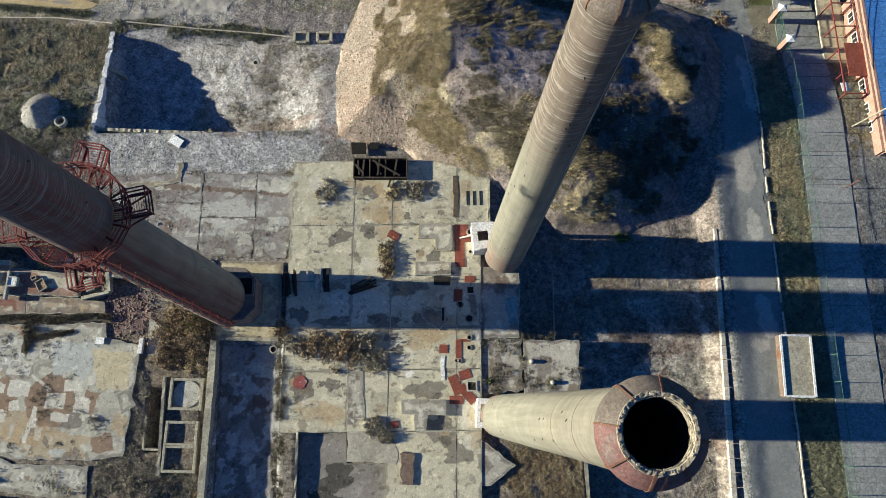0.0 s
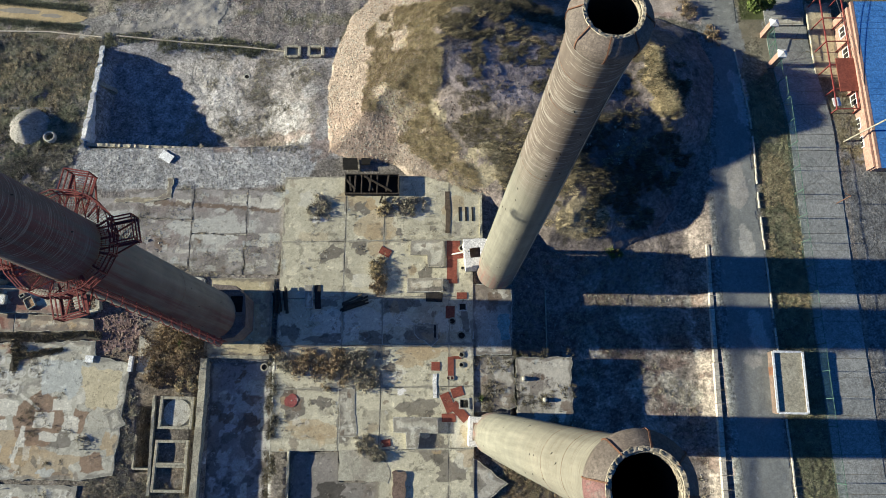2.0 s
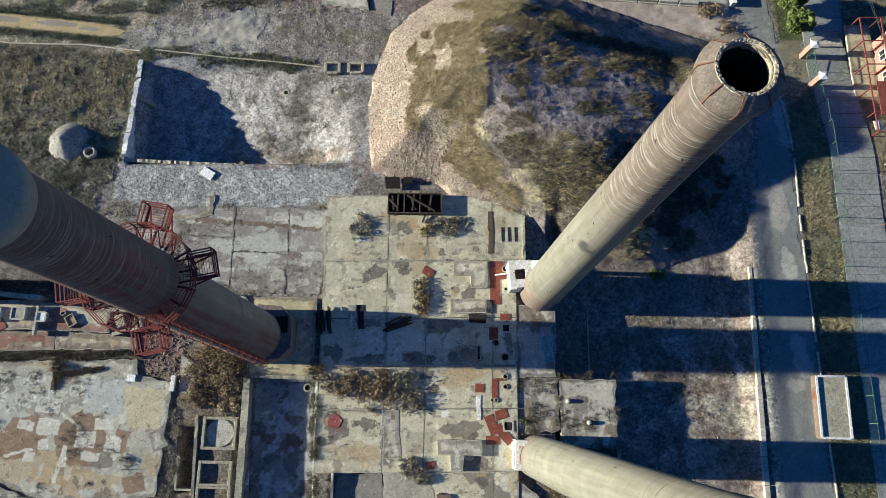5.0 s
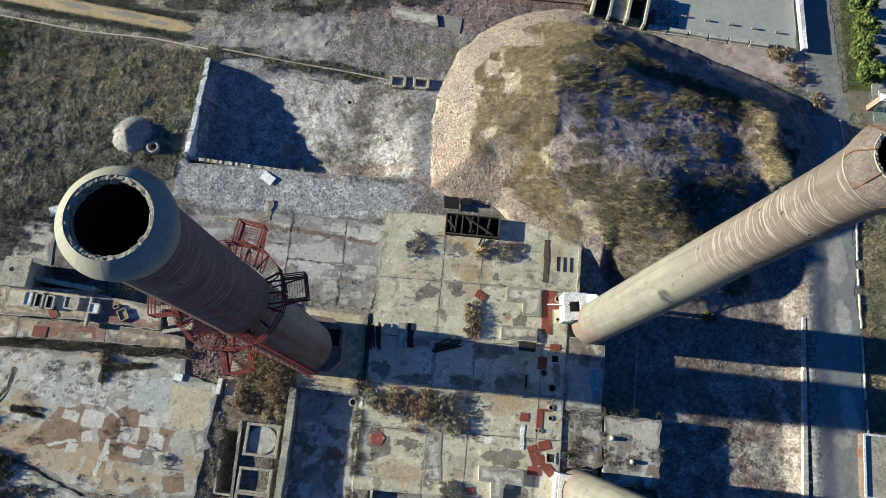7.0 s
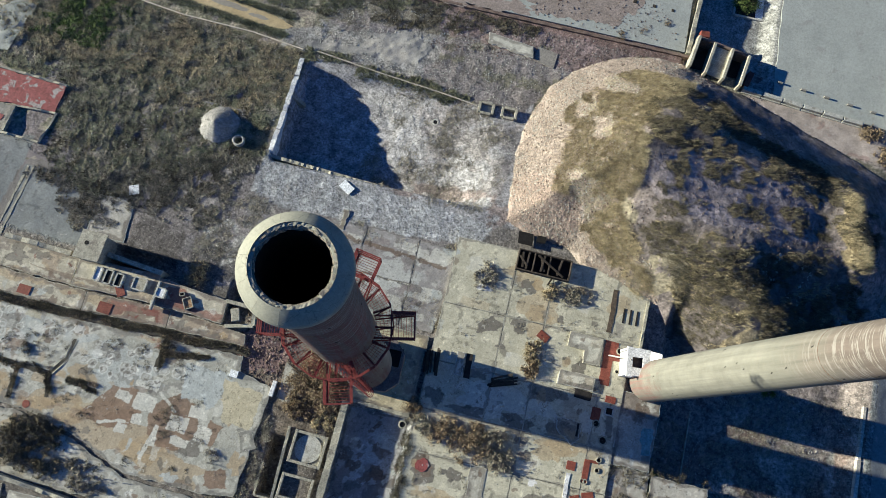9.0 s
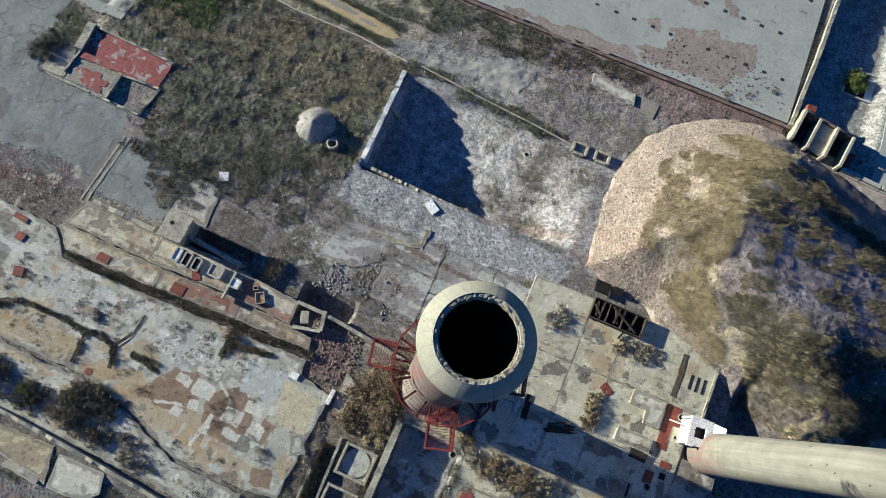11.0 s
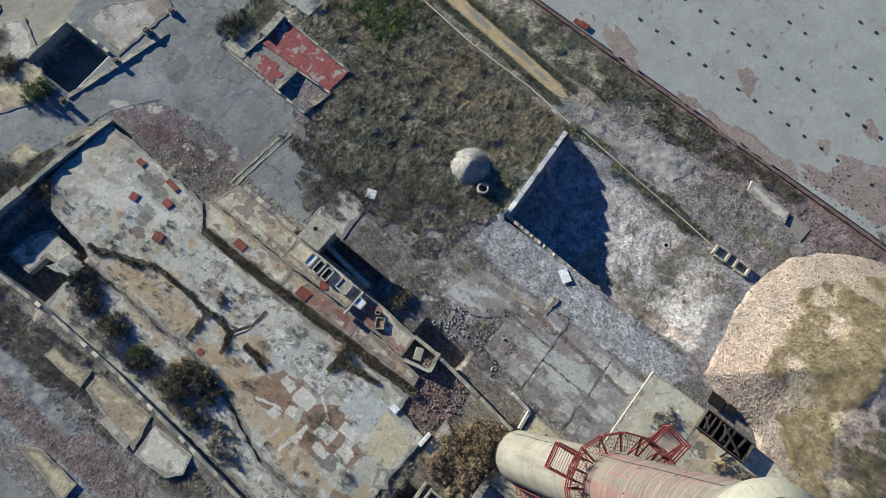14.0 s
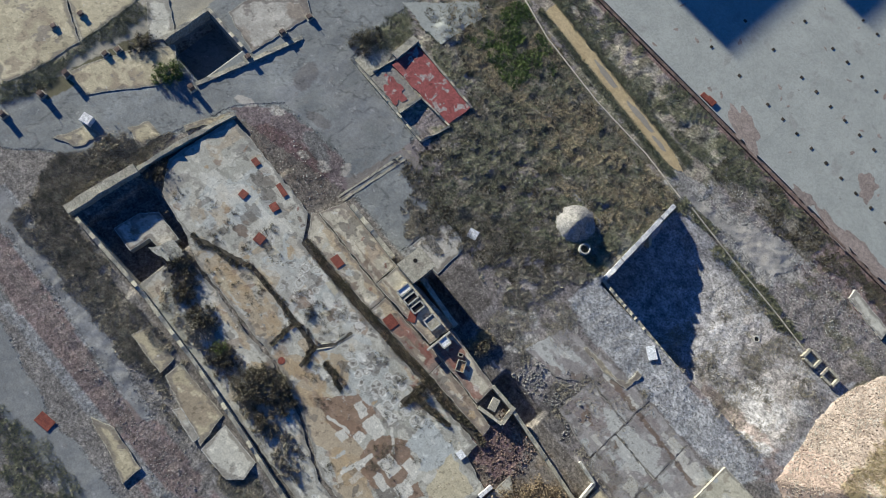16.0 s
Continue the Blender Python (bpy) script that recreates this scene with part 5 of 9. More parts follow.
def ladder():
    a = radians(-68)
    c, s = math.cos(a), math.sin(a)
    lad = part("ladder", boxes((2.5 * c, 2.5 * s, 1.0, 0.1, 0.1, 0.6)), M["steel"], chim_a, "red caged ladder")
    bm = bmesh.new()
    for v in (-0.25, 0.25):
        for k in range(14):
            za, zb = 2 + k * 2.32, 2 + (k + 1) * 2.32
            ra, rb = radius_a(za) + 0.22, radius_a(zb) + 0.22
            bar(bm, (ra * c - v * s, ra * s + v * c, za), (rb * c - v * s, rb * s + v * c, zb), 0.06)
    part("stringer", bm, M["steel"], lad)
    for k in range(92):
        z = 2.2 + k * 0.35
        r = radius_a(z) + 0.22
        bm = bmesh.new()
        bar(bm, (r * c + 0.25 * s, r * s - 0.25 * c, z), (r * c - 0.25 * s, r * s + 0.25 * c, z), 0.035)
        part("rung", bm, M["steel"], lad)
    for k in range(12):
        z = 4.5 + k * 2.4
        r = radius_a(z) + 0.22
        bm = bmesh.new()
        pts = []
        for i in range(9):
            b = math.pi * i / 8
            u, v = r + 0.72 * math.sin(b), 0.42 * math.cos(b)
            pts.append((u * c - v * s, u * s + v * c, z))
        for p, q in zip(pts, pts[1:]):
            bar(bm, p, q, 0.06)
        bar(bm, pts[2], (pts[2][0], pts[2][1], z + 0.7), 0.05)
        bar(bm, pts[6], (pts[6][0], pts[6][1], z + 0.7), 0.05)
        part("cage_hoop", bm, M["steel"], lad)


ladder()


def anchors(ob, radius, seed, n, z0, z1):
    rng = random.Random(seed)
    for i in range(n):
        z, a = rng.uniform(z0, z1), rng.uniform(0, 6.28)
        r = radius(z)
        o = link("anchor_slot", ANCHOR, None, ob)
        o.matrix_local = pose(r * math.cos(a), r * math.sin(a), z, 0, 0, math.degrees(a)) @ pose(0, 0, 0, 18, 0, 0)


ANCHOR = finish(boxes((0, 0, 0, 0.03, 0.07, 0.26), bevel=0.008), "anchor_slot")
ANCHOR.materials.append(M["dark"])
anchors(chim_a, radius_a, 1, 34, 5, 48)
anchors(chim_b, radius_b, 2, 60, 3, 48)
anchors(chim_c, radius_c, 3, 46, 3, 48)
for ob, deg in ((chim_a, 150), (chim_b, -48), (chim_c, 62)):
    bm = bmesh.new()
    rad = radius_a if ob is chim_a else radius_b
    a = radians(deg)
    for k in range(16):
        z0, z1 = 2 + 3.0 * k, 2 + 3.0 * (k + 1)
        w0, w1 = 0.02 * math.sin(k * 1.7), 0.02 * math.sin((k + 1) * 1.7)
        bar(bm, ((rad(z0) + 0.03) * math.cos(a + w0), (rad(z0) + 0.03) * math.sin(a + w0), z0), ((rad(z1) + 0.03) * math.cos(a + w1), (rad(z1) + 0.03) * math.sin(a + w1), z1), 0.035)
    part("earth_cable", bm, M["kerb"] if ob is chim_b else M["cable"], ob, "lightning cable down the shaft")
# iron straps over the joints of the cream chimneys' caps
for ob in (chim_b, chim_c):
    for k in range(8):
        a = radians(35 + 45 * k)
        bm = bmesh.new()
        pts = [(r * math.cos(a), r * math.sin(a), z + 0.03) for r, z in ((1.68, 51.1), (1.83, 51.4), (1.87, 51.85), (1.82, 52.12), (1.28, 52.63))]
        pts = [(x_, y_, z_ + (2.6 if ob is chim_c else 0)) for x_, y_, z_ in pts]
        for p, q in zip(pts, pts[1:]):
            bar(bm, p, q, 0.055, 0.03)
        part("strap", bm, M["rust"], ob, "red-brown iron strap")

plinth = thing("chimney_plinth", "red-brown plinth at a chimney's foot with a dark flue opening", "plinth", (-20.6, 13.5, 0.6))
outline = [(-1.9, -2.9), (0.6, -2.6), (1.7, -1.5), (1.7, 1.6), (0.5, 2.9), (-1.9, 3.1)]
link("body", slab_mesh("body", outline, 0.0, 3.4), M["plinth"], plinth)
# a black block painted as the shade inside the opening
part("flue_opening", boxes((0.7, 0.9, 3.3, 1.3, 1.7, 0.3)), M["soot_and_shade_black"], plinth, "dark square flue opening")
for x_, y_, sx, sy in ((0.7, 1.9, 1.7, 0.25), (0.7, -0.1, 1.7, 0.25), (1.5, 0.9, 0.25, 1.74), (-0.1, 0.9, 0.25, 1.74)):
    part("opening_frame", boxes((x_, y_, 3.5, sx, sy, 0.25), bevel=0.02), M["plinth"], plinth)

# ---- retaining walls and rooms round the main floor ----
plinth_floor = slab("plinth_terrace", rect(-24.0, 9.2, -16.9, 17.9), -0.8, 0.6, M["wall"], None, rough=0.05, worn="yellow")
tagged(plinth_floor, "yellowish concrete terrace round a chimney base", "terrace", kind="structure")
tagged(slab("basin_floor", [(-23.7, -10.9), (-16.7, -10.9), (-16.7, 8.8), (-23.7, 8.8)], -1.2, -0.62, M["damp"], None, worn="basin"), "mottled floor of a sunken basin", "floor", kind="structure")
basin_wall = tagged(wall_line("basin_wall", [(-24.0, 9.1), (-24.1, 3.0), (-24.5, -11.5)], 0.75, -1.2, [0.95, 0.95, 0.95], M["wall"]), "thick concrete wall along a sunken basin", "wall", kind="structure")
tagged(wall_line("basin_wall_north", [(-23.6, 9.3), (-17.0, 9.0)], 0.35, -1.2, [0.75, 0.7], M["wall"]), "thin concrete wall at the head of a basin", "wall", kind="structure")


def tank(x0, y0, x1, y1, z, floor_z, disc, label, dark=False):
    t = thing("settling_tank", label, "tank", ((x0 + x1) / 2, (y0 + y1) / 2, 0), turn=-2, group="tanks beside the basin")
    w, h = x1 - x0, y1 - y0
    part("wall_frame", boxes((-w / 2, 0, (z - 1.5) / 2, 0.3, h + 0.3, z + 1.5), (w / 2, 0, (z - 1.5) / 2, 0.3, h + 0.3, z + 1.5),
                             (0, h / 2, (z - 1.5) / 2, w - 0.31, 0.3, z + 1.49), (0, -h / 2, (z - 1.5) / 2, w - 0.31, 0.3, z + 1.49), bevel=0.03), M["wall"], t)
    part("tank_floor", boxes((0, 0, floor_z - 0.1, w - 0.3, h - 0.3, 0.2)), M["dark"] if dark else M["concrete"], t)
    if disc:
        v, f = lathe([(disc, floor_z + 0.005), (disc * 0.98, floor_z + 0.10), (0.01, floor_z + 0.10)], 40)
        link("screed_disc", mesh_of("screed_disc", v, f), M["light"], t, "round pale screed bed")
    return t


tank(-28.3, 1.8, -25.0, 4.9, 0.7, 0.3, 1.45, "square concrete tank with a round pale bed")
tank(-28.5, -1.9, -25.3, 0.4, 0.7, -0.2, 1.2, "square concrete tank half in shade")
tank(-28.6, -4.6, -25.3, -2.1, 0.7, -1.2, 0, "empty dark concrete tank")
tagged(wall_line("slot_wall", [(-29.1, 5.2), (-29.0, -5.0)], 0.3, -2.4, [0.75, 0.75], M["wall"]), "narrow concrete wall beside a deep slot", "wall", kind="structure")
tagged(wall_line("slot_wall_west", [(-31.0, 1.5), (-30.95, -2.3), (-29.1, -2.4)], 0.2, -2.4, [0.35, 0.35, 0.35], M["wall"]), "low concrete kerb of a deep slot", "wall", kind="structure")

# raised slabs on the main floor
SLABS = thing("raised_slab", "low L-shaped concrete machine base on the floor", "machine base")
slab("body", [(-1.5, 22.0), (2.3, 21.9), (2.25, 18.8), (0.4, 18.8), (0.35, 20.2), (-1.6, 20.3)], FLOOR, FLOOR + 0.28, M["wall"], SLABS, rough=0.04, worn="pale")


def base(label, poly, h, material="wall", name="machine_base", category="machine base", z=FLOOR, rough=0.05, step=0.6):
    worn = {"light": "pale", "wall": "yellow", "concrete_grey": "terrace"}.get(material, "")
    ob = tagged(slab(name, poly, z - 0.05, z + h, M[material], None, step=step, rough=rough, worn=worn), label, category)
    if worn:
        SHEETS[-1] = (*SHEETS[-1][:3], ob)
    return ob


base("long pale concrete machine base with a burnt end", [(-1.9, 17.6), (2.05, 17.5), (2.0, 15.95), (-2.0, 16.0)], 0.3, "light")
base("burnt black end of a concrete base", [(0.1, 15.9), (2.0, 15.85), (1.95, 14.9), (0.1, 14.95)], 0.25, "dark")
base("broken wedge-shaped concrete base with a slot", [(-1.4, 12.5), (1.5, 12.5), (1.4, 10.6), (0.6, 9.8), (-0.2, 10.6), (-1.2, 11.2)], 0.22, "light", rough=0.15, step=0.4)
# flat dark strip, the slot's shade put into its colour
base("narrow dark slot in a concrete base", [(0.95, 12.3), (1.2, 12.3), (1.2, 10.9), (0.95, 10.9)], 0.235, "dark", name="floor_slot", category="slot")
base("T-shaped pale concrete machine base", [(-3.6, 2.3), (-3.5, 2.5), (1.2, 2.3), (1.2, 0.7), (-0.7, 0.8), (-0.9, -0.8), (-2.1, -0.8), (-2.2, 0.8), (-3.5, 0.9)], 0.45, "light")
base("thin white concrete strip on the floor", [(0.75, 7.0), (1.2, 7.0), (1.15, 4.4), (0.75, 4.4)], 0.06, "white", name="floor_strip", category="strip")
base("rough rubble slab at the edge of the sump", [(-3.7, -3.1), (-2.3, -3.1), (-2.3, -6.3), (-3.6, -6.3)], 0.2, "brickbits", name="rubble_slab", category="slab", rough=0.2, step=0.3)
base("concrete ledge round the sump", [(-9.3, -0.9), (-4.8, -0.9), (-3.9, -2.9), (-4.1, -4.2), (-9.3, -3.9)], 0.02, "concrete", name="sump_ledge", category="ledge", rough=0.12)
base("pale threshold strip across the floor", [(-9.5, 5.6), (-7.6, 5.5), (-7.5, 0.5), (-9.3, 0.5)], 0.03, "light", name="floor_strip", category="strip", rough=0.12)
tagged(slab("sump_floor", [(-14.4, -1.0), (-9.4, -1.0), (-9.3, -4.1), (-1.2, -4.2), (-1.2, -11.0), (-14.4, -11.0)], -0.4, 0.1, M["damp"], None, worn="sump"), "damp dark floor of a shallow sump", "floor", kind="structure")
tagged(wall_line("sump_wall", [(-14.6, -0.8), (-14.7, -11.0)], 0.25, -0.2, [0.75, 0.7], M["wall"]), "low concrete edge wall of the sump", "wall", kind="structure")
# east terraces
east_terrace = tagged(new("floor_east"), "weathered concrete terrace at the edge of the drop", "floor", kind="structure")
slab("slab", [(5.4, 16.9), (9.8, 16.7), (9.5, 8.9), (5.2, 8.9)], -2.2, 0.42, M["concrete_grey"], east_terrace, worn="terrace")
slab("slab", [(5.2, 8.8), (9.8, 8.8), (9.7, 3.2), (5.0, 2.9)], -2.2, 0.3, M["concrete_west"], east_terrace, rough=0.2, worn="terrace")
slab("slab", [(9.9, 8.6), (16.1, 8.6), (15.8, 1.2), (9.8, 1.4)], -2.2, 0.35, M["concrete_west"], east_terrace, rough=0.12, worn="terrace")
slab("slab", [(5.0, -1.9), (8.6, -4.6), (5.8, -6.6), (4.6, -6.6)], -0.3, 0.4, M["concrete"], east_terrace, rough=0.12, worn="terrace")
slab("slab", [(2.8, 29.6), (6.6, 27.2), (6.6, 21.4), (5.3, 21.4), (2.7, 22.0)], -2.0, 0.46, M["concrete"], east_terrace, rough=0.05, worn="main")
tagged(wall_line("edge_wall", [(6.6, 27.2), (6.5, 21.6)], 0.3, -2.0, [0.7, 0.65], M["wall"]), "low concrete parapet at the slab's edge", "wall", kind="structure")
base("teal paint patch on the terrace", [(8.2, 13.4), (9.4, 13.4), (9.3, 10.6), (8.3, 10.5), (8.3, 11.6), (8.0, 12.0)], 0.06, "teal", name="paint_patch", category="paint patch", z=0.38, rough=0.12, step=0.4)
tagged(wall_line("terrace_edge", [(16.0, 1.2), (16.1, -6.0), (16.3, -14.0)], 0.35, -2.2, [0.3, 0.2, 0.15], M["wall"], rough=0.12), "crumbling concrete edge of the weedy strip", "wall", kind="structure")
tagged(wall_line("yard_edge", [(13.9, 16.5), (13.7, 8.8)], 0.15, -2.2, [-1.6, -1.6], M["wall"]), "thin buried concrete edge in the yard", "wall", kind="structure")


def porch(x, y, turn):
    p = thing("flue_porch", "white painted concrete hood at a chimney's foot", "flue hood", (x, y, -0.6), turn)
    part("side_wall", boxes((0, 1.35, 1.9, 1.6, 0.3, 3.8), bevel=0.03), M["white"], p)
    part("side_wall", boxes((0, -1.35, 1.9, 1.6, 0.3, 3.8), bevel=0.03), M["white"], p)
    part("roof_frame", boxes((-0.65, 0, 3.95, 0.35, 3.0, 0.3), (0.72, 0, 3.95, 0.35, 3.0, 0.3), (0.03, 1.2, 3.95, 1.0, 0.6, 0.3), (0.03, -1.2, 3.95, 1.0, 0.6, 0.3)), M["white"], p, "white frame round a roof opening")
    part("front_wall", boxes((-0.7, 0, 1.2, 0.25, 2.4, 2.4), bevel=0.03), M["white"], p)
    part("inner_floor", boxes((0, 0, 2.3, 1.1, 2.3, 0.2)), M["brickbits"], p)


def wide_porch(x, y, turn):
    """A broad hood: a deck with a square opening and a sloping shoulder against the shaft."""
    p = thing("flue_porch", "broad white concrete hood with a square opening at a chimney's foot", "flue hood", (x, y, 0), turn)
    part("roof_frame", boxes((-0.9, 0, 3.4, 0.6, 3.2, 0.26), (0.9, 0, 3.4, 0.7, 3.0, 0.26), (-0.02, 1.05, 3.4, 1.16, 1.0, 0.26), (-0.02, -1.0, 3.4, 1.16, 0.9, 0.26)), M["white"], p, "white frame round a roof opening")
    part("side_wall", boxes((0, 1.4, 1.62, 2.3, 0.25, 3.24), bevel=0.03), M["white"], p)
    part("side_wall", boxes((0, -1.3, 1.62, 2.3, 0.25, 3.24), bevel=0.03), M["white"], p)
    part("front_wall", boxes((-1.0, 0, 1.62, 0.25, 2.4, 3.24), bevel=0.03), M["white"], p)
    part("inner_floor", boxes((0.15, 0, 2.4, 1.9, 2.4, 0.2)), M["brickbits"], p)
    v = [(1.26, -1.4, 3.1), (1.26, 1.4, 3.1), (2.3, 1.15, 3.1), (2.3, -1.1, 3.1), (1.26, -1.4, 3.5), (1.26, 1.4, 3.5), (2.3, 1.15, 4.3), (2.3, -1.1, 4.3)]
    link("shoulder", mesh_of("shoulder", v, [(3, 2, 1, 0), (4, 5, 6, 7), (0, 1, 5, 4), (1, 2, 6, 5), (2, 3, 7, 6), (3, 0, 4, 7)]), M["white"], p, "sloping shoulder against the shaft")
    bm = bmesh.new()
    bar(bm, (-2.4, 0.7, 0.6), (-0.75, 0.2, 3.62), 0.14)
    part("strut", bm, M["light"], p, "pale timber leaning on the hood")


wide_porch(5.6, 19.8, 5)
porch(5.25, 0.85, -4)
for k, (x, y) in enumerate(((10.7, 6.3), (12.9, 4.0))):
    b = thing("vent_bollard", "short pale concrete bollard on the terrace", "bollard", (x, y, 0.34), group="bollards on the terrace")
    v, f = lathe([(0.24, 0), (0.22, 0.32), (0.15, 0.42), (0.01, 0.45)], 16)
    link("post", mesh_of("post", v, f), M["light"], b)
    v, f = lathe([(0.3, 0), (0.3, 0.08), (0.01, 0.08)], 16)
    link("foot", mesh_of("foot", v, f), M["wall"], b)

# steel cover plates
PLATE = finish(boxes((0, 0, 0.02, 1, 1, 0.04), bevel=0.008), "cover_plate")
PLATE.materials.append(M["plate"])


def plate(x, y, w, h, turn, z=FLOOR + 0.01, tilt=0.0, label="red-oxide steel cover plate lying on the floor"):
    o = tagged(link("cover_plate", PLATE, None), label, "steel plate", "loose steel plates")
    o.matrix_world = pose(x, y, z, tilt, 0, turn) @ Matrix.Diagonal((w, h, 1, 1))


for row in ((3.3, 20.9, 1.5, 2.0, -2), (3.1, 18.6, 1.1, 2.6, -2), (3.2, 17.4, 1.0, 0.9, -1), (4.5, 20.3, 1.7, 0.9, 4), (4.15, 15.55, 1.15, 0.75, -1),
            (2.8, 13.7, 1.0, 1.4, -2), (1.1, 7.8, 0.95, 0.95, -2), (2.75, 7.6, 0.65, 2.4, -1), (3.4, 8.7, 1.1, 0.3, 0), (3.4, 5.0, 1.3, 1.0, 16),
            (2.35, 3.9, 1.05, 2.1, 22), (3.6, 2.9, 1.0, 2.3, 42), (2.4, 2.3, 1.5, 0.9, 0), (-4.4, 20.7, 1.3, 0.9, -28), (-4.3, -0.2, 0.95, 0.75, 8)):
    plate(*row)
for row in ((-73.8, 9.95, 0.9, 0.9, 10), (-68.6, 8.1, 1.1, 1.1, 12), (-71.4, 13.5, 1.7, 0.6, -8), (-75.9, 13.4, 1.0, 0.7, -5), (-70.4, 11.6, 1.0, 0.9, -10),
            (-61.0, 12.9, 1.4, 1.0, -4), (-52.0, 12.9, 1.5, 1.2, -4), (-50.9, 15.2, 0.9, 1.6, 30), (-67.9, -20.6, 1.9, 1.2, 10)):
    plate(*row[:5], z=0.92 if row[1] > 14.5 else (0.57 if row[1] > 0 else 0.07))


# openings in the floors
def manhole(x, y, r, z, label, collar="wall", square=False):
    o = thing("manhole", label, "manhole", (x, y, z))
    if square:
        part("frame", boxes((-r, 0, 0.04, 0.16, 2 * r + 0.16, 0.1), (r, 0, 0.04, 0.16, 2 * r + 0.16, 0.1), (0, r, 0.04, 2 * r - 0.17, 0.16, 0.1), (0, -r, 0.04, 2 * r - 0.17, 0.16, 0.1)), M[collar], o)
        # thin black plate: the shaft's shade is painted, there is no depth
        part("shaft", boxes((0, 0, 0.0, 2 * r - 0.16, 2 * r - 0.16, 0.03)), M["soot_and_shade_black"], o)
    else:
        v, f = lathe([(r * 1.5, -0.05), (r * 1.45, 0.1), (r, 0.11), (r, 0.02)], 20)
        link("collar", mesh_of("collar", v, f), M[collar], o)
        # black disc coloured as the shade down the shaft
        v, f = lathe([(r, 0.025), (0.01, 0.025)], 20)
        link("shaft", mesh_of("shaft", v, f), M["soot_and_shade_black"], o)


for x, y, r, s in ((4.3, 21.0, 0.28, False), (4.3, 18.7, 0.16, False), (4.2, 14.3, 0.42, True), (4.0, 11.1, 0.36, False), (4.1, 3.75, 0.5, True), (2.5, 6.5, 0.18, False), (2.85, 6.5, 0.18, False),
                   (3.95, 9.0, 0.22, False), (3.9, 7.9, 0.2, False), (3.0, 12.7, 0.3, False), (-4.9, 17.6, 0.12, False)):
    manhole(x, y, r, FLOOR, "open manhole in the concrete floor", "light" if s else "wall", s)
manhole(-17.5, 8.0, 0.3, 0.6, "open pipe hole at a terrace edge", "wall")
lid = thing("floor_cover", "dull red round cover set in a damp ring of the floor", "floor cover", (-14.5, 4.4, FLOOR))
link("disc", slab_mesh("disc", blob(0, 0, 0.8, 0.62, 25, 4, 22, 0.12), -0.02, 0.035), M["red_floor"], lid)
part("knob", boxes((0.05, 0.02, 0.05, 0.12, 0.12, 0.05), bevel=0.01), M["light"], lid)


def well(x, y, r, h, label):
    o = thing("well_ring", label, "well ring", (x, y, float(ground_height(np.array(x), np.array(y))) - 0.1))
    v, f = lathe([(r, 0), (r, h), (r - 0.05, h + 0.04), (r - 0.17, h + 0.04), (r - 0.2, h), (r - 0.2, 0.1)], 28)
    link("ring", mesh_of("ring", v, f), M["light"], o)
    # black disc closes the ring, its colour standing for the shade below
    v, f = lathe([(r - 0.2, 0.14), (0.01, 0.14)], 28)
    link("shaft", mesh_of("shaft", v, f), M["soot_and_shade_black"], o)


well(-43.6, 35.1, 0.68, 0.7, "concrete well ring standing in the weeds")
well(-58.6, 23.7, 0.7, 0.06, "flush concrete well ring in the asphalt")
well(-49.8, 30.4, 0.75, 0.1, "dark open well in the weeds")
well(-22.0, 44.4, 0.45, 0.15, "small open well in the gravel")

# ---- cellar and gravel ----
steps = [(48.6, -2.4), (46.0, -2.1), (43.2, -1.3), (40.6, -0.75), (37.8, -0.05), (36.2, 0.5), (34.7, 0.7)]
cellar = tagged(wall_line("cellar_wall", [(-40.1 + (48.6 - y) * 0.036, y) for y, h in steps], 0.55, -4.6, [h for y, h in steps], M["white"], rough=0.3, step=0.45),
                "broken concrete cellar wall with a stepped, ragged top", "wall", kind="structure")
tagged(wall_line("cellar_wall_south", [(-39.6, 34.4), (-32.0, 34.0), (-24.5, 33.6), (-17.0, 33.0), (-10.5, 32.2)], 0.4, -4.0, [-0.25, -0.25, -0.3, -0.4, -0.3], M["wall"], rough=0.07, step=0.3),
       "crumbling rubble edge of the cellar", "wall", kind="structure")
tagged(wall_line("buttress", [(-39.6, 43.0), (-38.4, 43.0)], 0.5, -4.4, [-1.4, -3.6], M["wall"], rough=0.1), "broken stub of a cross wall", "wall", kind="structure")
cx, cy, cr, ch = -46.5, 36.3, 2.45, 2.1
cpx = np.arange(-3.0, 3.01, 0.15)
cgx, cgy = np.meshgrid(cpx, cpx, indexing="ij")
cd = np.hypot(cgx, cgy) * (1 + 0.08 * fractal(cgx, cgy, 2.0, 301))
cz = np.maximum(ch * (1 - cd / cr), -0.4) + 0.08 * fractal(cgx, cgy, 0.5, 311)
cone_me = grid_mesh("gravel_cone", cpx, cpx, cz)
gravel_pile = tagged(link("gravel_cone", cone_me, M["stones"]), "conical pile of pale gravel in the weeds", "gravel pile")
gravel_pile.location = (cx, cy, -0.15)
for x, y, w, h, t, mat_key, label in ((-30.0, 32.6, 1.6, 1.05, -32, "board", "white rectangular board lying on gravel"), (-53.4, 26.6, 1.15, 1.1, 20, "board", "white sheet lying in the weeds"),
                                      (-36.4, 9.2, 0.9, 0.75, -4, "board", "white panel on the factory floor")):
    z = max(float(ground_height(np.array(x), np.array(y))), 0.52 if x == -36.4 else -9) + 0.12
    o = tagged(link("board", finish(boxes((0, 0, 0, w, h, 0.05), bevel=0.01), "board"), M[mat_key]), label, "board")
    o.matrix_world = pose(x, y, z, 3, -2, t)


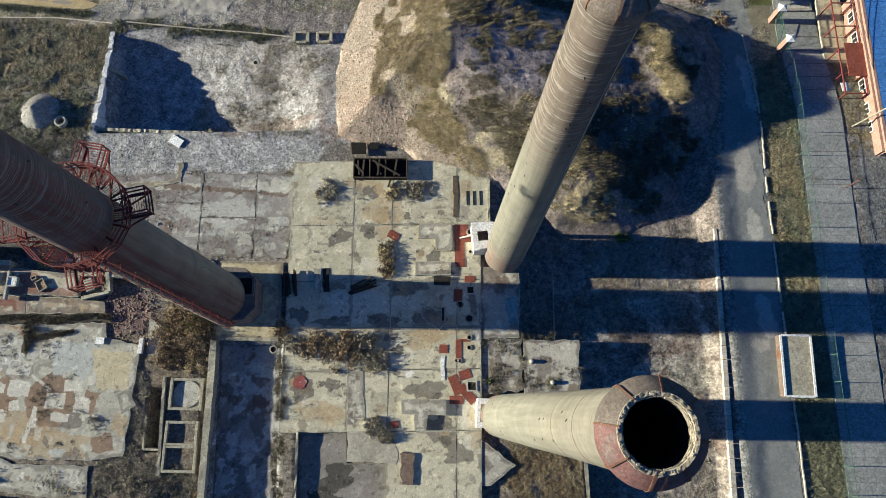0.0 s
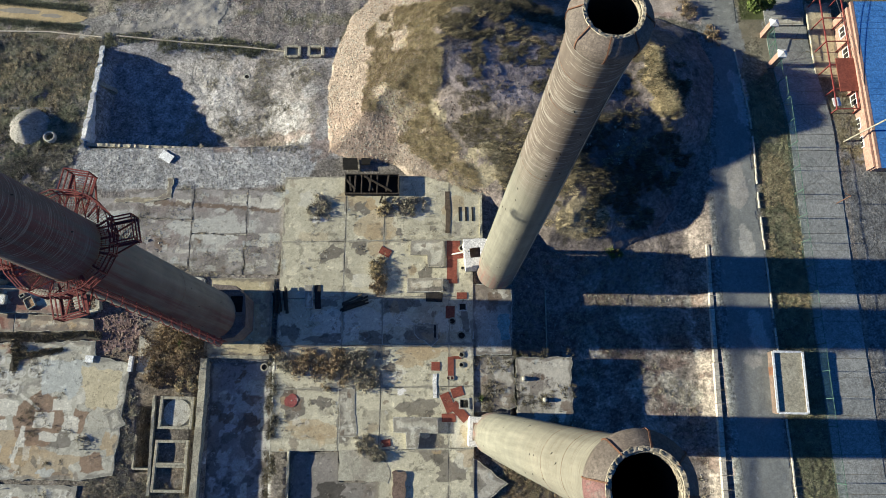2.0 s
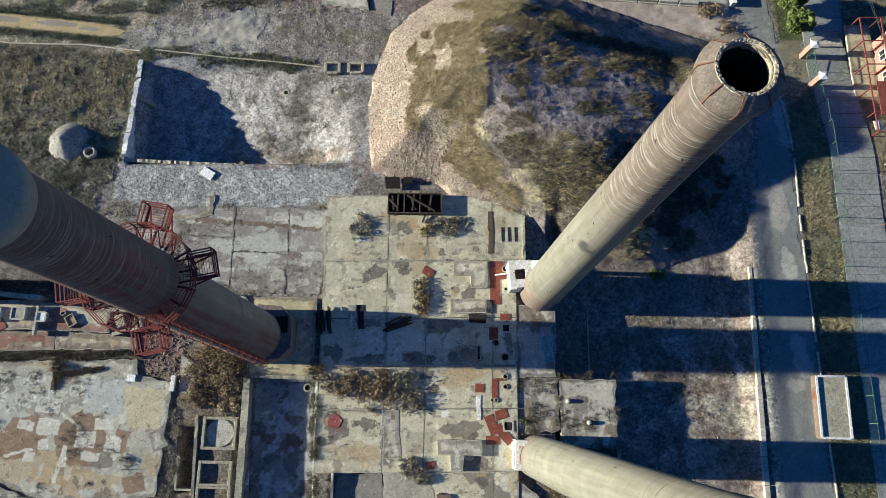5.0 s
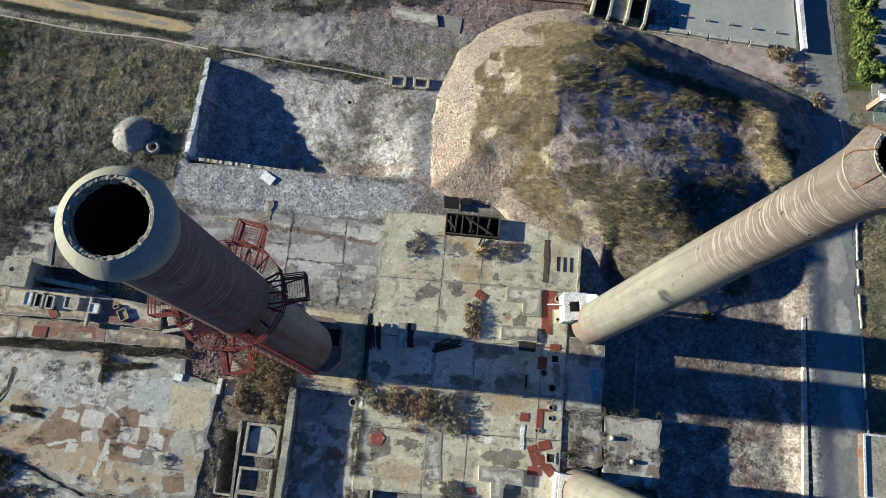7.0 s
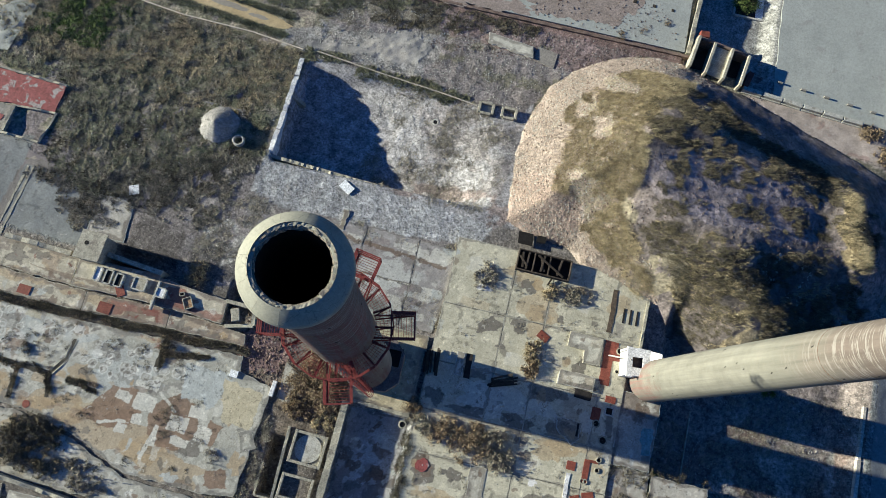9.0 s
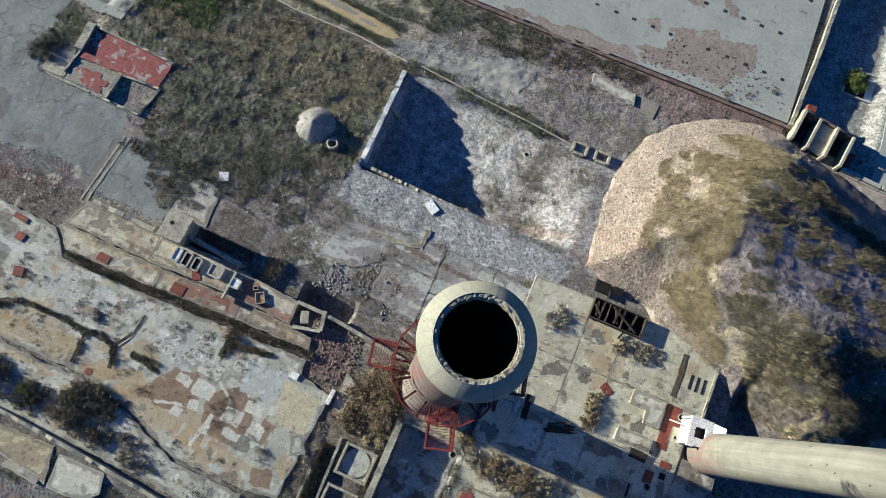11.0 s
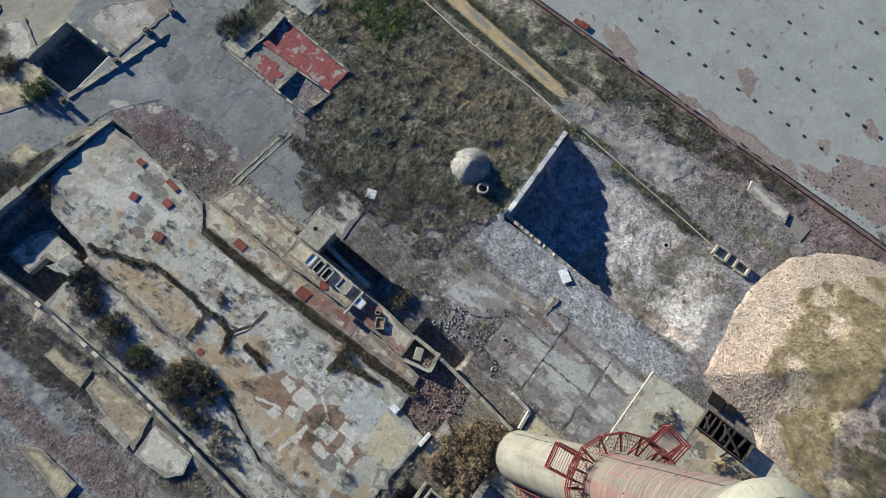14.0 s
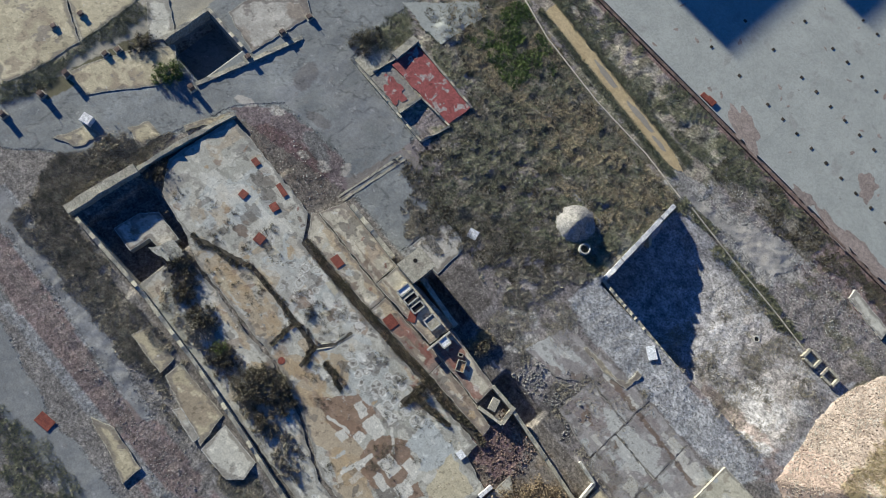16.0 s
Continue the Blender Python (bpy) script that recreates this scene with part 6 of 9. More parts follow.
def valve_chamber():
    o = thing("valve_chamber", "broken brick chambers with square openings", "chamber", (-14.6, 46.4, -3.3))
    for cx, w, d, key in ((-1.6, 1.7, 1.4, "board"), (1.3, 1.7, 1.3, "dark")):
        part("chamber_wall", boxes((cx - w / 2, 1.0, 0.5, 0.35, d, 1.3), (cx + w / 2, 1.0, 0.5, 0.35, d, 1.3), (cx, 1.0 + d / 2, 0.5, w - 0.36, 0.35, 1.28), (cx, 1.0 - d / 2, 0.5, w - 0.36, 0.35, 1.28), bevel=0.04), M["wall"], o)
        # the open chamber's floor is coloured dark for the shade in it
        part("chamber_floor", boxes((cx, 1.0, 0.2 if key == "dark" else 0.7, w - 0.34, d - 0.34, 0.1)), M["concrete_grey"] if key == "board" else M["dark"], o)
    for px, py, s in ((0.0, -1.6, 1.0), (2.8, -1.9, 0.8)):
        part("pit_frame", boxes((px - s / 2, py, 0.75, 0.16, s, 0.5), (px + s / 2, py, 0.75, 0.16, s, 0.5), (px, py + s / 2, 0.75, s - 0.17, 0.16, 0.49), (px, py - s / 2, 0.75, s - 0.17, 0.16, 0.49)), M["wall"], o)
        # black filling coloured as the shade of the pit
        part("pit_shaft", boxes((px, py, 0.62, s - 0.16, s - 0.16, 0.4)), M["soot_and_shade_black"], o)


valve_chamber()


def pipe(name, points, r, z, material, label):
    bm = bmesh.new()
    for (ax, ay), (bx, by) in zip(points, points[1:]):
        za, zb = (float(ground_height(np.array(q[0]), np.array(q[1]))) + z for q in ((ax, ay), (bx, by)))
        bar(bm, (ax, ay, za), (bx, by, zb), r * 2, sides=8)
    return tagged(part(name, bm, M[material]), label, "pipe")


def sand_line(u, v):
    return -56.5 + u * 0.9945 + v * 0.1045, 53.9 - u * 0.1045 + v * 0.9945


sand_rng = random.Random(9)
top_side = [sand_line(u, 1.15 + 0.2 * math.sin(u * 0.37) + sand_rng.uniform(-0.22, 0.22)) for u in np.arange(-13.0, 11.0, 0.45)]
low_side = [sand_line(u, -1.05 - 0.2 * math.sin(u * 0.31 + 1) + sand_rng.uniform(-0.22, 0.22)) for u in np.arange(11.0, -13.0, -0.45)]
tail = [sand_line(u, v) for u, v in ((11.8, 0.75), (12.8, 0.5), (14.2, 0.1), (13.4, -0.4), (12.2, -0.7))]
sand_track = tagged(slab("sand_track", top_side + tail + low_side, -3.2, -2.755, M["sand"], None, rough=0.1, step=0.3), "smooth yellow sand washed along the verge", "sand", kind="structure")
for u, v, a, b in ((5.5, 0.3, 2.8, 0.36), (-1.4, 0.25, 2.2, 0.4), (9.6, 0.0, 1.2, 0.3)):
    tagged(link("silt_patch", slab_mesh("silt_patch", blob(*sand_line(u, v), a, b, -6, 7, 40, 0.2), -2.8, -2.749), M["silt"]), "grey wet silt lying on the sand", "silt", kind="structure")

pipe("ground_pipe", [(-75, 54.2), (-66.5, 52.0), (-56, 50.8), (-47, 50.6), (-40.3, 49.8)], 0.09, 0.15, "kerb", "thin pale pipe lying along the verge")
pipe("ground_pipe", [(-38.5, 50.0), (-30.0, 49.0), (-22.0, 48.2), (-17.4, 47.6)], 0.09, 0.15, "kerb", "thin pale pipe lying along the cellar")
base("worn foundation strip of a vanished wall", [(-35.6, 27.1), (-35.4, 27.6), (-31.2, 27.6), (-29.6, 28.1), (-29.7, 29.9), (-29.0, 30.0), (-29.1, 27.6), (-31.2, 27.0)], 0.1, "wall", name="foundation_strip", category="foundation", z=0.02, rough=0.12, step=0.4)
base("long pale concrete block in the rubble", [(-18.0, 57.9), (-12.1, 57.3), (-11.8, 55.7), (-17.8, 56.5)], 0.3, "light", name="concrete_block", category="concrete block", z=-2.8)
base("flat concrete slab beside the rubble", [(-11.6, 55.6), (-9.0, 55.0), (-8.8, 57.2), (-11.4, 57.6)], 0.08, "damp", name="concrete_block", category="concrete block", z=-2.8)

# ---- charred timber crate and stacks ----
crate = thing("timber_crate", "charred timber frame box with loose beams inside", "timber frame", (-5.9, 28.6, FLOOR), turn=-1)
for y in (-1.15, 1.15):
    for z in (0.12, 0.38, 0.64):
        part("side_board", boxes((0, y, z, 6.2, 0.14, 0.22), bevel=0.02), M["timber"], crate)
for x in (-3.05, -1.2, 0.6, 3.05):
    part("end_board", boxes((x, 0, 0.4, 0.14, 2.2, 0.7), bevel=0.02), M["timber"], crate)
part("floor_board", boxes((0, 0, 0.03, 6.0, 2.2, 0.06)), M["soot_and_shade_black"], crate)
for (ax, ay, az), (bx, by, bz) in (((-0.9, 0.9, 0.8), (2.3, -0.95, 0.85)), ((-0.3, -0.9, 0.75), (-0.1, 1.0, 0.8)), ((-2.6, 0.9, 0.7), (-2.4, -0.9, 0.8)), ((-2.9, 0.4, 0.75), (-1.9, -0.7, 0.8)),
                                   ((1.6, -0.9, 0.7), (1.9, 1.0, 0.8)), ((-0.6, 1.0, 0.72), (0.1, -0.8, 0.7)), ((1.2, -1.3, 0.3), (0.9, -2.1, 0.1)), ((-1.9, 1.0, 0.7), (-2.0, -1.0, 0.75))):
    bm = bmesh.new()
    bar(bm, (ax, ay, az), (bx, by, bz), 0.2, 0.14)
    part("loose_beam", bm, M["timber"], crate, "weathered grey beam")


def timber_stack(x, y, n, length, turn, spread, label, seed):
    rng = random.Random(seed)
    t = thing("timber_stack", label, "timber stack", (x, y, FLOOR - 0.1), turn)
    for i in range(n):
        bm = bmesh.new()
        u, tl = rng.uniform(-spread, spread), rng.uniform(0.6, 1.0) * length
        a = rng.uniform(-0.3, 0.3)
        bar(bm, (u, -tl / 2, 0.1 + i * 0.05), (u + a, tl / 2, 0.1 + i * 0.05 + rng.uniform(0, 0.2)), 0.2, 0.14)
        part("beam", bm, M["timber"], t)


timber_stack(-16.0, 15.2, 12, 3.2, 8, 0.8, "stack of charred railway sleepers", 4)
timber_stack(-7.9, 14.9, 8, 3.6, -68, 0.4, "burnt beams lying in the shade", 5)
base("pale kerb stone beside the burnt beams", [(-13.4, 17.0), (-12.5, 17.0), (-12.4, 14.4), (-13.3, 14.4)], 0.2, "light", name="kerb_stone", category="kerb stone")
# dark slab on the floor, painted as the shade of an open slot
base("dark open slot in the floor", [(-12.3, 17.0), (-11.6, 17.0), (-11.5, 14.3), (-12.2, 14.3)], 0.06, "dark", name="floor_slot", category="slot")
# flat black slabs: the holes' shade is only painted
base("dark hole under the heap's foot", [(-9.4, 32.0), (-7.7, 32.0), (-7.6, 30.6), (-9.3, 30.6)], 0.06, "soot_and_shade_black", name="floor_hole", category="hole")
base("dark hole beside a concrete rib", [(-7.2, 32.0), (-6.2, 32.0), (-6.2, 31.2), (-7.2, 31.2)], 0.06, "soot_and_shade_black", name="floor_hole", category="hole")
for k in range(3):
    # raised dark strips whose colour gives the shade of the slots
    base("dark drain slot by the slab's edge", [(4.0 + k * 0.75, 25.9), (4.2 + k * 0.75, 25.9), (4.2 + k * 0.75, 24.2), (4.0 + k * 0.75, 24.2)], 0.06, "dark", name="drain_slot", category="slot", rough=0.01)
base("dirt-filled channel in the floor", [(2.5, 27.8), (3.1, 27.8), (3.0, 22.8), (2.4, 22.8)], 0.05, "twig", name="floor_channel", category="channel", rough=0.1)

# ---- factory floor: walls, sheds, boxes ----
tagged(wall_line("factory_wall_west", [(-84.6, -5.6), (-84.2, -1.0), (-83.7, 2.9)], 1.1, -1.5, [1.2, 1.25, 1.2], M["wall"], rough=0.1), "thick pale retaining wall of the factory", "wall", kind="structure")
tagged(wall_line("factory_wall_north_west", [(-83.6, 2.9), (-83.1, 7.8), (-82.0, 15.2)], 0.5, -1.5, [1.0, 0.95, 0.8], M["wall"], rough=0.2), "old retaining wall between road and factory floor", "wall", kind="structure")
tagged(wall_line("factory_wall_south", [(-83.2, -5.3), (-72.0, -5.0), (-62.8, -5.4), (-54.0, -6.2), (-45.2, -7.2), (-36.0, -8.4)], 0.4, -1.5, [1.2, 1.2, 1.25, 1.2, 1.1, 1.0], M["wall"], rough=0.15),
       "long thin concrete wall of the factory", "wall", kind="structure")
base("sunken concrete foundation block in the pit", [(-80.2, -3.2), (-79.8, 0.0), (-78.6, 1.6), (-74.6, 1.4), (-74.8, -0.8), (-76.8, -1.0), (-77.0, -3.4)], 1.1, "concrete_grey", name="foundation_block", category="foundation", z=-1.4)
base("overgrown concrete foundation block", [(-75.6, -1.6), (-73.0, -1.0), (-72.4, 0.8), (-74.4, 1.0)], 0.9, "concrete_west", name="foundation_block", category="foundation", z=0.0, rough=0.15)


def shed(poly, z, label, roof_key, turnless=0.0):
    o = thing("low_shed", label, "shed")
    cx_, cy_ = sum(p[0] for p in poly) / len(poly), sum(p[1] for p in poly) / len(poly)
    inner = [(cx_ + (x - cx_) * 0.94, cy_ + (y - cy_) * 0.9) for x, y in poly]
    slab("body", inner, -0.6, z - 0.14, M["wall"], o, rough=0.02)
    slab("roof", poly, z - 0.16, z, M[roof_key], o, rough=0.07, worn="pale" if roof_key == "light" else "yellow")


shed([(-63.5, -8.7), (-63.5, -6.7), (-56.2, -6.7), (-55.3, -10.4)], 0.38, "low shed with a yellowish flat concrete roof", "wall")
shed([(-55.0, -10.6), (-55.3, -7.2), (-50.2, -7.2), (-49.7, -9.2), (-50.9, -10.5)], 0.34, "low shed with a grey sagging flat roof", "light")
shed([(-69.3, -8.7), (-68.8, -6.9), (-64.2, -6.9), (-64.0, -8.9)], 0.38, "low shed with a broken flat roof", "wall")
shed([(-65.2, -16.9), (-62.6, -15.8), (-57.6, -16.2), (-57.6, -18.5), (-61.1, -17.6), (-63.2, -17.4)], 0.2, "low pointed slab-roofed bunker by the lane", "wall")
draped("field_slab", [(-81.4, 40.1), (-73.7, 39.8), (-73.6, 47.3), (-75.9, 48.7)], M["concrete_grey"], "flat grey concrete slab among the weeds", "slab", 0.12)
base("narrow concrete slab in the lane", [(-60.2, -10.3), (-59.7, -9.4), (-56.0, -9.9), (-56.1, -10.7)], 0.4, "light", name="concrete_slab", category="slab", z=0.0)
base("smooth pale slab beside the stair head", [(-57.0, 20.6), (-52.6, 20.4), (-52.8, 24.6), (-54.6, 25.4), (-57.0, 25.2)], 0.08, "concrete_grey", name="concrete_slab", category="slab", z=0.0)
tower = thing("stair_head", "yellowish concrete stair head with a round roof hole", "stair head", (-54.55, 18.9, 0))
slab("body", [(-55.9 + 54.55, 17.4 - 18.9), (-53.5 + 54.55, 17.4 - 18.9), (-53.3 + 54.55, 20.2 - 18.9), (-55.7 + 54.55, 20.3 - 18.9)], -1.0, 2.8, M["wall"], tower, rough=0.02)
slab("roof", [(-56.1 + 54.55, 17.3 - 18.9), (-53.3 + 54.55, 17.3 - 18.9), (-53.1 + 54.55, 20.4 - 18.9), (-55.9 + 54.55, 20.5 - 18.9)], 2.8, 3.0, M["wall"], tower, rough=0.03)
# black disc painted as the shade inside the hole
v, f = lathe([(0.24, 0), (0.24, 0.03), (0.01, 0.03)], 16)
o = link("roof_hole", mesh_of("roof_hole", v, f), M["soot_and_shade_black"], tower)
o.location = (-0.5, 0.2, 2.985)
tagged(wall_line("platform_wall", [(-53.2, 18.6), (-49.8, 18.2), (-46.9, 17.9)], 0.5, -1.2, [1.5, 1.45, 1.4], M["wall"], rough=0.06), "concrete parapet along the platform", "wall", kind="structure")
tagged(wall_line("platform_wall", [(-64.8, 18.2), (-61.0, 18.0), (-57.2, 17.8)], 0.5, 0.3, [1.3, 1.25, 1.2], M["wall"], rough=0.1), "low concrete wall along the platform", "wall", kind="structure")
tagged(wall_line("room_wall", [(-39.4, 16.6), (-36.3, 16.5), (-30.0, 15.7), (-25.0, 15.0)], 0.4, -1.6, [1.0, 1.0, 0.8, 0.7], M["wall"], rough=0.08), "concrete wall along a sunken recess", "wall", kind="structure")
tagged(wall_line("room_wall", [(-36.2, 16.8), (-35.8, 14.6), (-38.8, 13.9)], 0.4, -0.3, [1.1, 1.1, 1.0], M["wall"], rough=0.1), "corner of a small roofless room", "wall", kind="structure")
tagged(wall_line("room_wall", [(-27.2, 18.2), (-24.6, 17.8), (-24.4, 15.6)], 0.3, -0.3, [0.8, 0.8, 0.8], M["light"], rough=0.1), "pale corner of a small foundation", "wall", kind="structure")
for dx in (0.0, 0.62):
    tagged(slab("yard_channel", [(-66.9 + dx, 17.9), (-66.65 + dx, 17.9), (-65.75 + dx, 26.6), (-66.0 + dx, 26.6)], -0.3, 0.05, M["wall"], None, rough=0.06), "worn concrete edge of a drain channel", "kerb", kind="structure")


def skylight(x, y, w, h, turn, key, label):
    o = thing("skylight_box", label, "skylight box", (x, y, 0.88), turn, group="boxes on the platform")
    part("frame", boxes((-w / 2, 0, 0.25, 0.16, h, 0.5), (w / 2, 0, 0.25, 0.16, h, 0.5), (0, h / 2, 0.25, w - 0.17, 0.16, 0.49), (0, -h / 2, 0.25, w - 0.17, 0.16, 0.49)), M["light"], o)
    part("pane", boxes((0, 0, 0.38, w - 0.14, h - 0.14, 0.06)), M[key], o)


for k, (x, y, w, h, key) in enumerate(((-53.6, 16.3, 0.75, 1.5, "board"), (-52.4, 16.2, 0.75, 1.5, "dark"), (-51.2, 16.1, 0.75, 1.4, "dark"), (-48.9, 16.2, 1.4, 1.3, "wall"), (-46.4, 15.8, 1.0, 1.0, "board"))):
    skylight(x, y, w, h, -3, key, "square concrete roof-light box on the platform" if k < 3 else "boxed roof hatch on the platform")
for x, y, w, h, key, label in ((-43.3, 15.4, 0.9, 1.2, "rust_soil", "rusty tray with an orange inside"), (-44.2, 16.2, 0.5, 0.35, "dark", "black lump of scrap")):
    o = thing("scrap_tray", label, "scrap", (x, y, 0.84), 30)
    part("tray", boxes((-w / 2, 0, 0.15, 0.08, h, 0.3), (w / 2, 0, 0.15, 0.08, h, 0.3), (0, h / 2, 0.15, w, 0.08, 0.28), (0, -h / 2, 0.15, w, 0.08, 0.28)), M["wall"], o)
    part("fill", boxes((0, 0, 0.12, w - 0.1, h - 0.1, 0.1)), M[key], o)
part("standing_slab", boxes((-46.9, 15.4, 1.12, 0.25, 3.2, 0.5, -3), bevel=0.03), M["light"])
tagged(bpy.data.objects["standing_slab"], "pale upright concrete slab on the platform", "slab")
part("propped_slab", boxes((-37.9, 15.3, 1.2, 0.9, 1.4, 0.3, 20), bevel=0.04), M["wall"])
tagged(bpy.data.objects["propped_slab"], "tilted concrete fragment at a recess", "slab")
part("sill_block", boxes((-31.9, 8.6, 0.6, 0.45, 1.7, 0.4, -4), bevel=0.03), M["white"])
tagged(bpy.data.objects["sill_block"], "white concrete block at the floor's edge", "block")

base("round rusty drain lid in the factory floor", blob(-56.6, 1.4, 0.4, 0.4, 0, 3, 18, 0.03), 0.03, "plate", name="floor_drain", category="floor drain", z=0.5, rough=0.0)

# ---- ruin with the red floor ----
ruin = thing("ruined_house", "roofless ruin with red-painted floors and low walls", "ruin")
for pts, hs, th in (([(-78.9, 30.1), (-72.0, 29.8), (-65.7, 29.5)], [0.4, 0.4, 0.35], 0.25), ([(-65.7, 29.5), (-64.9, 33.4)], [0.3, 0.3], 0.25), ([(-70.0, 29.9), (-69.8, 33.2)], [0.45, 0.45], 0.35),
                    ([(-65.0, 33.4), (-70.0, 33.2)], [0.25, 0.4], 0.22), ([(-65.0, 37.0), (-70.0, 37.3), (-75.4, 37.6)], [0.3, 0.35, 0.35], 0.25), ([(-75.9, 37.8), (-75.8, 34.2)], [0.5, 0.5], 0.9),
                    ([(-75.6, 34.2), (-76.0, 31.0)], [0.3, 0.25], 0.2)):
    wall_line("ruin_wall", pts, th, -0.8, hs, M["wall"], ruin, rough=0.15)
slab("red_floor", [(-75.3, 33.3), (-65.2, 33.5), (-65.1, 36.9), (-75.3, 37.4)], -1.2, 0.12, M["red_floor"], ruin, "red-painted concrete floor")
slab("side_floor", [(-75.6, 30.3), (-70.3, 30.2), (-70.1, 33.2), (-75.6, 33.2)], -1.0, 0.06, M["damp"], ruin, "pale dusty floor")
slab("red_floor", blob(-72.6, 31.4, 2.0, 0.95, -4, 3, 34, 0.4), -1.0, 0.1, M["red_floor"], ruin, "red-painted concrete floor")
slab("side_floor", [(-70.6, 29.9), (-65.7, 29.7), (-65.5, 32.8), (-70.4, 32.9)], -1.0, -0.25, M["damp"], ruin, "dusty sunken floor")
slab("threshold", [(-78.6, 30.4), (-75.8, 30.4), (-75.9, 33.2), (-76.6, 34.8), (-78.6, 34.0)], -1.0, 0.05, M["wall"], ruin)

# ---- north pad: column stubs ----
STUB = finish(boxes((0, 0, 0.03, 0.42, 0.42, 0.10), bevel=0.02), "column_stub")
STUB.materials.append(M["timber"])


def stub(x, y, group="column stubs on the pad"):
    o = tagged(link("column_stub", STUB, None), "short rusty column stub set in the concrete", "column stub", group)
    o.matrix_world = pose(x, y, -2.56, 0, 0, random.uniform(-4, 4)) @ Matrix.Diagonal((random.uniform(0.8, 1.1), random.uniform(0.8, 1.1), random.uniform(0.6, 1.1), 1))


for j, y in enumerate((67.65, 73.95, 80.4, 86.8)):
    x = -51.8 if j == 0 else -51.4
    k = 0
    while x < 6.0:
        if random.random() > 0.12:
            stub(x + random.uniform(-0.06, 0.06), y - 0.028 * (x + 50) * 0.4 + random.uniform(-0.05, 0.05))
        x += 5.2 if k < 2 else 2.57
        k += 1
part("junction_box", boxes((-46.6, 62.0, -2.45, 1.3, 0.9, 0.3), (-47.6, 61.9, -2.48, 0.9, 0.7, 0.24), bevel=0.04), M["plate"])
tagged(bpy.data.objects["junction_box"], "small red brick kiosk at the pad's edge", "kiosk")
tagged(wall_line("pad_edge", [(-84.0, 61.2), (-40.0, 60.9), (8.0, 60.9)], 0.35, -4.0, [-2.52, -2.52, -2.52], M["brickbits"], rough=0.02), "low brick kerb along the concrete pad", "kerb", kind="structure")
tagged(wall_line("pad_wall_east", [(7.6, 61.2), (8.4, 72.0), (9.4, 92.0)], 0.5, -5.0, [-2.2, -2.2, -2.2], M["wall"], rough=0.3), "ragged retaining wall at the pad's end", "wall", kind="structure")
# tall halls beyond the western edge of the pad; only their shade reaches in
for x0, y0, y1, top in ((-165, 71.6, 88.6, 18.9), (-165, 89.6, 115.0, 21.2)):
    hall = thing("far_hall", "tall plain concrete hall beyond the pad", "hall", (x0 + 15, (y0 + y1) / 2, -3.0), group="halls beyond the pad")
    part("body", boxes((0, 0, (top + 2.7) / 2, 30, y1 - y0, top + 2.7)), M["wall"], hall)
    part("roof", boxes((0, 0, top + 2.85, 30.2, y1 - y0 + 0.2, 0.29)), M["concrete_grey"], hall)

# ---- eastern lane, verge, fence, gate, house ----
lane = tagged(new("road_east"), "concrete slab road beside a wire fence", "road", kind="structure")
ROAD = finish(boxes((0, 0, -0.1, 5.35, 2.03, 0.3), bevel=0.012), "road_slab")
ROAD.materials.append(M["road"])
for k in range(46):
    y = -24.0 + k * 2.06
    o = link("road_slab", ROAD, None, lane)
    x = 46.6 + (0.02 * (y - 20) if y > 20 else 0)
    o.matrix_world = pose(x + random.uniform(-0.02, 0.02), y, float(ground_height(np.array(46.0), np.array(y))) + 0.02, math.degrees(math.atan2(float(step_down(np.array(y + 1.0)) - step_down(np.array(y - 1.0))), 2.0)), 0, -0.8 + random.uniform(-0.15, 0.15))
kerbline = tagged(new("kerb_yard"), "broken pale kerb along the yard", "kerb", kind="structure")
KERB = finish(boxes((0, 0, 0, 0.5, 1.46, 0.5), bevel=0.03), "kerb_stone")
KERB.materials.append(M["kerb"])
for k in range(28):
    y = -20 + k * 1.5
    o = link("kerb_stone", KERB, None, kerbline)
    w = 1.15 if y < 8 else (0.95 if y < 16 else 0.7)
    o.matrix_world = pose(31.95 + 0.035 * (y + 8) - 0.25, y, float(ground_height(np.array(33.4), np.array(y))) - 0.29, 0, 0, -2 + random.uniform(-1, 1)) @ Matrix.Diagonal((w, 1, 1, 1))
verge = tagged(new("kerb_verge"), "narrow kerb between lane and verge", "kerb", kind="structure")
THIN = finish(boxes((0, 0, 0, 0.16, 0.96, 0.34), bevel=0.02), "kerb_stone")
THIN.materials.append(M["kerb"])
for k in range(72):
    y = -24 + k * 1.0
    if random.random() < 0.14:
        continue
    o = link("kerb_stone", THIN, None, verge)
    o.matrix_world = pose(39.35 + (0.03 * (y - 26) if y > 26 else 0) + random.uniform(-0.03, 0.03), y, float(ground_height(np.array(39.3), np.array(y))) + 0.04, 0, 0, -0.5 + random.uniform(-2, 2))

fence = thing("wire_fence", "green chain-link fence on thin steel posts", "fence")
PANEL_L, PANEL_H = 2.9, 1.9
bm = bmesh.new()
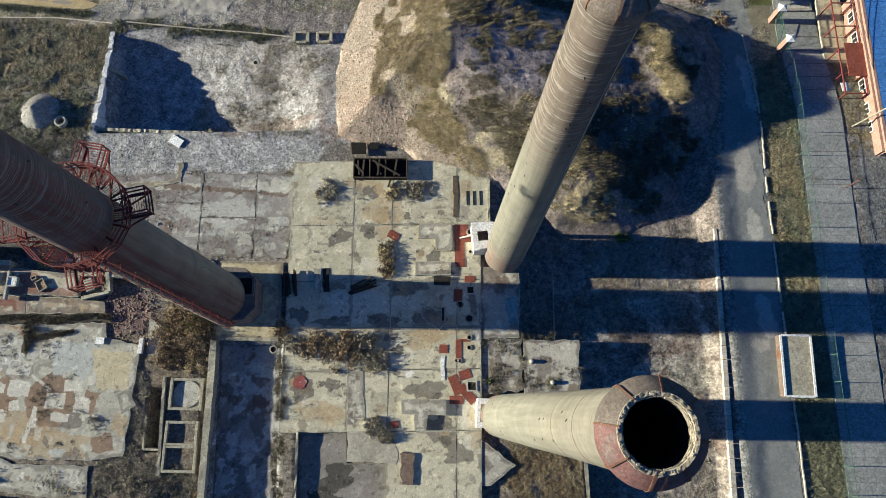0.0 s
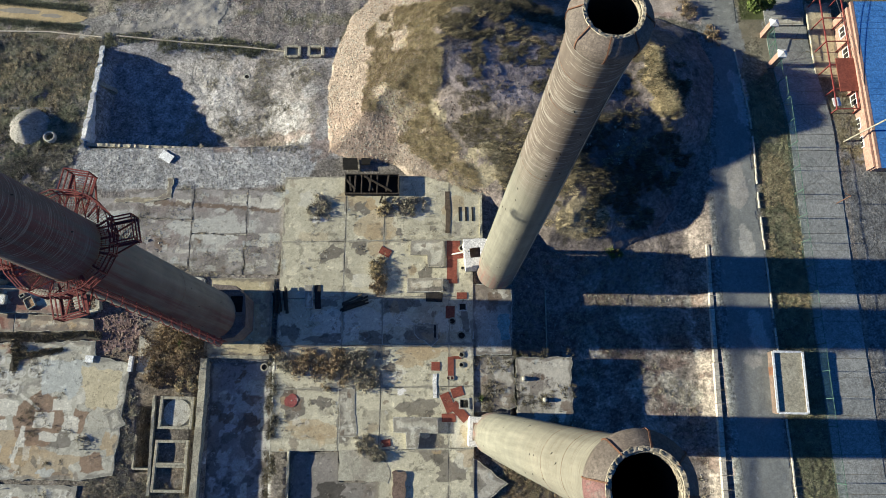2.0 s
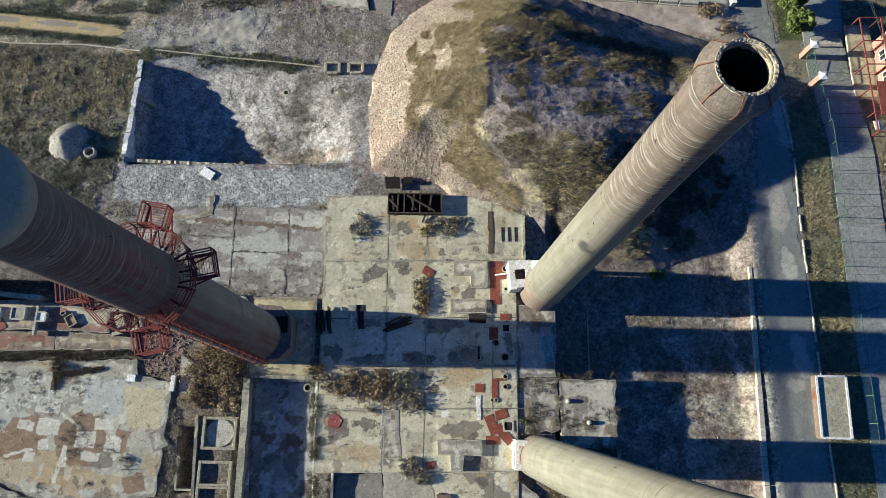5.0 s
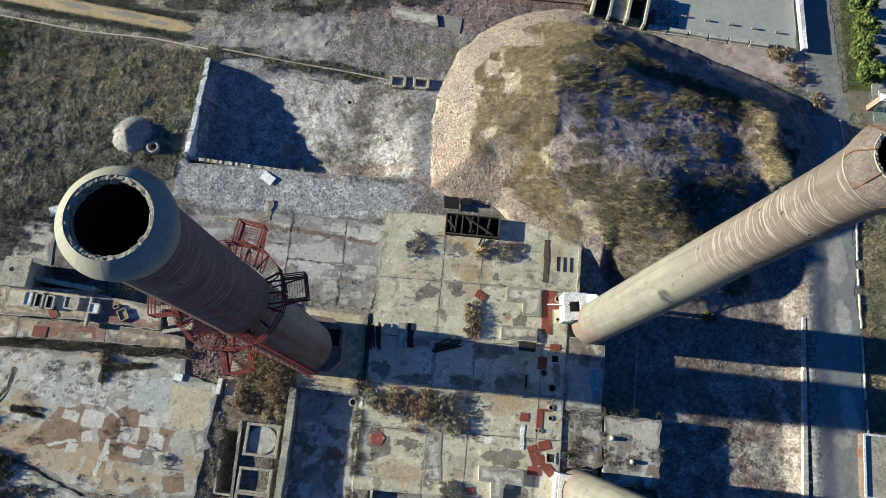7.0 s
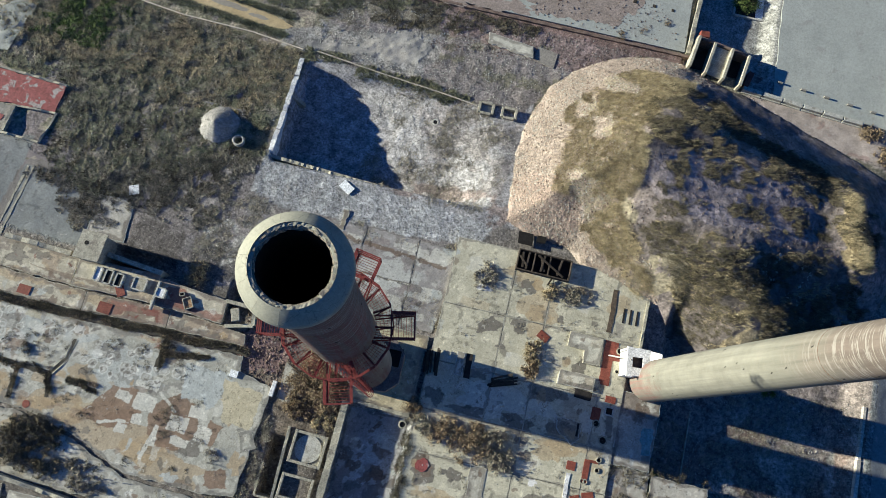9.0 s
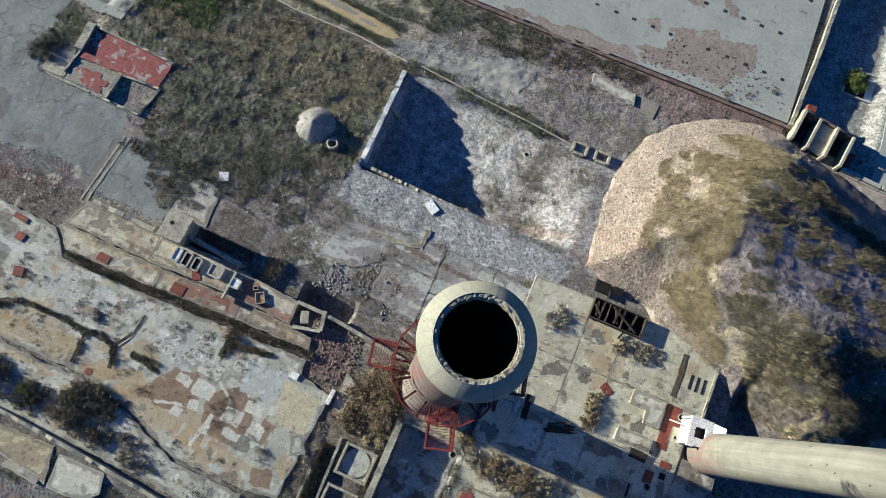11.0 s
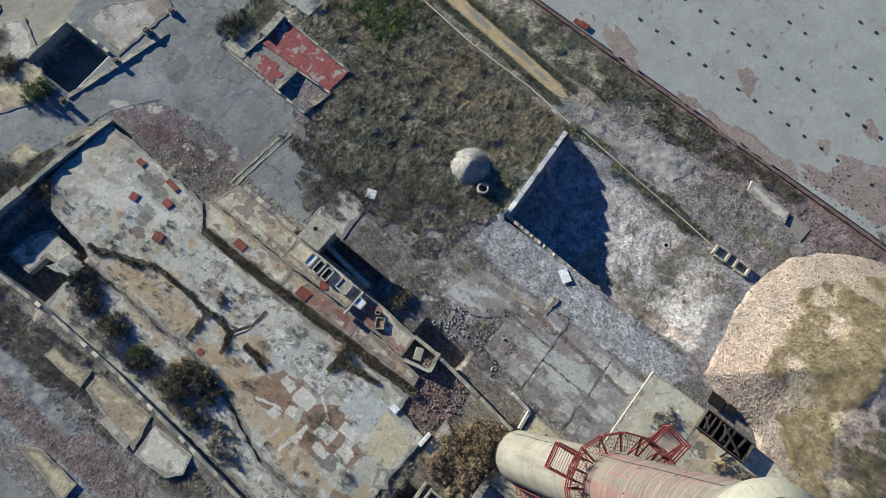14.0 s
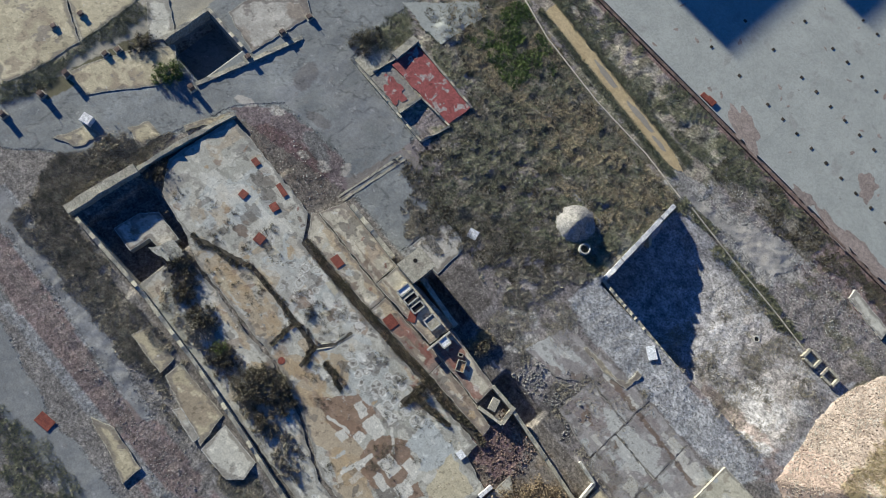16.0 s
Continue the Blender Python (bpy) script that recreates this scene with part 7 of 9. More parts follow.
for k in range(-6, 12):
    u0, u1 = k * 0.26, k * 0.26 + PANEL_H
    for a, b in (((u0, 0), (u1, PANEL_H)), ((u1, 0), (u0, PANEL_H))):
        pts = []
        for t_ in (0.0, 1.0):
            pts.append((a[0] + (b[0] - a[0]) * t_, a[1] + (b[1] - a[1]) * t_))
        (x0, z0), (x1, z1) = pts
        lo, hi = 0.0, 1.0
        dx = x1 - x0
        ta, tb = sorted(((0 - x0) / dx, (PANEL_L - x0) / dx))
        lo, hi = max(lo, ta), min(hi, tb)
        if hi - lo > 0.02:
            bar(bm, (0, x0 + dx * lo, z0 + (z1 - z0) * lo), (0, x0 + dx * hi, z0 + (z1 - z0) * hi), 0.006)
for z in (0.02, PANEL_H - 0.02):
    bar(bm, (0, 0, z), (0, PANEL_L, z), 0.04)
PANEL = finish(bm, "mesh_panel")
PANEL.materials.append(M["fence"])
POST = finish(boxes((0, 0, 1.0, 0.07, 0.07, 2.1), bevel=0.01), "post")
POST.materials.append(M["fence"])
for k in range(22):
    y = -20.0 + k * 2.95
    x = 43.75 + (0.03 * (y - 30) if y > 30 else 0)
    z = float(ground_height(np.array(x), np.array(y)))
    for me, nm in ((PANEL, "mesh_panel"), (POST, "post")):
        o = link(nm, me, None, fence)
        o.matrix_world = pose(x, y, z, 0, 3, 0)
for k, (x, y) in enumerate(((44.1, 49.6), (44.2, 45.0))):
    p = thing("gate_pillar", "brick gate pillar with a white pyramid cap", "gate pillar", (x, y, float(ground_height(np.array(x), np.array(y))) - 0.1), -2, group="pillars of the gate")
    part("shaft", boxes((0, 0, 1.55, 0.75, 0.75, 3.1), bevel=0.02), M["salmon"], p)
    v, f = lathe([(0.72, 3.1), (0.72, 3.28), (0.05, 3.62)], 4)
    o = link("cap", mesh_of("cap", v, f), M["white"], p, "white pyramid cap")
    o.rotation_euler = (0, 0, radians(45))
gate = thing("wire_gate", "green wire gate leaf standing open", "gate", (44.15, 45.5, -2.3))
bm = bmesh.new()
for a, b in (((0, 0, 0.2), (0, 3.7, 0.2)), ((0, 0, 2.0), (0, 3.7, 2.0)), ((0, 0, 0.2), (0, 0, 2.0)), ((0, 3.7, 0.2), (0, 3.7, 2.0)), ((0, 1.85, 0.2), (0, 1.85, 2.0)), ((0, 0, 0.2), (0, 1.85, 2.0))):
    bar(bm, a, b, 0.06)
part("frame", bm, M["fence"], gate)
bm = bmesh.new()
for k in range(30):
    bar(bm, (0, 0.06 + k * 0.123, 0.22), (0, 0.06 + k * 0.123, 1.98), 0.015)
part("bars", bm, M["fence"], gate)
rumble = base("row of worn white blocks across the road", rect(45.3, 50.9, 49.4, 52.0, 0), 0.1, "light", name="road_hump", category="road hump", z=-2.75, rough=0.02)


def booth():
    o = thing("roofless_booth", "small roofless booth with white walls and a yellowish floor", "booth", (39.8, 5.4, -0.35), turn=-2)
    w, d, h = 3.3, 6.6, 1.2
    for cx_, cy_, sx, sy in ((-w / 2, 0, 0.22, d), (w / 2, 0, 0.22, d), (0, d / 2, w - 0.23, 0.22), (0, -d / 2, w - 0.23, 0.22)):
        part("wall", boxes((cx_, cy_, h / 2 - 0.03, sx, sy, h - 0.06), bevel=0.01), M["brickbits"], o)
        part("coping", boxes((cx_, cy_, h - 0.02, sx + 0.02, sy + 0.02, 0.08)), M["board"], o, "white coping")
    part("roof_deck", boxes((0, 0, h - 0.26, w - 0.2, d - 0.2, 0.2)), M["wall"], o, "yellowish flat deck")
    part("door_panel", boxes((-w / 2 - 0.12, 1.2, 0.6, 0.04, 0.9, 1.1)), M["rust"], o)


booth()


def house():
    hz = -2.2
    o = thing("gatehouse", "salmon gatehouse with a blue sheet roof", "house", (0, 0, hz))
    part("wall", boxes((53.0, 40.5, 1.7, 0.35, 21.0, 3.4)), M["salmon"], o)
    part("wall", boxes((57.5, 30.1, 1.7, 8.6, 0.35, 3.4)), M["salmon"], o)
    part("wall", boxes((57.5, 51.0, 1.7, 8.6, 0.35, 3.4)), M["salmon"], o)
    part("wall", boxes((62.0, 40.5, 1.7, 0.35, 21.0, 3.4)), M["salmon"], o)
    roof = part("roof", boxes((57.9, 40.6, 3.75, 8.9, 21.8, 0.12)), M["blue_roof"], o, "blue metal sheet roof")
    bm = bmesh.new()
    for k in range(27):
        bar(bm, (53.6, 30.2 + k * 0.8, 3.83), (62.3, 30.2 + k * 0.8, 3.83), 0.05)
    part("seam", bm, M["blue_roof"], roof)
    part("fascia", boxes((53.25, 40.6, 3.65, 0.35, 21.8, 0.35)), M["salmon"], o)
    for y in (33.6, 36.0, 39.2, 45.5, 48.4):
        win = part("window", boxes((52.8, y, 1.9, 0.1, 1.2, 1.0)), M["dark"], o)
        part("frame", boxes((52.76, y, 2.45, 0.12, 1.4, 0.1), (52.76, y, 1.35, 0.12, 1.4, 0.1), (52.76, y - 0.65, 1.9, 0.12, 0.1, 1.0), (52.76, y + 0.65, 1.9, 0.12, 0.1, 1.0), (52.76, y, 1.9, 0.1, 0.06, 1.0)), M["white"], win)
    part("door", boxes((52.8, 42.6, 1.1, 0.1, 1.0, 2.1)), M["plate"], o)
    c = thing("porch_frame", "red steel porch frame with a red sheet canopy", "porch", (0, 0, hz))
    for x in (49.9, 52.6):
        for y in (37.6, 40.2, 43.4, 46.6, 49.8, 53.0):
            bm = bmesh.new()
            bar(bm, (x, y, 0), (x, y, 2.9), 0.12)
            part("post", bm, M["steel"], c)
    bm = bmesh.new()
    for x in (49.9, 52.6):
        bar(bm, (x, 37.6, 2.9), (x, 53.0, 2.9), 0.13)
    part("beam", bm, M["steel"], c)
    for y in (37.6, 40.2, 43.4, 46.6, 49.8, 53.0):
        bm = bmesh.new()
        bar(bm, (49.9, y, 2.9), (52.6, y, 2.9), 0.11)
        part("rafter", bm, M["steel"], c)
    part("canopy", boxes((51.7, 42.0, 3.05, 2.3, 4.4, 0.08)), M["plate"], c, "red sheet canopy")
    part("sign_panel", boxes((50.1, 38.6, 2.7, 0.9, 1.1, 0.06, 8)), M["board"], c, "pale panel under the canopy")
    base("pale concrete terrace in front of the gatehouse", [(49.6, 37.2), (52.7, 37.2), (52.8, 53.5), (49.6, 53.5)], 0.25, "wall", name="terrace", category="terrace", z=hz)
    part("bench_slab", boxes((51.5, 33.0, hz + 0.4, 0.9, 1.6, 0.5, 8), bevel=0.03), M["wall"])
    tagged(bpy.data.objects["bench_slab"], "pale concrete block beside the gatehouse", "block")
    pole = thing("utility_pole", "leaning pale timber pole beside the gatehouse", "pole")
    bm = bmesh.new()
    bar(bm, (50.2, 33.6, -1.0), (55.5, 35.6, 6.5), 0.2, sides=10)
    part("mast", bm, M["wall"], pole)


house()
lamp = thing("sign_post", "thin steel sign post by the lane", "post", (48.6, 26.0, -0.25))
bm = bmesh.new()
bar(bm, (0, 0, 0), (0, 0, 3.0), 0.08)
bar(bm, (0, 0, 3.0), (-0.6, 0.3, 3.0), 0.06)
part("mast", bm, M["rust"], lamp)
for k, (a, b) in enumerate((((47.5, 60, 4.5), (53.2, 44.0, 1.6)), ((48.0, 62, 4.6), (53.2, 40.0, 1.6)))):
    bm = bmesh.new()
    a, b = Vector(a), Vector(b)
    last = None
    for i in range(13):
        u = i / 12
        q = a.lerp(b, u) - Vector((0, 0, 0.9 * 4 * u * (1 - u) * 0.3))
        if last is not None:
            bar(bm, last, q, 0.03)
        last = q
    tagged(part("overhead_wire", bm, M["cable"]), "thin overhead wire to the gatehouse", "wire")

# ---- north-eastern corner ----
bunker = thing("broken_bunker", "row of broken open concrete bins", "bunker", (11.7, 60.6, -3.4), turn=-10)
for x in (-3.6, -1.4, 0.9, 3.2):
    part("partition", boxes((x, 0, 0.9, 0.4, 4.6, 2.4 + 0.3 * math.sin(x)), bevel=0.05), M["wall"], bunker)
part("back_wall", boxes((-0.2, 2.4, 0.7, 7.2, 0.4, 2.0), bevel=0.05), M["brickbits"], bunker)
# the two deep bins get dark floors, their shade painted in
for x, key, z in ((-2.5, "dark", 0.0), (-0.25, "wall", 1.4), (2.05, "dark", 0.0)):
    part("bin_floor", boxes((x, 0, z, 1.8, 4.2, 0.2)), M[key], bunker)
part("end_block", boxes((-3.0, 3.1, 1.2, 1.2, 0.9, 0.9, 15), bevel=0.05), M["plate"], bunker)
part("end_block", boxes((4.2, -0.4, 0.9, 0.7, 2.2, 0.8, -8), bevel=0.05), M["plate"], bunker)
tagged(slab("yard_north_east", [(19.3, 58.4), (34.8, 57.0), (34.6, 90.0), (19.0, 90.0)], -3.2, -2.70, M["concrete_grey"], None, step=1.2, rough=0.12), "pale concrete yard behind a row of barrier blocks", "yard", kind="structure")
for k in range(6):
    b = tagged(link("barrier_block", finish(boxes((0, 0, 0.35, 2.5, 0.55, 0.7), (0, 0, 0.12, 2.55, 0.85, 0.24), bevel=0.04), "barrier_block"), M["light"]), "pale concrete barrier block in a row", "barrier block", "row of barrier blocks")
    b.matrix_world = pose(16.5 + k * 2.65, 58.0 - k * 0.2, -2.85, 0, 0, -4 + random.uniform(-2, 2))
tagged(wall_line("lane_wall", [(35.3, 66.0), (35.7, 56.8)], 0.6, -3.5, [-2.1, -2.1], M["white"], rough=0.02), "low pale wall beside the lane", "wall", kind="structure")
pitbox = thing("tree_pit", "square pit in the concrete, its sunlit inner wall painted white", "pit", (15.5, 71.6, -4.2))
part("pit_wall", boxes((-2.1, 0, 0.12, 0.25, 4.0, 0.25), (2.1, 0, 0.12, 0.25, 4.0, 0.25), (0, 2.0, 0.12, 3.9, 0.25, 0.24), (0, -2.0, 0.12, 3.9, 0.25, 0.24)), M["light"], pitbox)
# dark floor and flat white piece: the pit's shade and sunlight as colours
part("pit_floor", boxes((-0.6, 0, 0.04, 2.8, 3.8, 0.05)), M["dark"], pitbox)
part("lit_face", boxes((1.4, -0.3, 0.05, 1.2, 3.2, 0.06)), M["white"], pitbox)
for k in range(5):
    part("stake", boxes((20 + k * 3.1, 60.2 - 0.3 * k, -2.55, 0.7, 0.22, 0.3, -5), bevel=0.02), M["damp"])
    tagged(bpy.data.objects["stake" if k == 0 else "stake.%03d" % k], "short grey sleeper on the concrete yard", "sleeper", "sleepers on the yard")

# ---- western workshop yard ----
deck = tagged(new("workshop_floor"), "pale yellowish concrete floor of a vanished workshop", "floor", kind="structure")
slab("slab", [(-98.7, 3.6), (-97.3, 8.2), (-95.9, 12.0), (-95.0, 13.0), (-93.6, 15.4), (-90.0, 13.4), (-90.6, 10.8), (-95.0, 3.8)], -0.4, 0.1, M["wall"], deck, rough=0.08, worn="yellow")
for p in ([(-118, 6.0), (-102.0, -2.6), (-101.1, 1.3), (-100.7, 7.3), (-108.0, 10.0)], [(-100.7, 7.5), (-100.8, 14.8), (-101.6, 17.5), (-112.0, 22.0), (-108.0, 10.2)]):
    slab("slab", p, -0.3, 0.1, M["wall"], deck, rough=0.12, worn="yellow")
slab("slab", [(-100.4, 16.4), (-98.7, 18.5), (-94.6, 16.2), (-95.6, 13.2)], -0.3, 0.14, M["concrete"], deck, rough=0.1, worn="pale")
slab("slab", [(-93.0, 22.8), (-92.8, 25.7), (-88.3, 31.2), (-86.4, 30.0), (-87.1, 21.6)], -0.4, 0.1, M["concrete_west"], deck, rough=0.12, worn="terrace")
tagged(wall_line("workshop_wall", [(-88.0, 14.2), (-86.4, 20.4), (-84.8, 27.5)], 0.5, -0.5, [0.25, 0.25, 0.2], M["wall"], rough=0.12), "broken wall along the western lane", "wall", kind="structure")
tagged(wall_line("workshop_cellar_wall", [(-94.7, 14.8), (-94.6, 21.2), (-88.2, 21.2)], 0.4, -3.2, [0.6, 0.6, 0.4], M["wall"], rough=0.15), "cellar wall of the vanished workshop", "wall", kind="structure")
for x, y, h in ((-98.6, -4.4, 0.8), (-97.9, 0.2, 0.85), (-98.2, 3.8, 0.95), (-97.6, 8.6, 0.45), (-97.1, 10.0, 0.4), (-87.8, 13.5, 0.9), (-86.8, 20.9, 0.6), (-86.7, 26.0, 0.7), (-86.3, 29.8, 0.5), (-103.5, 9.5, 0.5), (-104.2, 6.2, 0.4)):
    c = thing("column_stump", "broken brick column stump with bent steel", "column stump", (x, y, 0.0), random.uniform(-10, 10), group="column stumps of the workshop")
    part("stump", boxes((0, 0, h / 2, 0.55, 0.6, h), bevel=0.04), M["brickbits"], c)
    part("foot", boxes((0, 0, 0.12, 0.85, 0.9, 0.24), bevel=0.05), M["wall"], c)
    bm = bmesh.new()
    for k in range(4):
        a = k * 1.57 + random.uniform(-0.3, 0.3)
        bar(bm, (0.15 * math.cos(a), 0.18 * math.sin(a), h - 0.1), (0.32 * math.cos(a), 0.36 * math.sin(a), h + random.uniform(0.1, 0.35)), 0.03)
    part("bent_bars", bm, M["rust"], c, "bent rusty reinforcing bars")
base("small white hut lid on the road edge", rect(-92.7, 1.7, -91.5, 2.8, 18), 0.8, "white", name="concrete_cube", category="concrete block", z=0)
for poly in ([(-92.9, -1.9), (-92.0, 1.6), (-89.8, 2.3), (-90.2, -0.4)], [(-88.6, 5.0), (-87.8, 7.3), (-85.5, 7.3), (-85.7, 4.8)], [(-84.9, 10.0), (-82.6, 15.2), (-82.4, 14.0), (-84.1, 9.8)]):
    base("pale cracked concrete slab by the road", poly, 0.12, "wall", name="road_edge_slab", category="slab", z=0, rough=0.2)

# ---- worn floors ----
rp = random.Random(77)


def mark(kind, x, y, rx, ry, t=0, n=26, rough=0.35, share=0.9):
    stains.put(kind, blob(x, y, rx, ry, t, 1, n, rough), share)


# wide worn bays and damp marks of the main floor
for k, row in enumerate(((-8.6, 12.6, 3.4, 1.9), (-3.2, 13.0, 1.6, 0.9), (3.6, 2.0, 1.2, 1.6), (3.9, -1.8, 1.3, 1.4), (-12.6, 7.8, 2.0, 1.0), (-3.4, 7.0, 0.9, 0.8), (-13.4, 27.0, 1.0, 0.8), (-4.0, 29.9, 1.4, 0.8), (-1.2, 25.0, 1.4, 0.6))):
    mark("light", *row, share=0.6)
for row in ((-5.4, 24.0, 2.0, 2.2), (0.4, 10.2, 2.4, 1.4), (3.4, 26.0, 1.2, 1.4), (-8.0, 27.4, 2.0, 1.2), (4.2, -0.6, 1.0, 2.0), (-11.4, 1.0, 2.2, 0.8)):
    mark("tan", *row, share=0.55)
for row in ((-7.3, 21.3, 0.85, 0.85), (-8.9, 18.6, 0.42, 0.42), (-7.0, 25.9, 0.8, 0.9), (-10.5, 20.6, 1.3, 0.9, 20), (-1.3, 18.6, 0.45, 0.4), (0.2, 18.3, 0.8, 0.8), (1.0, 16.2, 1.1, 0.5), (-2.9, 23.0, 0.45, 0.3), (-3.9, 7.8, 0.65, 0.55),
            (-14.4, 4.0, 1.3, 1.6), (-10.9, 4.1, 0.95, 0.6), (-12.1, 4.2, 0.4, 0.3)):
    mark("damp", *row)
for row in ((-0.8, 3.4, 2.0, 1.0, 10), (0.2, 2.8, 0.4, 0.3), (0.8, -0.9, 1.7, 1.6), (-8.9, 0.3, 0.55, 0.5), (-2.9, 14.6, 1.9, 1.0), (2.6, -3.4, 1.8, 0.8), (-11.0, 11.0, 1.8, 0.6), (4.4, 13.0, 0.4, 1.8), (-14.8, 11.8, 1.0, 1.0), (-11.1, 15.0, 1.2, 0.6), (-5.4, 10.8, 1.9, 0.9), (-0.4, 11.4, 1.6, 0.9)):
    mark("damp", *row, share=0.8)
for row in ((-9.8, 13.0, 2.6, 1.2), (-8.0, 14.0, 1.0, 0.5), (2.1, 12.6, 0.8, 1.4)):
    mark("light", *row, share=0.6)
stains.put("damp", rect(-9.5, -0.3, -7.9, 5.4, -2), 0.35)
for i in range(26):
    stains.put(rp.choice(("damp", "brown", "light")), blob(rp.uniform(-9.4, -8.0), rp.uniform(-0.2, 5.3), 0.22, 0.16, rp.uniform(0, 180), i, 10), 0.8)
for row in ((-5.3, 22.3, 1.6, 1.6), (-1.1, 9.0, 2.2, 1.2), (-13.0, 1.8, 2.4, 0.6)):
    mark("tan", *row, share=0.6)
mark("dark", 1.1, -1.8, 0.7, 0.6, share=0.45)
mark("brown", -14.4, 4.4, 1.0, 1.1, share=0.7)
mark("white", -12.0, 24.6, 0.8, 0.5)
mark("white", -2.6, 5.2, 0.5, 0.4)
for x, y, rx, ry in ((-10.4, -5.6, 2.0, 1.3), (-11.8, -7.8, 1.8, 1.2)):
    mark("dark", x, y, rx, ry, 10, share=0.8)
for i in range(80):                                     # small scabs on the main floor
    kind = rp.choice(("damp", "damp", "light", "tan", "brown"))
    s = rp.uniform(0.08, 0.4) if rp.random() < 0.8 else rp.uniform(0.4, 0.9)
    stains.put(kind, blob(rp.uniform(-16, 5), rp.uniform(-2, 29), s, s * rp.uniform(0.4, 1.0), rp.uniform(0, 180), i, 14), rp.uniform(0.35, 0.85))
for i in range(16):                                     # squared patches where machines stood
    x, y, a, b_ = rp.uniform(-15, 4), rp.uniform(-1, 28), rp.uniform(0.4, 1.8), rp.uniform(0.3, 1.2)
    stains.put(rp.choice(("light", "damp", "concrete_grey", "tan")), jagged(rect(x - a, y - b_, x + a, y + b_, rp.choice((-1.6, -1.6, 3))), 0.5, 0.05), rp.uniform(0.2, 0.5))
# factory floor
for row in ((-47.5, 0.5, 5.0, 2.6), (-41.0, -1.6, 4.0, 2.0), (-55.0, 0.6, 3.6, 2.0), (-63.0, 1.0, 4.0, 1.6), (-69.0, 2.6, 3.0, 1.8), (-61.0, 3.6, 2.0, 1.0), (-52.0, 5.4, 1.6, 1.0)):
    mark("tan", *row, -4, 34, 0.4, 0.65)
for row in ((-62.0, 8.4, 5.0, 2.2), (-48.0, 7.0, 4.0, 2.0), (-74.0, 9.0, 3.6, 3.0)):
    mark("concrete_grey", *row, -6, 34, 0.4, 0.6)
for i in range(420):
    x = rp.uniform(-79, -36.5)
    y = rp.uniform(-4.5, 14.0) - 0.04 * (x + 60)
    kind = rp.choice(("damp", "damp", "light", "light", "concrete_grey", "tan", "brown", "rust_soil"))
    s = rp.uniform(0.1, 0.6) if rp.random() < 0.85 else rp.uniform(0.6, 1.3)
    stains.put(kind, blob(x, y, s, s * rp.uniform(0.35, 1.0), rp.uniform(0, 180), i, 16), rp.uniform(0.3, 0.85))
for i in range(110):
    x = rp.uniform(-78, -37)
    y, a, b_ = rp.uniform(-3.5, 12.0) - 0.04 * (x + 60), rp.uniform(0.25, 1.3), rp.uniform(0.2, 0.9)
    stains.put(rp.choice(("light", "damp", "concrete_grey", "tan", "wall", "concrete_west")), jagged(rect(x - a, y - b_, x + a, y + b_, rp.choice((-5, -5, -5, 10))), 0.4, 0.06), rp.uniform(0.3, 0.7))
# round machine beds
def bed(x, y, r, i):
    stains.put("ring", blob(x, y, r, r, 0, i, 28, 0.04), rp.uniform(0.35, 0.65))
    if i % 4:
        stains.put("concrete_west", blob(x, y, r * 0.75, r * 0.75, 0, i + 9, 24, 0.06), 0.8)
        stains.put("ring", blob(x, y, r * 0.5, r * 0.5, 0, i + 5, 20, 0.2), rp.uniform(0.1, 0.5))
    for k in range(i % 3):
        stains.put("damp", blob(x + rp.uniform(-0.3, 0.3), y + rp.uniform(-0.3, 0.3), 0.2, 0.14, 40 * k, i + k, 10), 0.8)


for i, (x, y) in enumerate(((-57.9, 9.2), (-60.1, 9.1), (-56.4, 9.2), (-61.9, 8.9), (-53.8, 10.1), (-54.9, 10.2), (-42.3, 7.9), (-41.3, 8.6), (-44.1, 6.4), (-43.6, 7.9), (-45.4, 6.8), (-51.3, 6.9), (-51.1, 8.0), (-49.7, 7.4), (-47.9, 7.2), (-52.2, 7.1), (-45.9, 9.3), (-46.8, 9.3),
                            (-61.7, 10.6), (-62.8, 9.7), (-60.5, 11.0), (-60.6, 8.0))):
    bed(x, y, rp.uniform(0.45, 0.68), i)
for i in range(26):
    bed(rp.uniform(-66, -44), rp.uniform(6.0, 9.6), rp.uniform(0.3, 0.5), i)
for i in range(12):
    bed(rp.uniform(-46, -37), rp.uniform(-7.0, -4.4), rp.uniform(0.3, 0.5), i)
# rust-brown bay with pale pads
for poly in ([(-51.0, 1.6), (-48.4, 5.2), (-45.6, 5.4), (-44.6, 3.2), (-47.4, 0.9)], [(-43.9, 4.2), (-41.2, 6.1), (-38.9, 4.9), (-38.4, 2.5), (-40.0, 0.2), (-43.0, 0.4), (-43.8, 2.4)], [(-48.4, 2.0), (-45.4, 3.8), (-44.6, 2.2), (-47.6, 0.8)],
             [(-36.4, -1.0), (-34.4, -0.6), (-33.8, -2.4), (-36.2, -2.6)], [(-37.4, 4.0), (-36.0, 3.6), (-36.6, 1.4), (-38.4, 2.0)]):
    stains.put("rust_soil", jagged(poly, 0.5, 0.14), 0.9)
for row in ((-57.0, 1.8, 1.2, 0.6), (-53.9, 2.2, 1.0, 0.6), (-50.7, 1.7, 1.3, 0.7), (-52.6, 2.9, 1.2, 0.5), (-61.0, 3.4, 0.8, 0.5)):
    mark("rust_soil", *row, -5, 40, 0.45, 0.5)
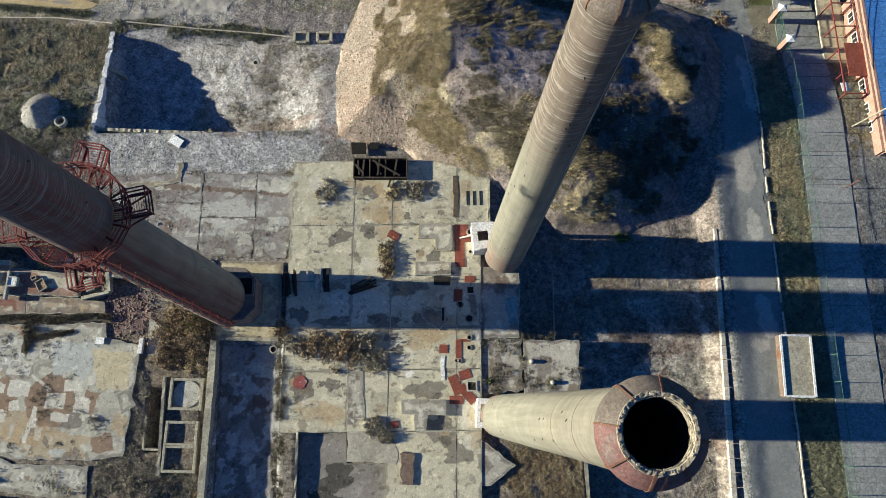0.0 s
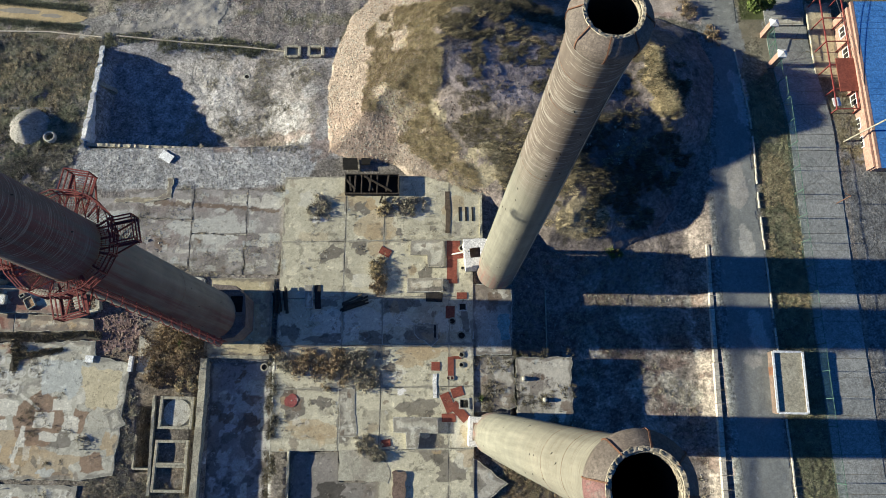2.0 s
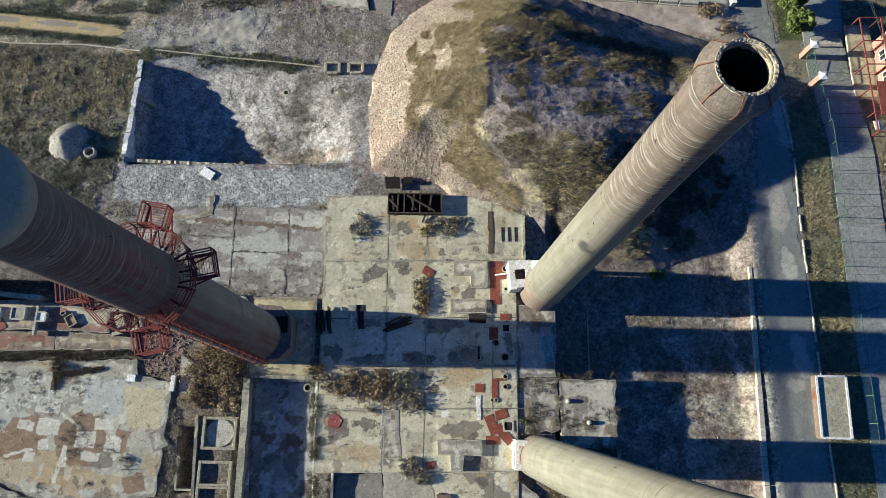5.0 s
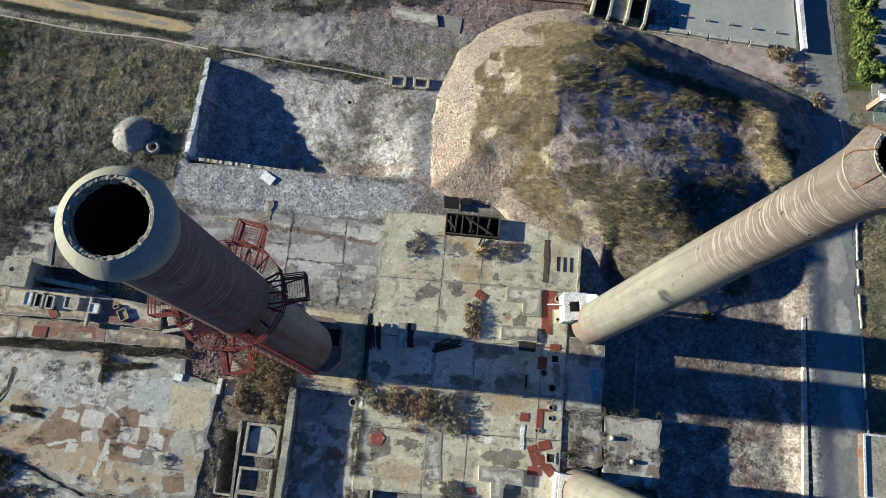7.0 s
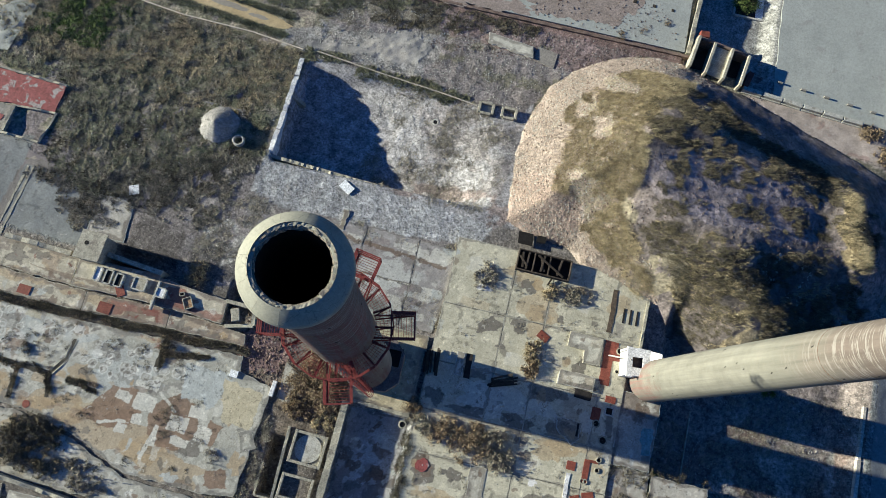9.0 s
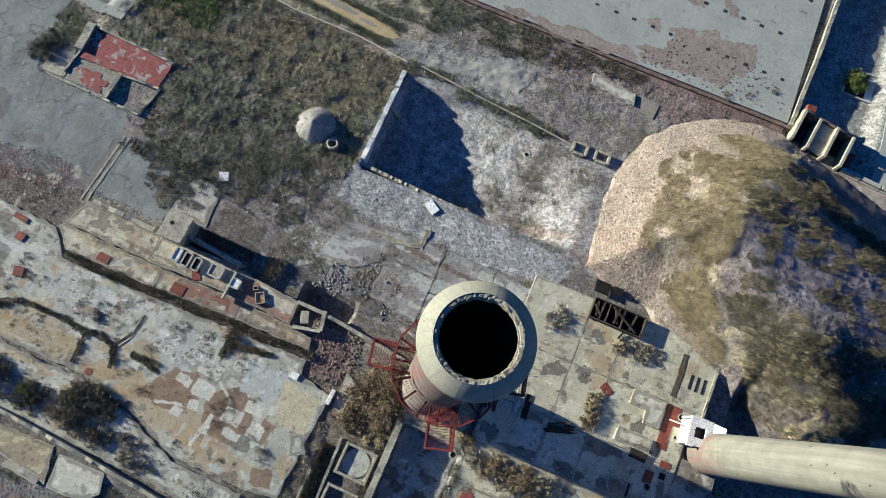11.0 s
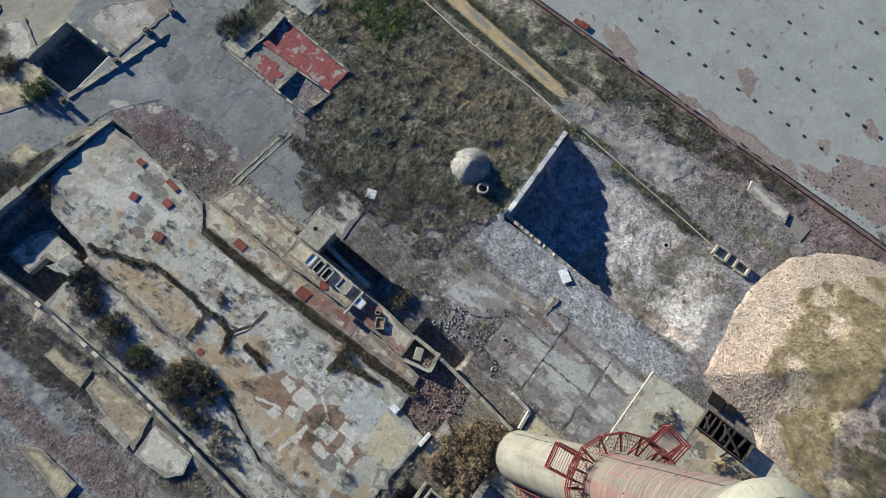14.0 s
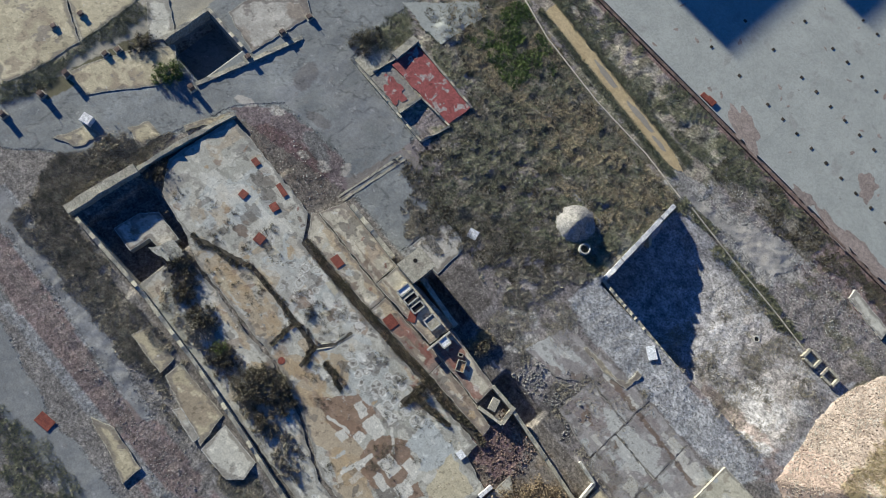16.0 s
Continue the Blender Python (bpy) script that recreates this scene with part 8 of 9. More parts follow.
for row in ((-65.0, 2.8, 2.2, 0.8), (-68.1, 3.0, 1.4, 0.7), (-60.3, 3.1, 1.5, 0.8), (-55.1, 1.9, 1.2, 0.8), (-34.8, 5.7, 0.8, 1.8), (-33.3, 0.3, 1.0, 1.2), (-52.3, 2.6, 1.4, 0.8)):
    mark("tan", *row, -5, 34, 0.4, 0.7)
for x, y, w, h, t in ((-47.0, 4.4, 1.7, 1.0, -10), (-44.7, 4.2, 2.2, 1.7, -6), (-46.3, 1.2, 1.2, 1.0, 0), (-40.6, 2.9, 2.0, 1.6, -4), (-45.0, 2.4, 1.0, 1.0, 5), (-40.0, 1.1, 2.0, 0.9, -3), (-36.5, 1.0, 2.2, 0.8, -3), (-44.9, 5.9, 2.4, 0.6, -6), (-37.8, 2.4, 1.8, 1.5, -3), (-38.8, 4.4, 2.0, 1.2, -3), (-42.6, 1.2, 0.5, 2.2, 4)):
    stains.put("light", jagged(rect(x - w / 2, y - h / 2, x + w / 2, y + h / 2, t), 0.4, 0.07), 0.9)
for a, b, w in (((-43.4, 5.6), (-41.2, 4.0), 0.3), ((-42.6, 2.0), (-43.4, -1.4), 0.45), ((-49.0, 1.4), (-46.0, 1.9), 0.3)):
    d = Vector((b[0] - a[0], b[1] - a[1])).normalized()
    n_ = Vector((-d.y, d.x)) * w / 2
    stains.put("light", jagged([(a[0] + n_.x, a[1] + n_.y), (a[0] - n_.x, a[1] - n_.y), (b[0] - n_.x, b[1] - n_.y), (b[0] + n_.x, b[1] + n_.y)], 0.6, 0.03))
stains.put("concrete_grey", jagged([(-41.7, 9.2), (-36.2, 9.0), (-37.4, 5.8), (-38.2, 4.8), (-38.6, 5.8), (-41.1, 5.6)], 0.6, 0.1), 0.95)
stains.put("wall", jagged([(-37.2, 8.5), (-32.7, 7.8), (-33.2, 3.9), (-36.3, 4.0)], 0.6, 0.15), 0.95)
# platform: red and brown wear
for row in (("red_floor", -44.4, 15.2, 2.6, 1.1), ("red_floor", -50.3, 13.6, 2.2, 1.0), ("brown", -48.0, 12.9, 1.6, 1.0), ("damp", -43.4, 12.6, 1.1, 0.9), ("damp", -40.2, 12.4, 1.2, 0.8), ("brown", -38.4, 12.0, 0.9, 0.8), ("red_floor", -46.0, 13.6, 2.2, 0.7),
            ("red_floor", -41.0, 14.6, 1.6, 0.7), ("damp", -63.0, 16.6, 1.2, 1.0), ("damp", -60.5, 17.0, 1.1, 0.5), ("damp", -73.0, 12.4, 1.8, 1.0)):
    mark(*row, -4, 40, 0.5, 0.7)
for row in (("tan", -55.0, 14.0, 3.0, 0.9), ("tan", -62.0, 14.4, 3.0, 0.7), ("brown", -53.0, 15.1, 2.6, 0.25), ("brown", -58.0, 15.4, 3.0, 0.2), ("concrete_grey", -71.0, 10.4, 1.2, 0.9), ("light", -75.6, 8.6, 2.4, 1.8), ("light", -69.0, 10.2, 2.0, 1.2), ("damp", -71.6, 9.4, 1.2, 0.7),
            ("damp", -69.5, 12.0, 1.0, 0.5), ("brown", -42.0, 13.8, 2.4, 0.4)):
    mark(*row, -5, 40, 0.5, 0.6)
for i in range(150):
    x = rp.uniform(-79, -37)
    y = rp.uniform(11.0, 18.5) - 0.09 * (x + 57)
    s = rp.uniform(0.08, 0.45)
    stains.put(rp.choice(("damp", "brown", "tan", "light", "red_floor")), blob(x, y, s * 1.3, s * rp.uniform(0.4, 0.9), rp.uniform(0, 180), i, 14), rp.uniform(0.3, 0.8))
for i in range(110):                                    # terraces and basin
    x, y = (rp.uniform(5, 16), rp.uniform(-6, 17)) if i < 60 else (rp.uniform(-23.6, -16.8), rp.uniform(-10.5, 8.6))
    s = rp.uniform(0.15, 0.9)
    stains.put(rp.choice(("damp", "brown", "light", "concrete_grey")), blob(x, y, s, s * rp.uniform(0.4, 1.0), rp.uniform(0, 180), i, 18), rp.uniform(0.4, 0.85))
# yard floor
for row in (("puddle", -25.6, 23.4, 3.6, 1.3, -6), ("puddle", -22.0, 23.2, 1.4, 0.8), ("puddle", -38.6, 24.6, 2.2, 0.5, 10), ("puddle", -36.0, 25.6, 1.2, 0.5), ("mauve", -30.0, 22.6, 2.4, 1.6), ("mauve", -30.4, 26.6, 3.0, 0.8), ("light", -31.0, 26.9, 1.0, 0.4, 20), ("light", -18.4, 21.6, 0.8, 0.4)):
    mark(row[0], *row[1:5], row[5] if len(row) > 5 else 0, 40, 0.3, 0.85)
for i in range(150):
    s = rp.uniform(0.08, 0.5) if rp.random() < 0.85 else rp.uniform(0.5, 1.1)
    stains.put(rp.choice(("damp", "brown", "light", "puddle", "mauve", "concrete_grey")), blob(rp.uniform(-39, -15), rp.uniform(18.4, 28.4), s, s * rp.uniform(0.4, 1.0), rp.uniform(0, 180), i, 16), rp.uniform(0.3, 0.85))
for i in range(30):
    x, y, a, b_ = rp.uniform(-33, -16), rp.uniform(19, 28), rp.uniform(0.3, 1.2), rp.uniform(0.25, 0.8)
    stains.put(rp.choice(("light", "puddle", "mauve", "concrete_grey")), jagged(rect(x - a, y - b_, x + a, y + b_, -2), 0.4, 0.06), rp.uniform(0.3, 0.8))
stains.put("puddle", jagged([(-29.7, 24.0), (-28.0, 25.4), (-24.5, 24.9), (-22.0, 25.9), (-20.5, 23.5), (-22.7, 21.9), (-26.5, 22.9)], 0.4, 0.12), 0.9)
stains.put("puddle", jagged([(-41.3, 20.2), (-41.8, 22.5), (-40.5, 24.1), (-38.6, 24.3), (-35.4, 23.6), (-36.6, 23.1), (-39.0, 22.9), (-40.2, 21.4)], 0.4, 0.12), 0.9)
for poly in ([(-19.2, 26.2), (-18.3, 28.0), (-16.0, 27.2), (-16.8, 25.6)], [(-22.4, 21.6), (-20.9, 21.4), (-20.6, 19.9), (-22.2, 20.0)], [(-18.9, 23.2), (-17.7, 23.2), (-17.6, 21.5), (-18.8, 21.6)]):
    stains.put("light", jagged(poly, 0.4, 0.06), 0.7)
stains.put("brown", jagged([(-31.0, 27.2), (-25.9, 26.9), (-20.9, 26.4), (-16.6, 26.0), (-16.6, 25.6), (-20.9, 26.0), (-25.9, 26.4), (-31.0, 26.7)], 0.3, 0.16), 0.85)
mark("concrete_grey", -18.6, 5.8, 1.1, 0.9, 0, 20, 0.1)
mark("brown", -19.0, 2.4, 0.9, 0.7)

KINDS = {"pale": ((0.44, 0.42, 0.34), (0.54, 0.515, 0.42), (0.36, 0.30, 0.21), (0.27, 0.245, 0.20), 0.34), "main": ((0.445, 0.415, 0.305), (0.515, 0.48, 0.355), (0.42, 0.35, 0.25), (0.28, 0.255, 0.21), 0.42), "west": ((0.345, 0.335, 0.275), (0.44, 0.42, 0.345), (0.38, 0.31, 0.21), (0.25, 0.235, 0.20), 0.2),
         "yard": ((0.255, 0.235, 0.215), (0.315, 0.295, 0.27), (0.235, 0.195, 0.175), (0.185, 0.168, 0.15), 0.22),
         "platform": ((0.41, 0.37, 0.275), (0.50, 0.455, 0.34), (0.33, 0.25, 0.17), (0.24, 0.20, 0.16), 0.14), "terrace": ((0.32, 0.30, 0.25), (0.46, 0.43, 0.36), (0.22, 0.175, 0.13), (0.19, 0.165, 0.14), 0.04),
         "sump": ((0.20, 0.185, 0.16), (0.25, 0.23, 0.205), (0.20, 0.17, 0.14), (0.15, 0.14, 0.125), 0.35), "yellow": ((0.40, 0.345, 0.22), (0.49, 0.43, 0.28), (0.27, 0.215, 0.15), (0.23, 0.20, 0.16), 0.16),
         "basin": ((0.28, 0.275, 0.265), (0.45, 0.44, 0.41), (0.22, 0.19, 0.16), (0.14, 0.13, 0.12), 0.02)}


def floor_colours(kind, x, y, outline=None):
    """Mottling at several scales, drag marks and stains of one floor."""
    low, high, dirt, wet, rarity = (np.array(v) for v in KINDS[kind])
    mix = lambda c, tone, share: c * (1 - share[:, None]) + tone * share[:, None]
    c = mix(np.tile(low, (len(x), 1)), high, smooth(-0.5, 0.5, fractal(x, y, 5.0, 901)))
    c = mix(c, dirt, 0.65 * smooth(rarity, rarity + 0.14, fractal(x, y, 4.2, 911)))
    c = mix(c, wet, 0.75 * smooth(rarity + 0.16, rarity + 0.21, fractal(x, y, 1.9, 921)))
    c = mix(c, high * 1.13, 0.7 * smooth(0.24, 0.29, fractal(x, y, 1.2, 931)))
    wx, wy = x + 0.22 * fractal(x, y, 0.9, 941, 3), y + 0.22 * fractal(x, y, 0.9, 951, 3)
    stains.lay(c, x, y, wx, wy)
    if outline:                                         # earth and moss creep in from the joints and edges
        d = edge_distance(outline, x, y) + 0.5 * fractal(x, y, 1.1, 1001, 3)
        reach = 0.12 if kind in ("main", "sump", "yard") else 0.42
        c = mix(c, wet * 0.8, 0.75 * (1 - smooth(reach * 0.6, reach, d)))
    c *= (1 + 0.10 * fractal(x * 0.25, y * 1.8, 1.0, 961) + 0.12 * fractal(x, y, 0.5, 971, 2))[:, None]
    c[fractal(x, y, 0.6, 981, 2) > 0.44] *= 0.66
    c[fractal(x, y, 0.45, 985, 2) > 0.44] *= 1.25
    crack = np.abs(fractal(x, y, 5.0, 991, 5)) < 0.006
    c[crack] *= 0.62
    return np.clip(c, 0.02, 0.8)


def worn_sheet(outline, z, kind, parent):
    cell = {"west": 0.085, "main": 0.095, "platform": 0.095, "yellow": 0.14}.get(kind, 0.115)
    px, py = np.array(outline).T
    gx_, gy_ = np.meshgrid(np.arange(px.min() - cell, px.max() + cell, cell), np.arange(py.min() - cell, py.max() + cell, cell), indexing="ij")
    ok = inside(outline, gx_, gy_)
    quad = ok[:-1, :-1] & ok[1:, :-1] & ok[1:, 1:] & ok[:-1, 1:]
    index = np.full(ok.shape, -1)
    used = np.zeros(ok.shape, bool)
    for a, b in ((0, 0), (1, 0), (1, 1), (0, 1)):
        used[a:used.shape[0] - 1 + a, b:used.shape[1] - 1 + b] |= quad
    index[used] = np.arange(used.sum())
    i, j = np.nonzero(quad)
    faces = np.stack([index[i, j], index[i + 1, j], index[i + 1, j + 1], index[i, j + 1]], 1)
    x, y = gx_[used], gy_[used]
    me = cloud_mesh("screed", np.stack([x, y, z + 0.004 * value_noise(x, y, 0.5, 7)], 1), np.concatenate([faces[:, [0, 1, 2]], faces[:, [0, 2, 3]]], 1).reshape(-1, 3))
    set_soil(me, floor_colours(kind, x, y, outline))
    ob = link("screed", me, M["screed"], parent)
    if parent is None:
        tagged(ob, "thin worn screed over a concrete floor", "screed", kind="structure")


for sheet in SHEETS:
    worn_sheet(*sheet)

# north pad: brown worn film
M["mud_film"] = surface("dried_mud_film", (0.24, 0.20, 0.17), (0.33, 0.275, 0.24), 0.7, 10.0, 0.85, 0.15, islands=0.15)
film_v, film_f = [], []


def film(outline, z):
    if sum(a[0] * b[1] - b[0] * a[1] for a, b in zip(outline, outline[1:] + outline[:1])) < 0:
        outline = outline[::-1]
    k, n = len(film_v), len(outline)
    film_v.extend([(x, y, z - 0.01) for x, y in outline] + [(x, y, z) for x, y in outline])
    film_f.append(tuple(range(k + n, k + 2 * n)))
    film_f.extend([(k + i, k + (i + 1) % n, k + n + (i + 1) % n, k + n + i) for i in range(n)])


for k, (x, y, rx, ry, t) in enumerate(((-25.5, 69.2, 1.1, 1.7, 20), (-9.1, 73.6, 1.4, 0.8, -20), (-4.1, 74.1, 1.2, 0.7, -50), (-12.9, 67.8, 1.0, 0.7, 0), (-24.6, 61.6, 2.6, 0.8, -10), (-19.4, 62.2, 2.8, 1.0, -5), (-15.4, 62.3, 2.0, 0.7, 0), (-30.0, 61.9, 1.4, 0.7, 0),
                                       (-3.0, 79.6, 0.9, 0.9, 0), (-11.4, 63.6, 2.6, 0.9, 10), (-7.4, 64.0, 3.0, 1.1, 0), (-4.6, 68.0, 1.9, 1.9, 0), (-1.4, 66.4, 1.6, 2.0, 0), (-8.9, 68.3, 1.5, 0.6, 20), (-41.2, 62.8, 3.0, 1.3, -30))):
    film(blob(x, y, rx * 1.1, ry * 1.1, t, 11, 60, 0.33), -2.5465 + 0.0001 * k)
film(jagged([(-12.2, 62.4), (-10.8, 64.6), (-10.0, 68.0), (-8.1, 69.2), (-6.8, 68.2), (-4.0, 69.2), (0.5, 70.3), (1.1, 67.0), (-1.2, 65.0), (-1.9, 62.8), (-5.9, 62.9), (-8.9, 62.3)], 0.35, 0.22, rp), -2.5447)
film(jagged([(-26.8, 61.5), (-24.1, 62.5), (-20.6, 62.9), (-17.9, 62.4), (-15.8, 61.6), (-19.2, 61.3), (-24.1, 61.3)], 0.35, 0.18, rp), -2.5450)
for i in range(70):
    s = rp.uniform(0.08, 0.4)
    film(blob(rp.uniform(-60, 6), rp.uniform(62, 86), s * 1.4, s * 0.6, rp.uniform(0, 180), i + 40, 20, 0.36), -2.5444 + 0.00005 * i)
tagged(link("dried_mud", mesh_of("dried_mud", film_v, film_f), M["mud_film"]), "film of dried brown mud on the pad", "mud", kind="stuff")


# ---- loose stones ----
def scatter(name, label, category, poly, n, size, key, seed, clump=0.0, cell=3.0, lift=0.0, height=None, flat=0.35):
    p = strewn(poly, n, seed, clump, cell)
    q = on_ground(p) if height is None else np.column_stack([p, height(p[:, 0], p[:, 1]) if callable(height) else np.full(len(p), height)])
    q[:, 2] += lift
    return tagged(stones(name, q, size, M[key], seed, flat), label, category, kind="stuff")


scatter("chips", "pale chips of stone and plaster in the weeds", "rubble", FIELD, 2200, 0.075, "light", 430, 0.45, 1.5, lift=0.05)
scatter("chips", "pale stones along the verge", "rubble", [(-40, 49.5), (-12, 48.5), (-5, 57), (-20, 60), (-40, 56)], 1800, 0.08, "light", 431, 0.5, 1.3)
scatter("chips", "lumps of brick on the rubble patch", "rubble", [(-80, 14.6), (-68, 13.6), (-67.4, 17.8), (-71, 19), (-79, 18)], 90, 0.11, "light", 432, 0.4, 1.2, flat=0.2)
scatter("chips", "pale stones and plaster on the low yard", "rubble", [(10.5, -10), (31, -10), (31.5, 20), (10.5, 20)], 1600, 0.085, "light", 433, 0.55, 1.3)
scatter("chips", "pale stones on the cellar floor", "rubble", [(-39, 34.6), (-11.5, 33), (-11.5, 47), (-39, 47)], 1200, 0.08, "light", 434, 0.5, 1.3)
GRAVEL_STRIP = [(-40.5, 29.4), (-30, 28.9), (-14, 28.8), (-12, 32.4), (-26, 33.6), (-39.5, 34.4)]
scatter("gravel", "pale gravel strewn along the cellar edge", "gravel", GRAVEL_STRIP, 3500, 0.06, "stones", 401)
scatter("gravel", "grey gravel and clods on the cellar floor", "gravel", [(-39, 34.6), (-11.5, 33), (-11.5, 47), (-39, 47)], 4000, 0.06, "stones", 402, 0.4)
scatter("rubble", "brick and concrete rubble in the yard", "rubble", [(-46, 18), (-17, 18), (-14, 28.5), (-40, 29)], 1500, 0.07, "stones", 403, 0.6, 2.5)
scatter("rubble", "heap of rubble lumps behind the recess", "rubble", [(-39, 18.4), (-30, 18), (-29, 23), (-37, 24)], 900, 0.13, "stones", 404, 0.5)
scatter("rubble", "reddish brick bits between the ruins", "rubble", [(-37, 8), (-30.5, 8), (-30.5, 16), (-37, 16)], 1500, 0.12, "brickbits", 405)
scatter("rubble", "reddish brick bits on the asphalt edge", "rubble", [(-80, 14.6), (-68, 13.6), (-67.4, 17.8), (-71, 19), (-79, 18)], 3000, 0.055, "brickbits", 406, 0.2, flat=0.25)
scatter("rubble", "dark rubble and bricks on the low yard", "rubble", [(10.5, -10), (31, -10), (31.5, 22), (10.5, 22)], 4500, 0.075, "stones", 407, 0.4)
scatter("rubble", "stones along the northern verge", "rubble", [(-39, 48.5), (-12, 48), (-6, 57), (6, 60.3), (-39, 60)], 4000, 0.08, "stones", 408, 0.45)
scatter("rubble", "brick bits on the northern verge", "rubble", [(-25, 54), (-6, 56), (7, 60.3), (-25, 60.4)], 2000, 0.08, "brickbits", 409, 0.4)
scatter("rubble", "lane gravel south of the factory", "rubble", [(-88, -12), (-45, -18), (-45, -8.6), (-84, -6.6)], 3500, 0.07, "stones", 410, 0.45)
scatter("rubble", "small debris on the main floor", "rubble", [(-16, -1), (5, -1), (6, 29), (-13, 29)], 450, 0.045, "stones", 411, 0.45, height=FLOOR)
scatter("rubble", "small debris on the factory floor", "rubble", [(-78, 4), (-44, -3), (-36.5, 8.5), (-66, 12)], 500, 0.045, "stones", 412, 0.4, height=0.53)
scatter("rubble", "crumbs of brick on the pad", "rubble", [(-14, 61.8), (7, 61.8), (7, 68), (-10, 68)], 500, 0.1, "brickbits", 413, 0.5, height=-2.55)
scatter("rubble", "rubble on the sunken basin floor", "rubble", [(-23.4, -10), (-16.8, -10), (-16.8, 8.6), (-23.4, 8.6)], 900, 0.1, "stones", 414, 0.45)
scatter("rubble", "rubble beside the lane kerb", "rubble", [(30.5, 8), (32.6, 8), (33.6, 34), (31.5, 34)], 700, 0.11, "stones", 415, 0.5)
scatter("rubble", "coarse bricks on the terrace edges", "rubble", [(5.3, 3), (15.8, 3), (15.8, 8.5), (5.3, 8.5)], 300, 0.06, "brickbits", 416, 0.4, height=0.36)
scatter("fine_gravel", "gravel skin of the pale cone", "gravel", blob(cx, cy, 2.5, 2.5, 0, 0, 24, 0.02), 1500, 0.05, "stones", 417,
        height=lambda x, y: np.maximum(ch * (1 - np.hypot(x - cx, y - cy) / cr), -0.1) - 0.12)
HEAP_W = [(-11.2, 49.0), (-11.5, 41.0), (-11.0, 33.4), (-8.0, 32.4), (-3.4, 31.8), (2.6, 27.8), (5.5, 25.8), (8.0, 28.0), (3.0, 33.0), (0.3, 36.5), (0.0, 44), (1.0, 49), (6, 54.5), (12, 57.4), (8, 59.6), (1, 59), (-6, 55.6)]
scatter("brick_rubble", "pale broken bricks covering the heap's flank", "rubble", HEAP_W, 34000, 0.092, "rubble", 421, flat=0.13, height=heap_height, lift=0.02)
scatter("brick_rubble", "small pale stones between the bricks", "rubble", HEAP_W, 9000, 0.085, "light", 425, 0.3, flat=0.13, height=heap_height, lift=0.02)
scatter("brick_rubble", "reddish broken bricks on the heap", "rubble", HEAP_W, 2600, 0.11, "brickbits", 422, flat=0.13, height=heap_height, lift=0.02)
scatter("brick_rubble", "stones on the heap's plateau", "rubble", [(1, 34), (14, 30), (34, 30), (33, 46), (20, 53), (6, 57), (1, 46)], 5500, 0.085, "brickbits", 423, height=heap_height, lift=0.02)
scatter("brick_rubble", "pale blocks on the heap's shaded side", "rubble", [(15, 30), (24, 30), (24, 35), (15, 35)], 150, 0.15, "light", 424, 0.5, height=heap_height, lift=0.05)


# ---- weeds, shrubs, trees ----
def meadow(name, label, poly, n, blades, length, spread, key, seed, clump=0.0, cell=3.0, height=None, lean=(0, 0), width=0.05):
    p = strewn(poly, n, seed, clump, cell)
    q = on_ground(p) if height is None else np.column_stack([p, height(p[:, 0], p[:, 1]) if callable(height) else np.full(len(p), height)])
    return tagged(tufts(name, q, blades, length, spread, M[key], seed, lean, width), label, "grass", kind="stuff")


meadow("weeds", "dull green weeds of the overgrown field", FIELD, 11000, 6, 0.1, 0.22, "weeds", 501, 0.40, 1.2, width=0.085)
meadow("weeds", "greyish dead weeds of the overgrown field", FIELD, 8500, 6, 0.09, 0.22, "grey_weeds", 502, 0.42, 1.0, width=0.08)
meadow("weeds", "straw-coloured tussocks in the field", [(-79, 44), (-70, 41), (-60, 41), (-52, 38), (-41, 38), (-40.6, 49), (-56, 50.6), (-74, 53)], 5200, 7, 0.13, 0.22, "dry_grass", 511, 0.5, 1.6, width=0.08)
meadow("weeds", "dark dead stalks among the weeds", FIELD, 3600, 7, 0.13, 0.24, "dark_weeds", 512, 0.5, 1.2, width=0.09)
meadow("weeds", "thin dead weeds where the field turns to mud", [(-66, 26), (-58, 20.5), (-52, 24), (-44, 24), (-40.5, 33.5), (-47, 33), (-58, 27)], 3600, 6, 0.14, 0.18, "grey_weeds", 513, 0.45, 1.3, width=0.08)
meadow("weeds", "dark stalks where the field turns to mud", [(-66, 26), (-58, 22.5), (-52, 25), (-45, 27), (-41, 33.5), (-47, 33), (-58, 27)], 1500, 6, 0.16, 0.18, "dark_weeds", 514, 0.45, 1.0, width=0.07)
meadow("weeds", "bright green patch of weeds", [(-73, 44), (-64, 43), (-62, 50), (-73, 54)], 2250, 6, 0.165, 0.18, "leaf", 503, 0.45, width=0.14)
meadow("weeds", "weeds along the northern verge", VERGE, 3800, 6, 0.138, 0.18, "weeds", 504, 0.42, 2.4, width=0.04)
meadow("weeds", "dry weeds beside the lane fence", [(39.6, -20), (43.5, -20), (43.8, 44), (40.2, 41)], 3720, 6, 0.154, 0.252, "weeds", 505, 0.15, width=0.04)
meadow("weeds", "yellow dry grass beside the lane fence", [(39.8, 8), (43.5, 8), (43.9, 42), (40.4, 41)], 1705, 6, 0.154, 0.225, "dry_grass", 506, 0.5)
meadow("weeds", "weeds along the southern lane", [(-90, -6), (-84, -4.2), (-84.6, -6.2), (-63, -6.2), (-63.6, -10.5), (-88, -11.0)], 3565, 6, 0.193, 0.18, "grey_weeds", 507, 0.15, 2.4, width=0.04)
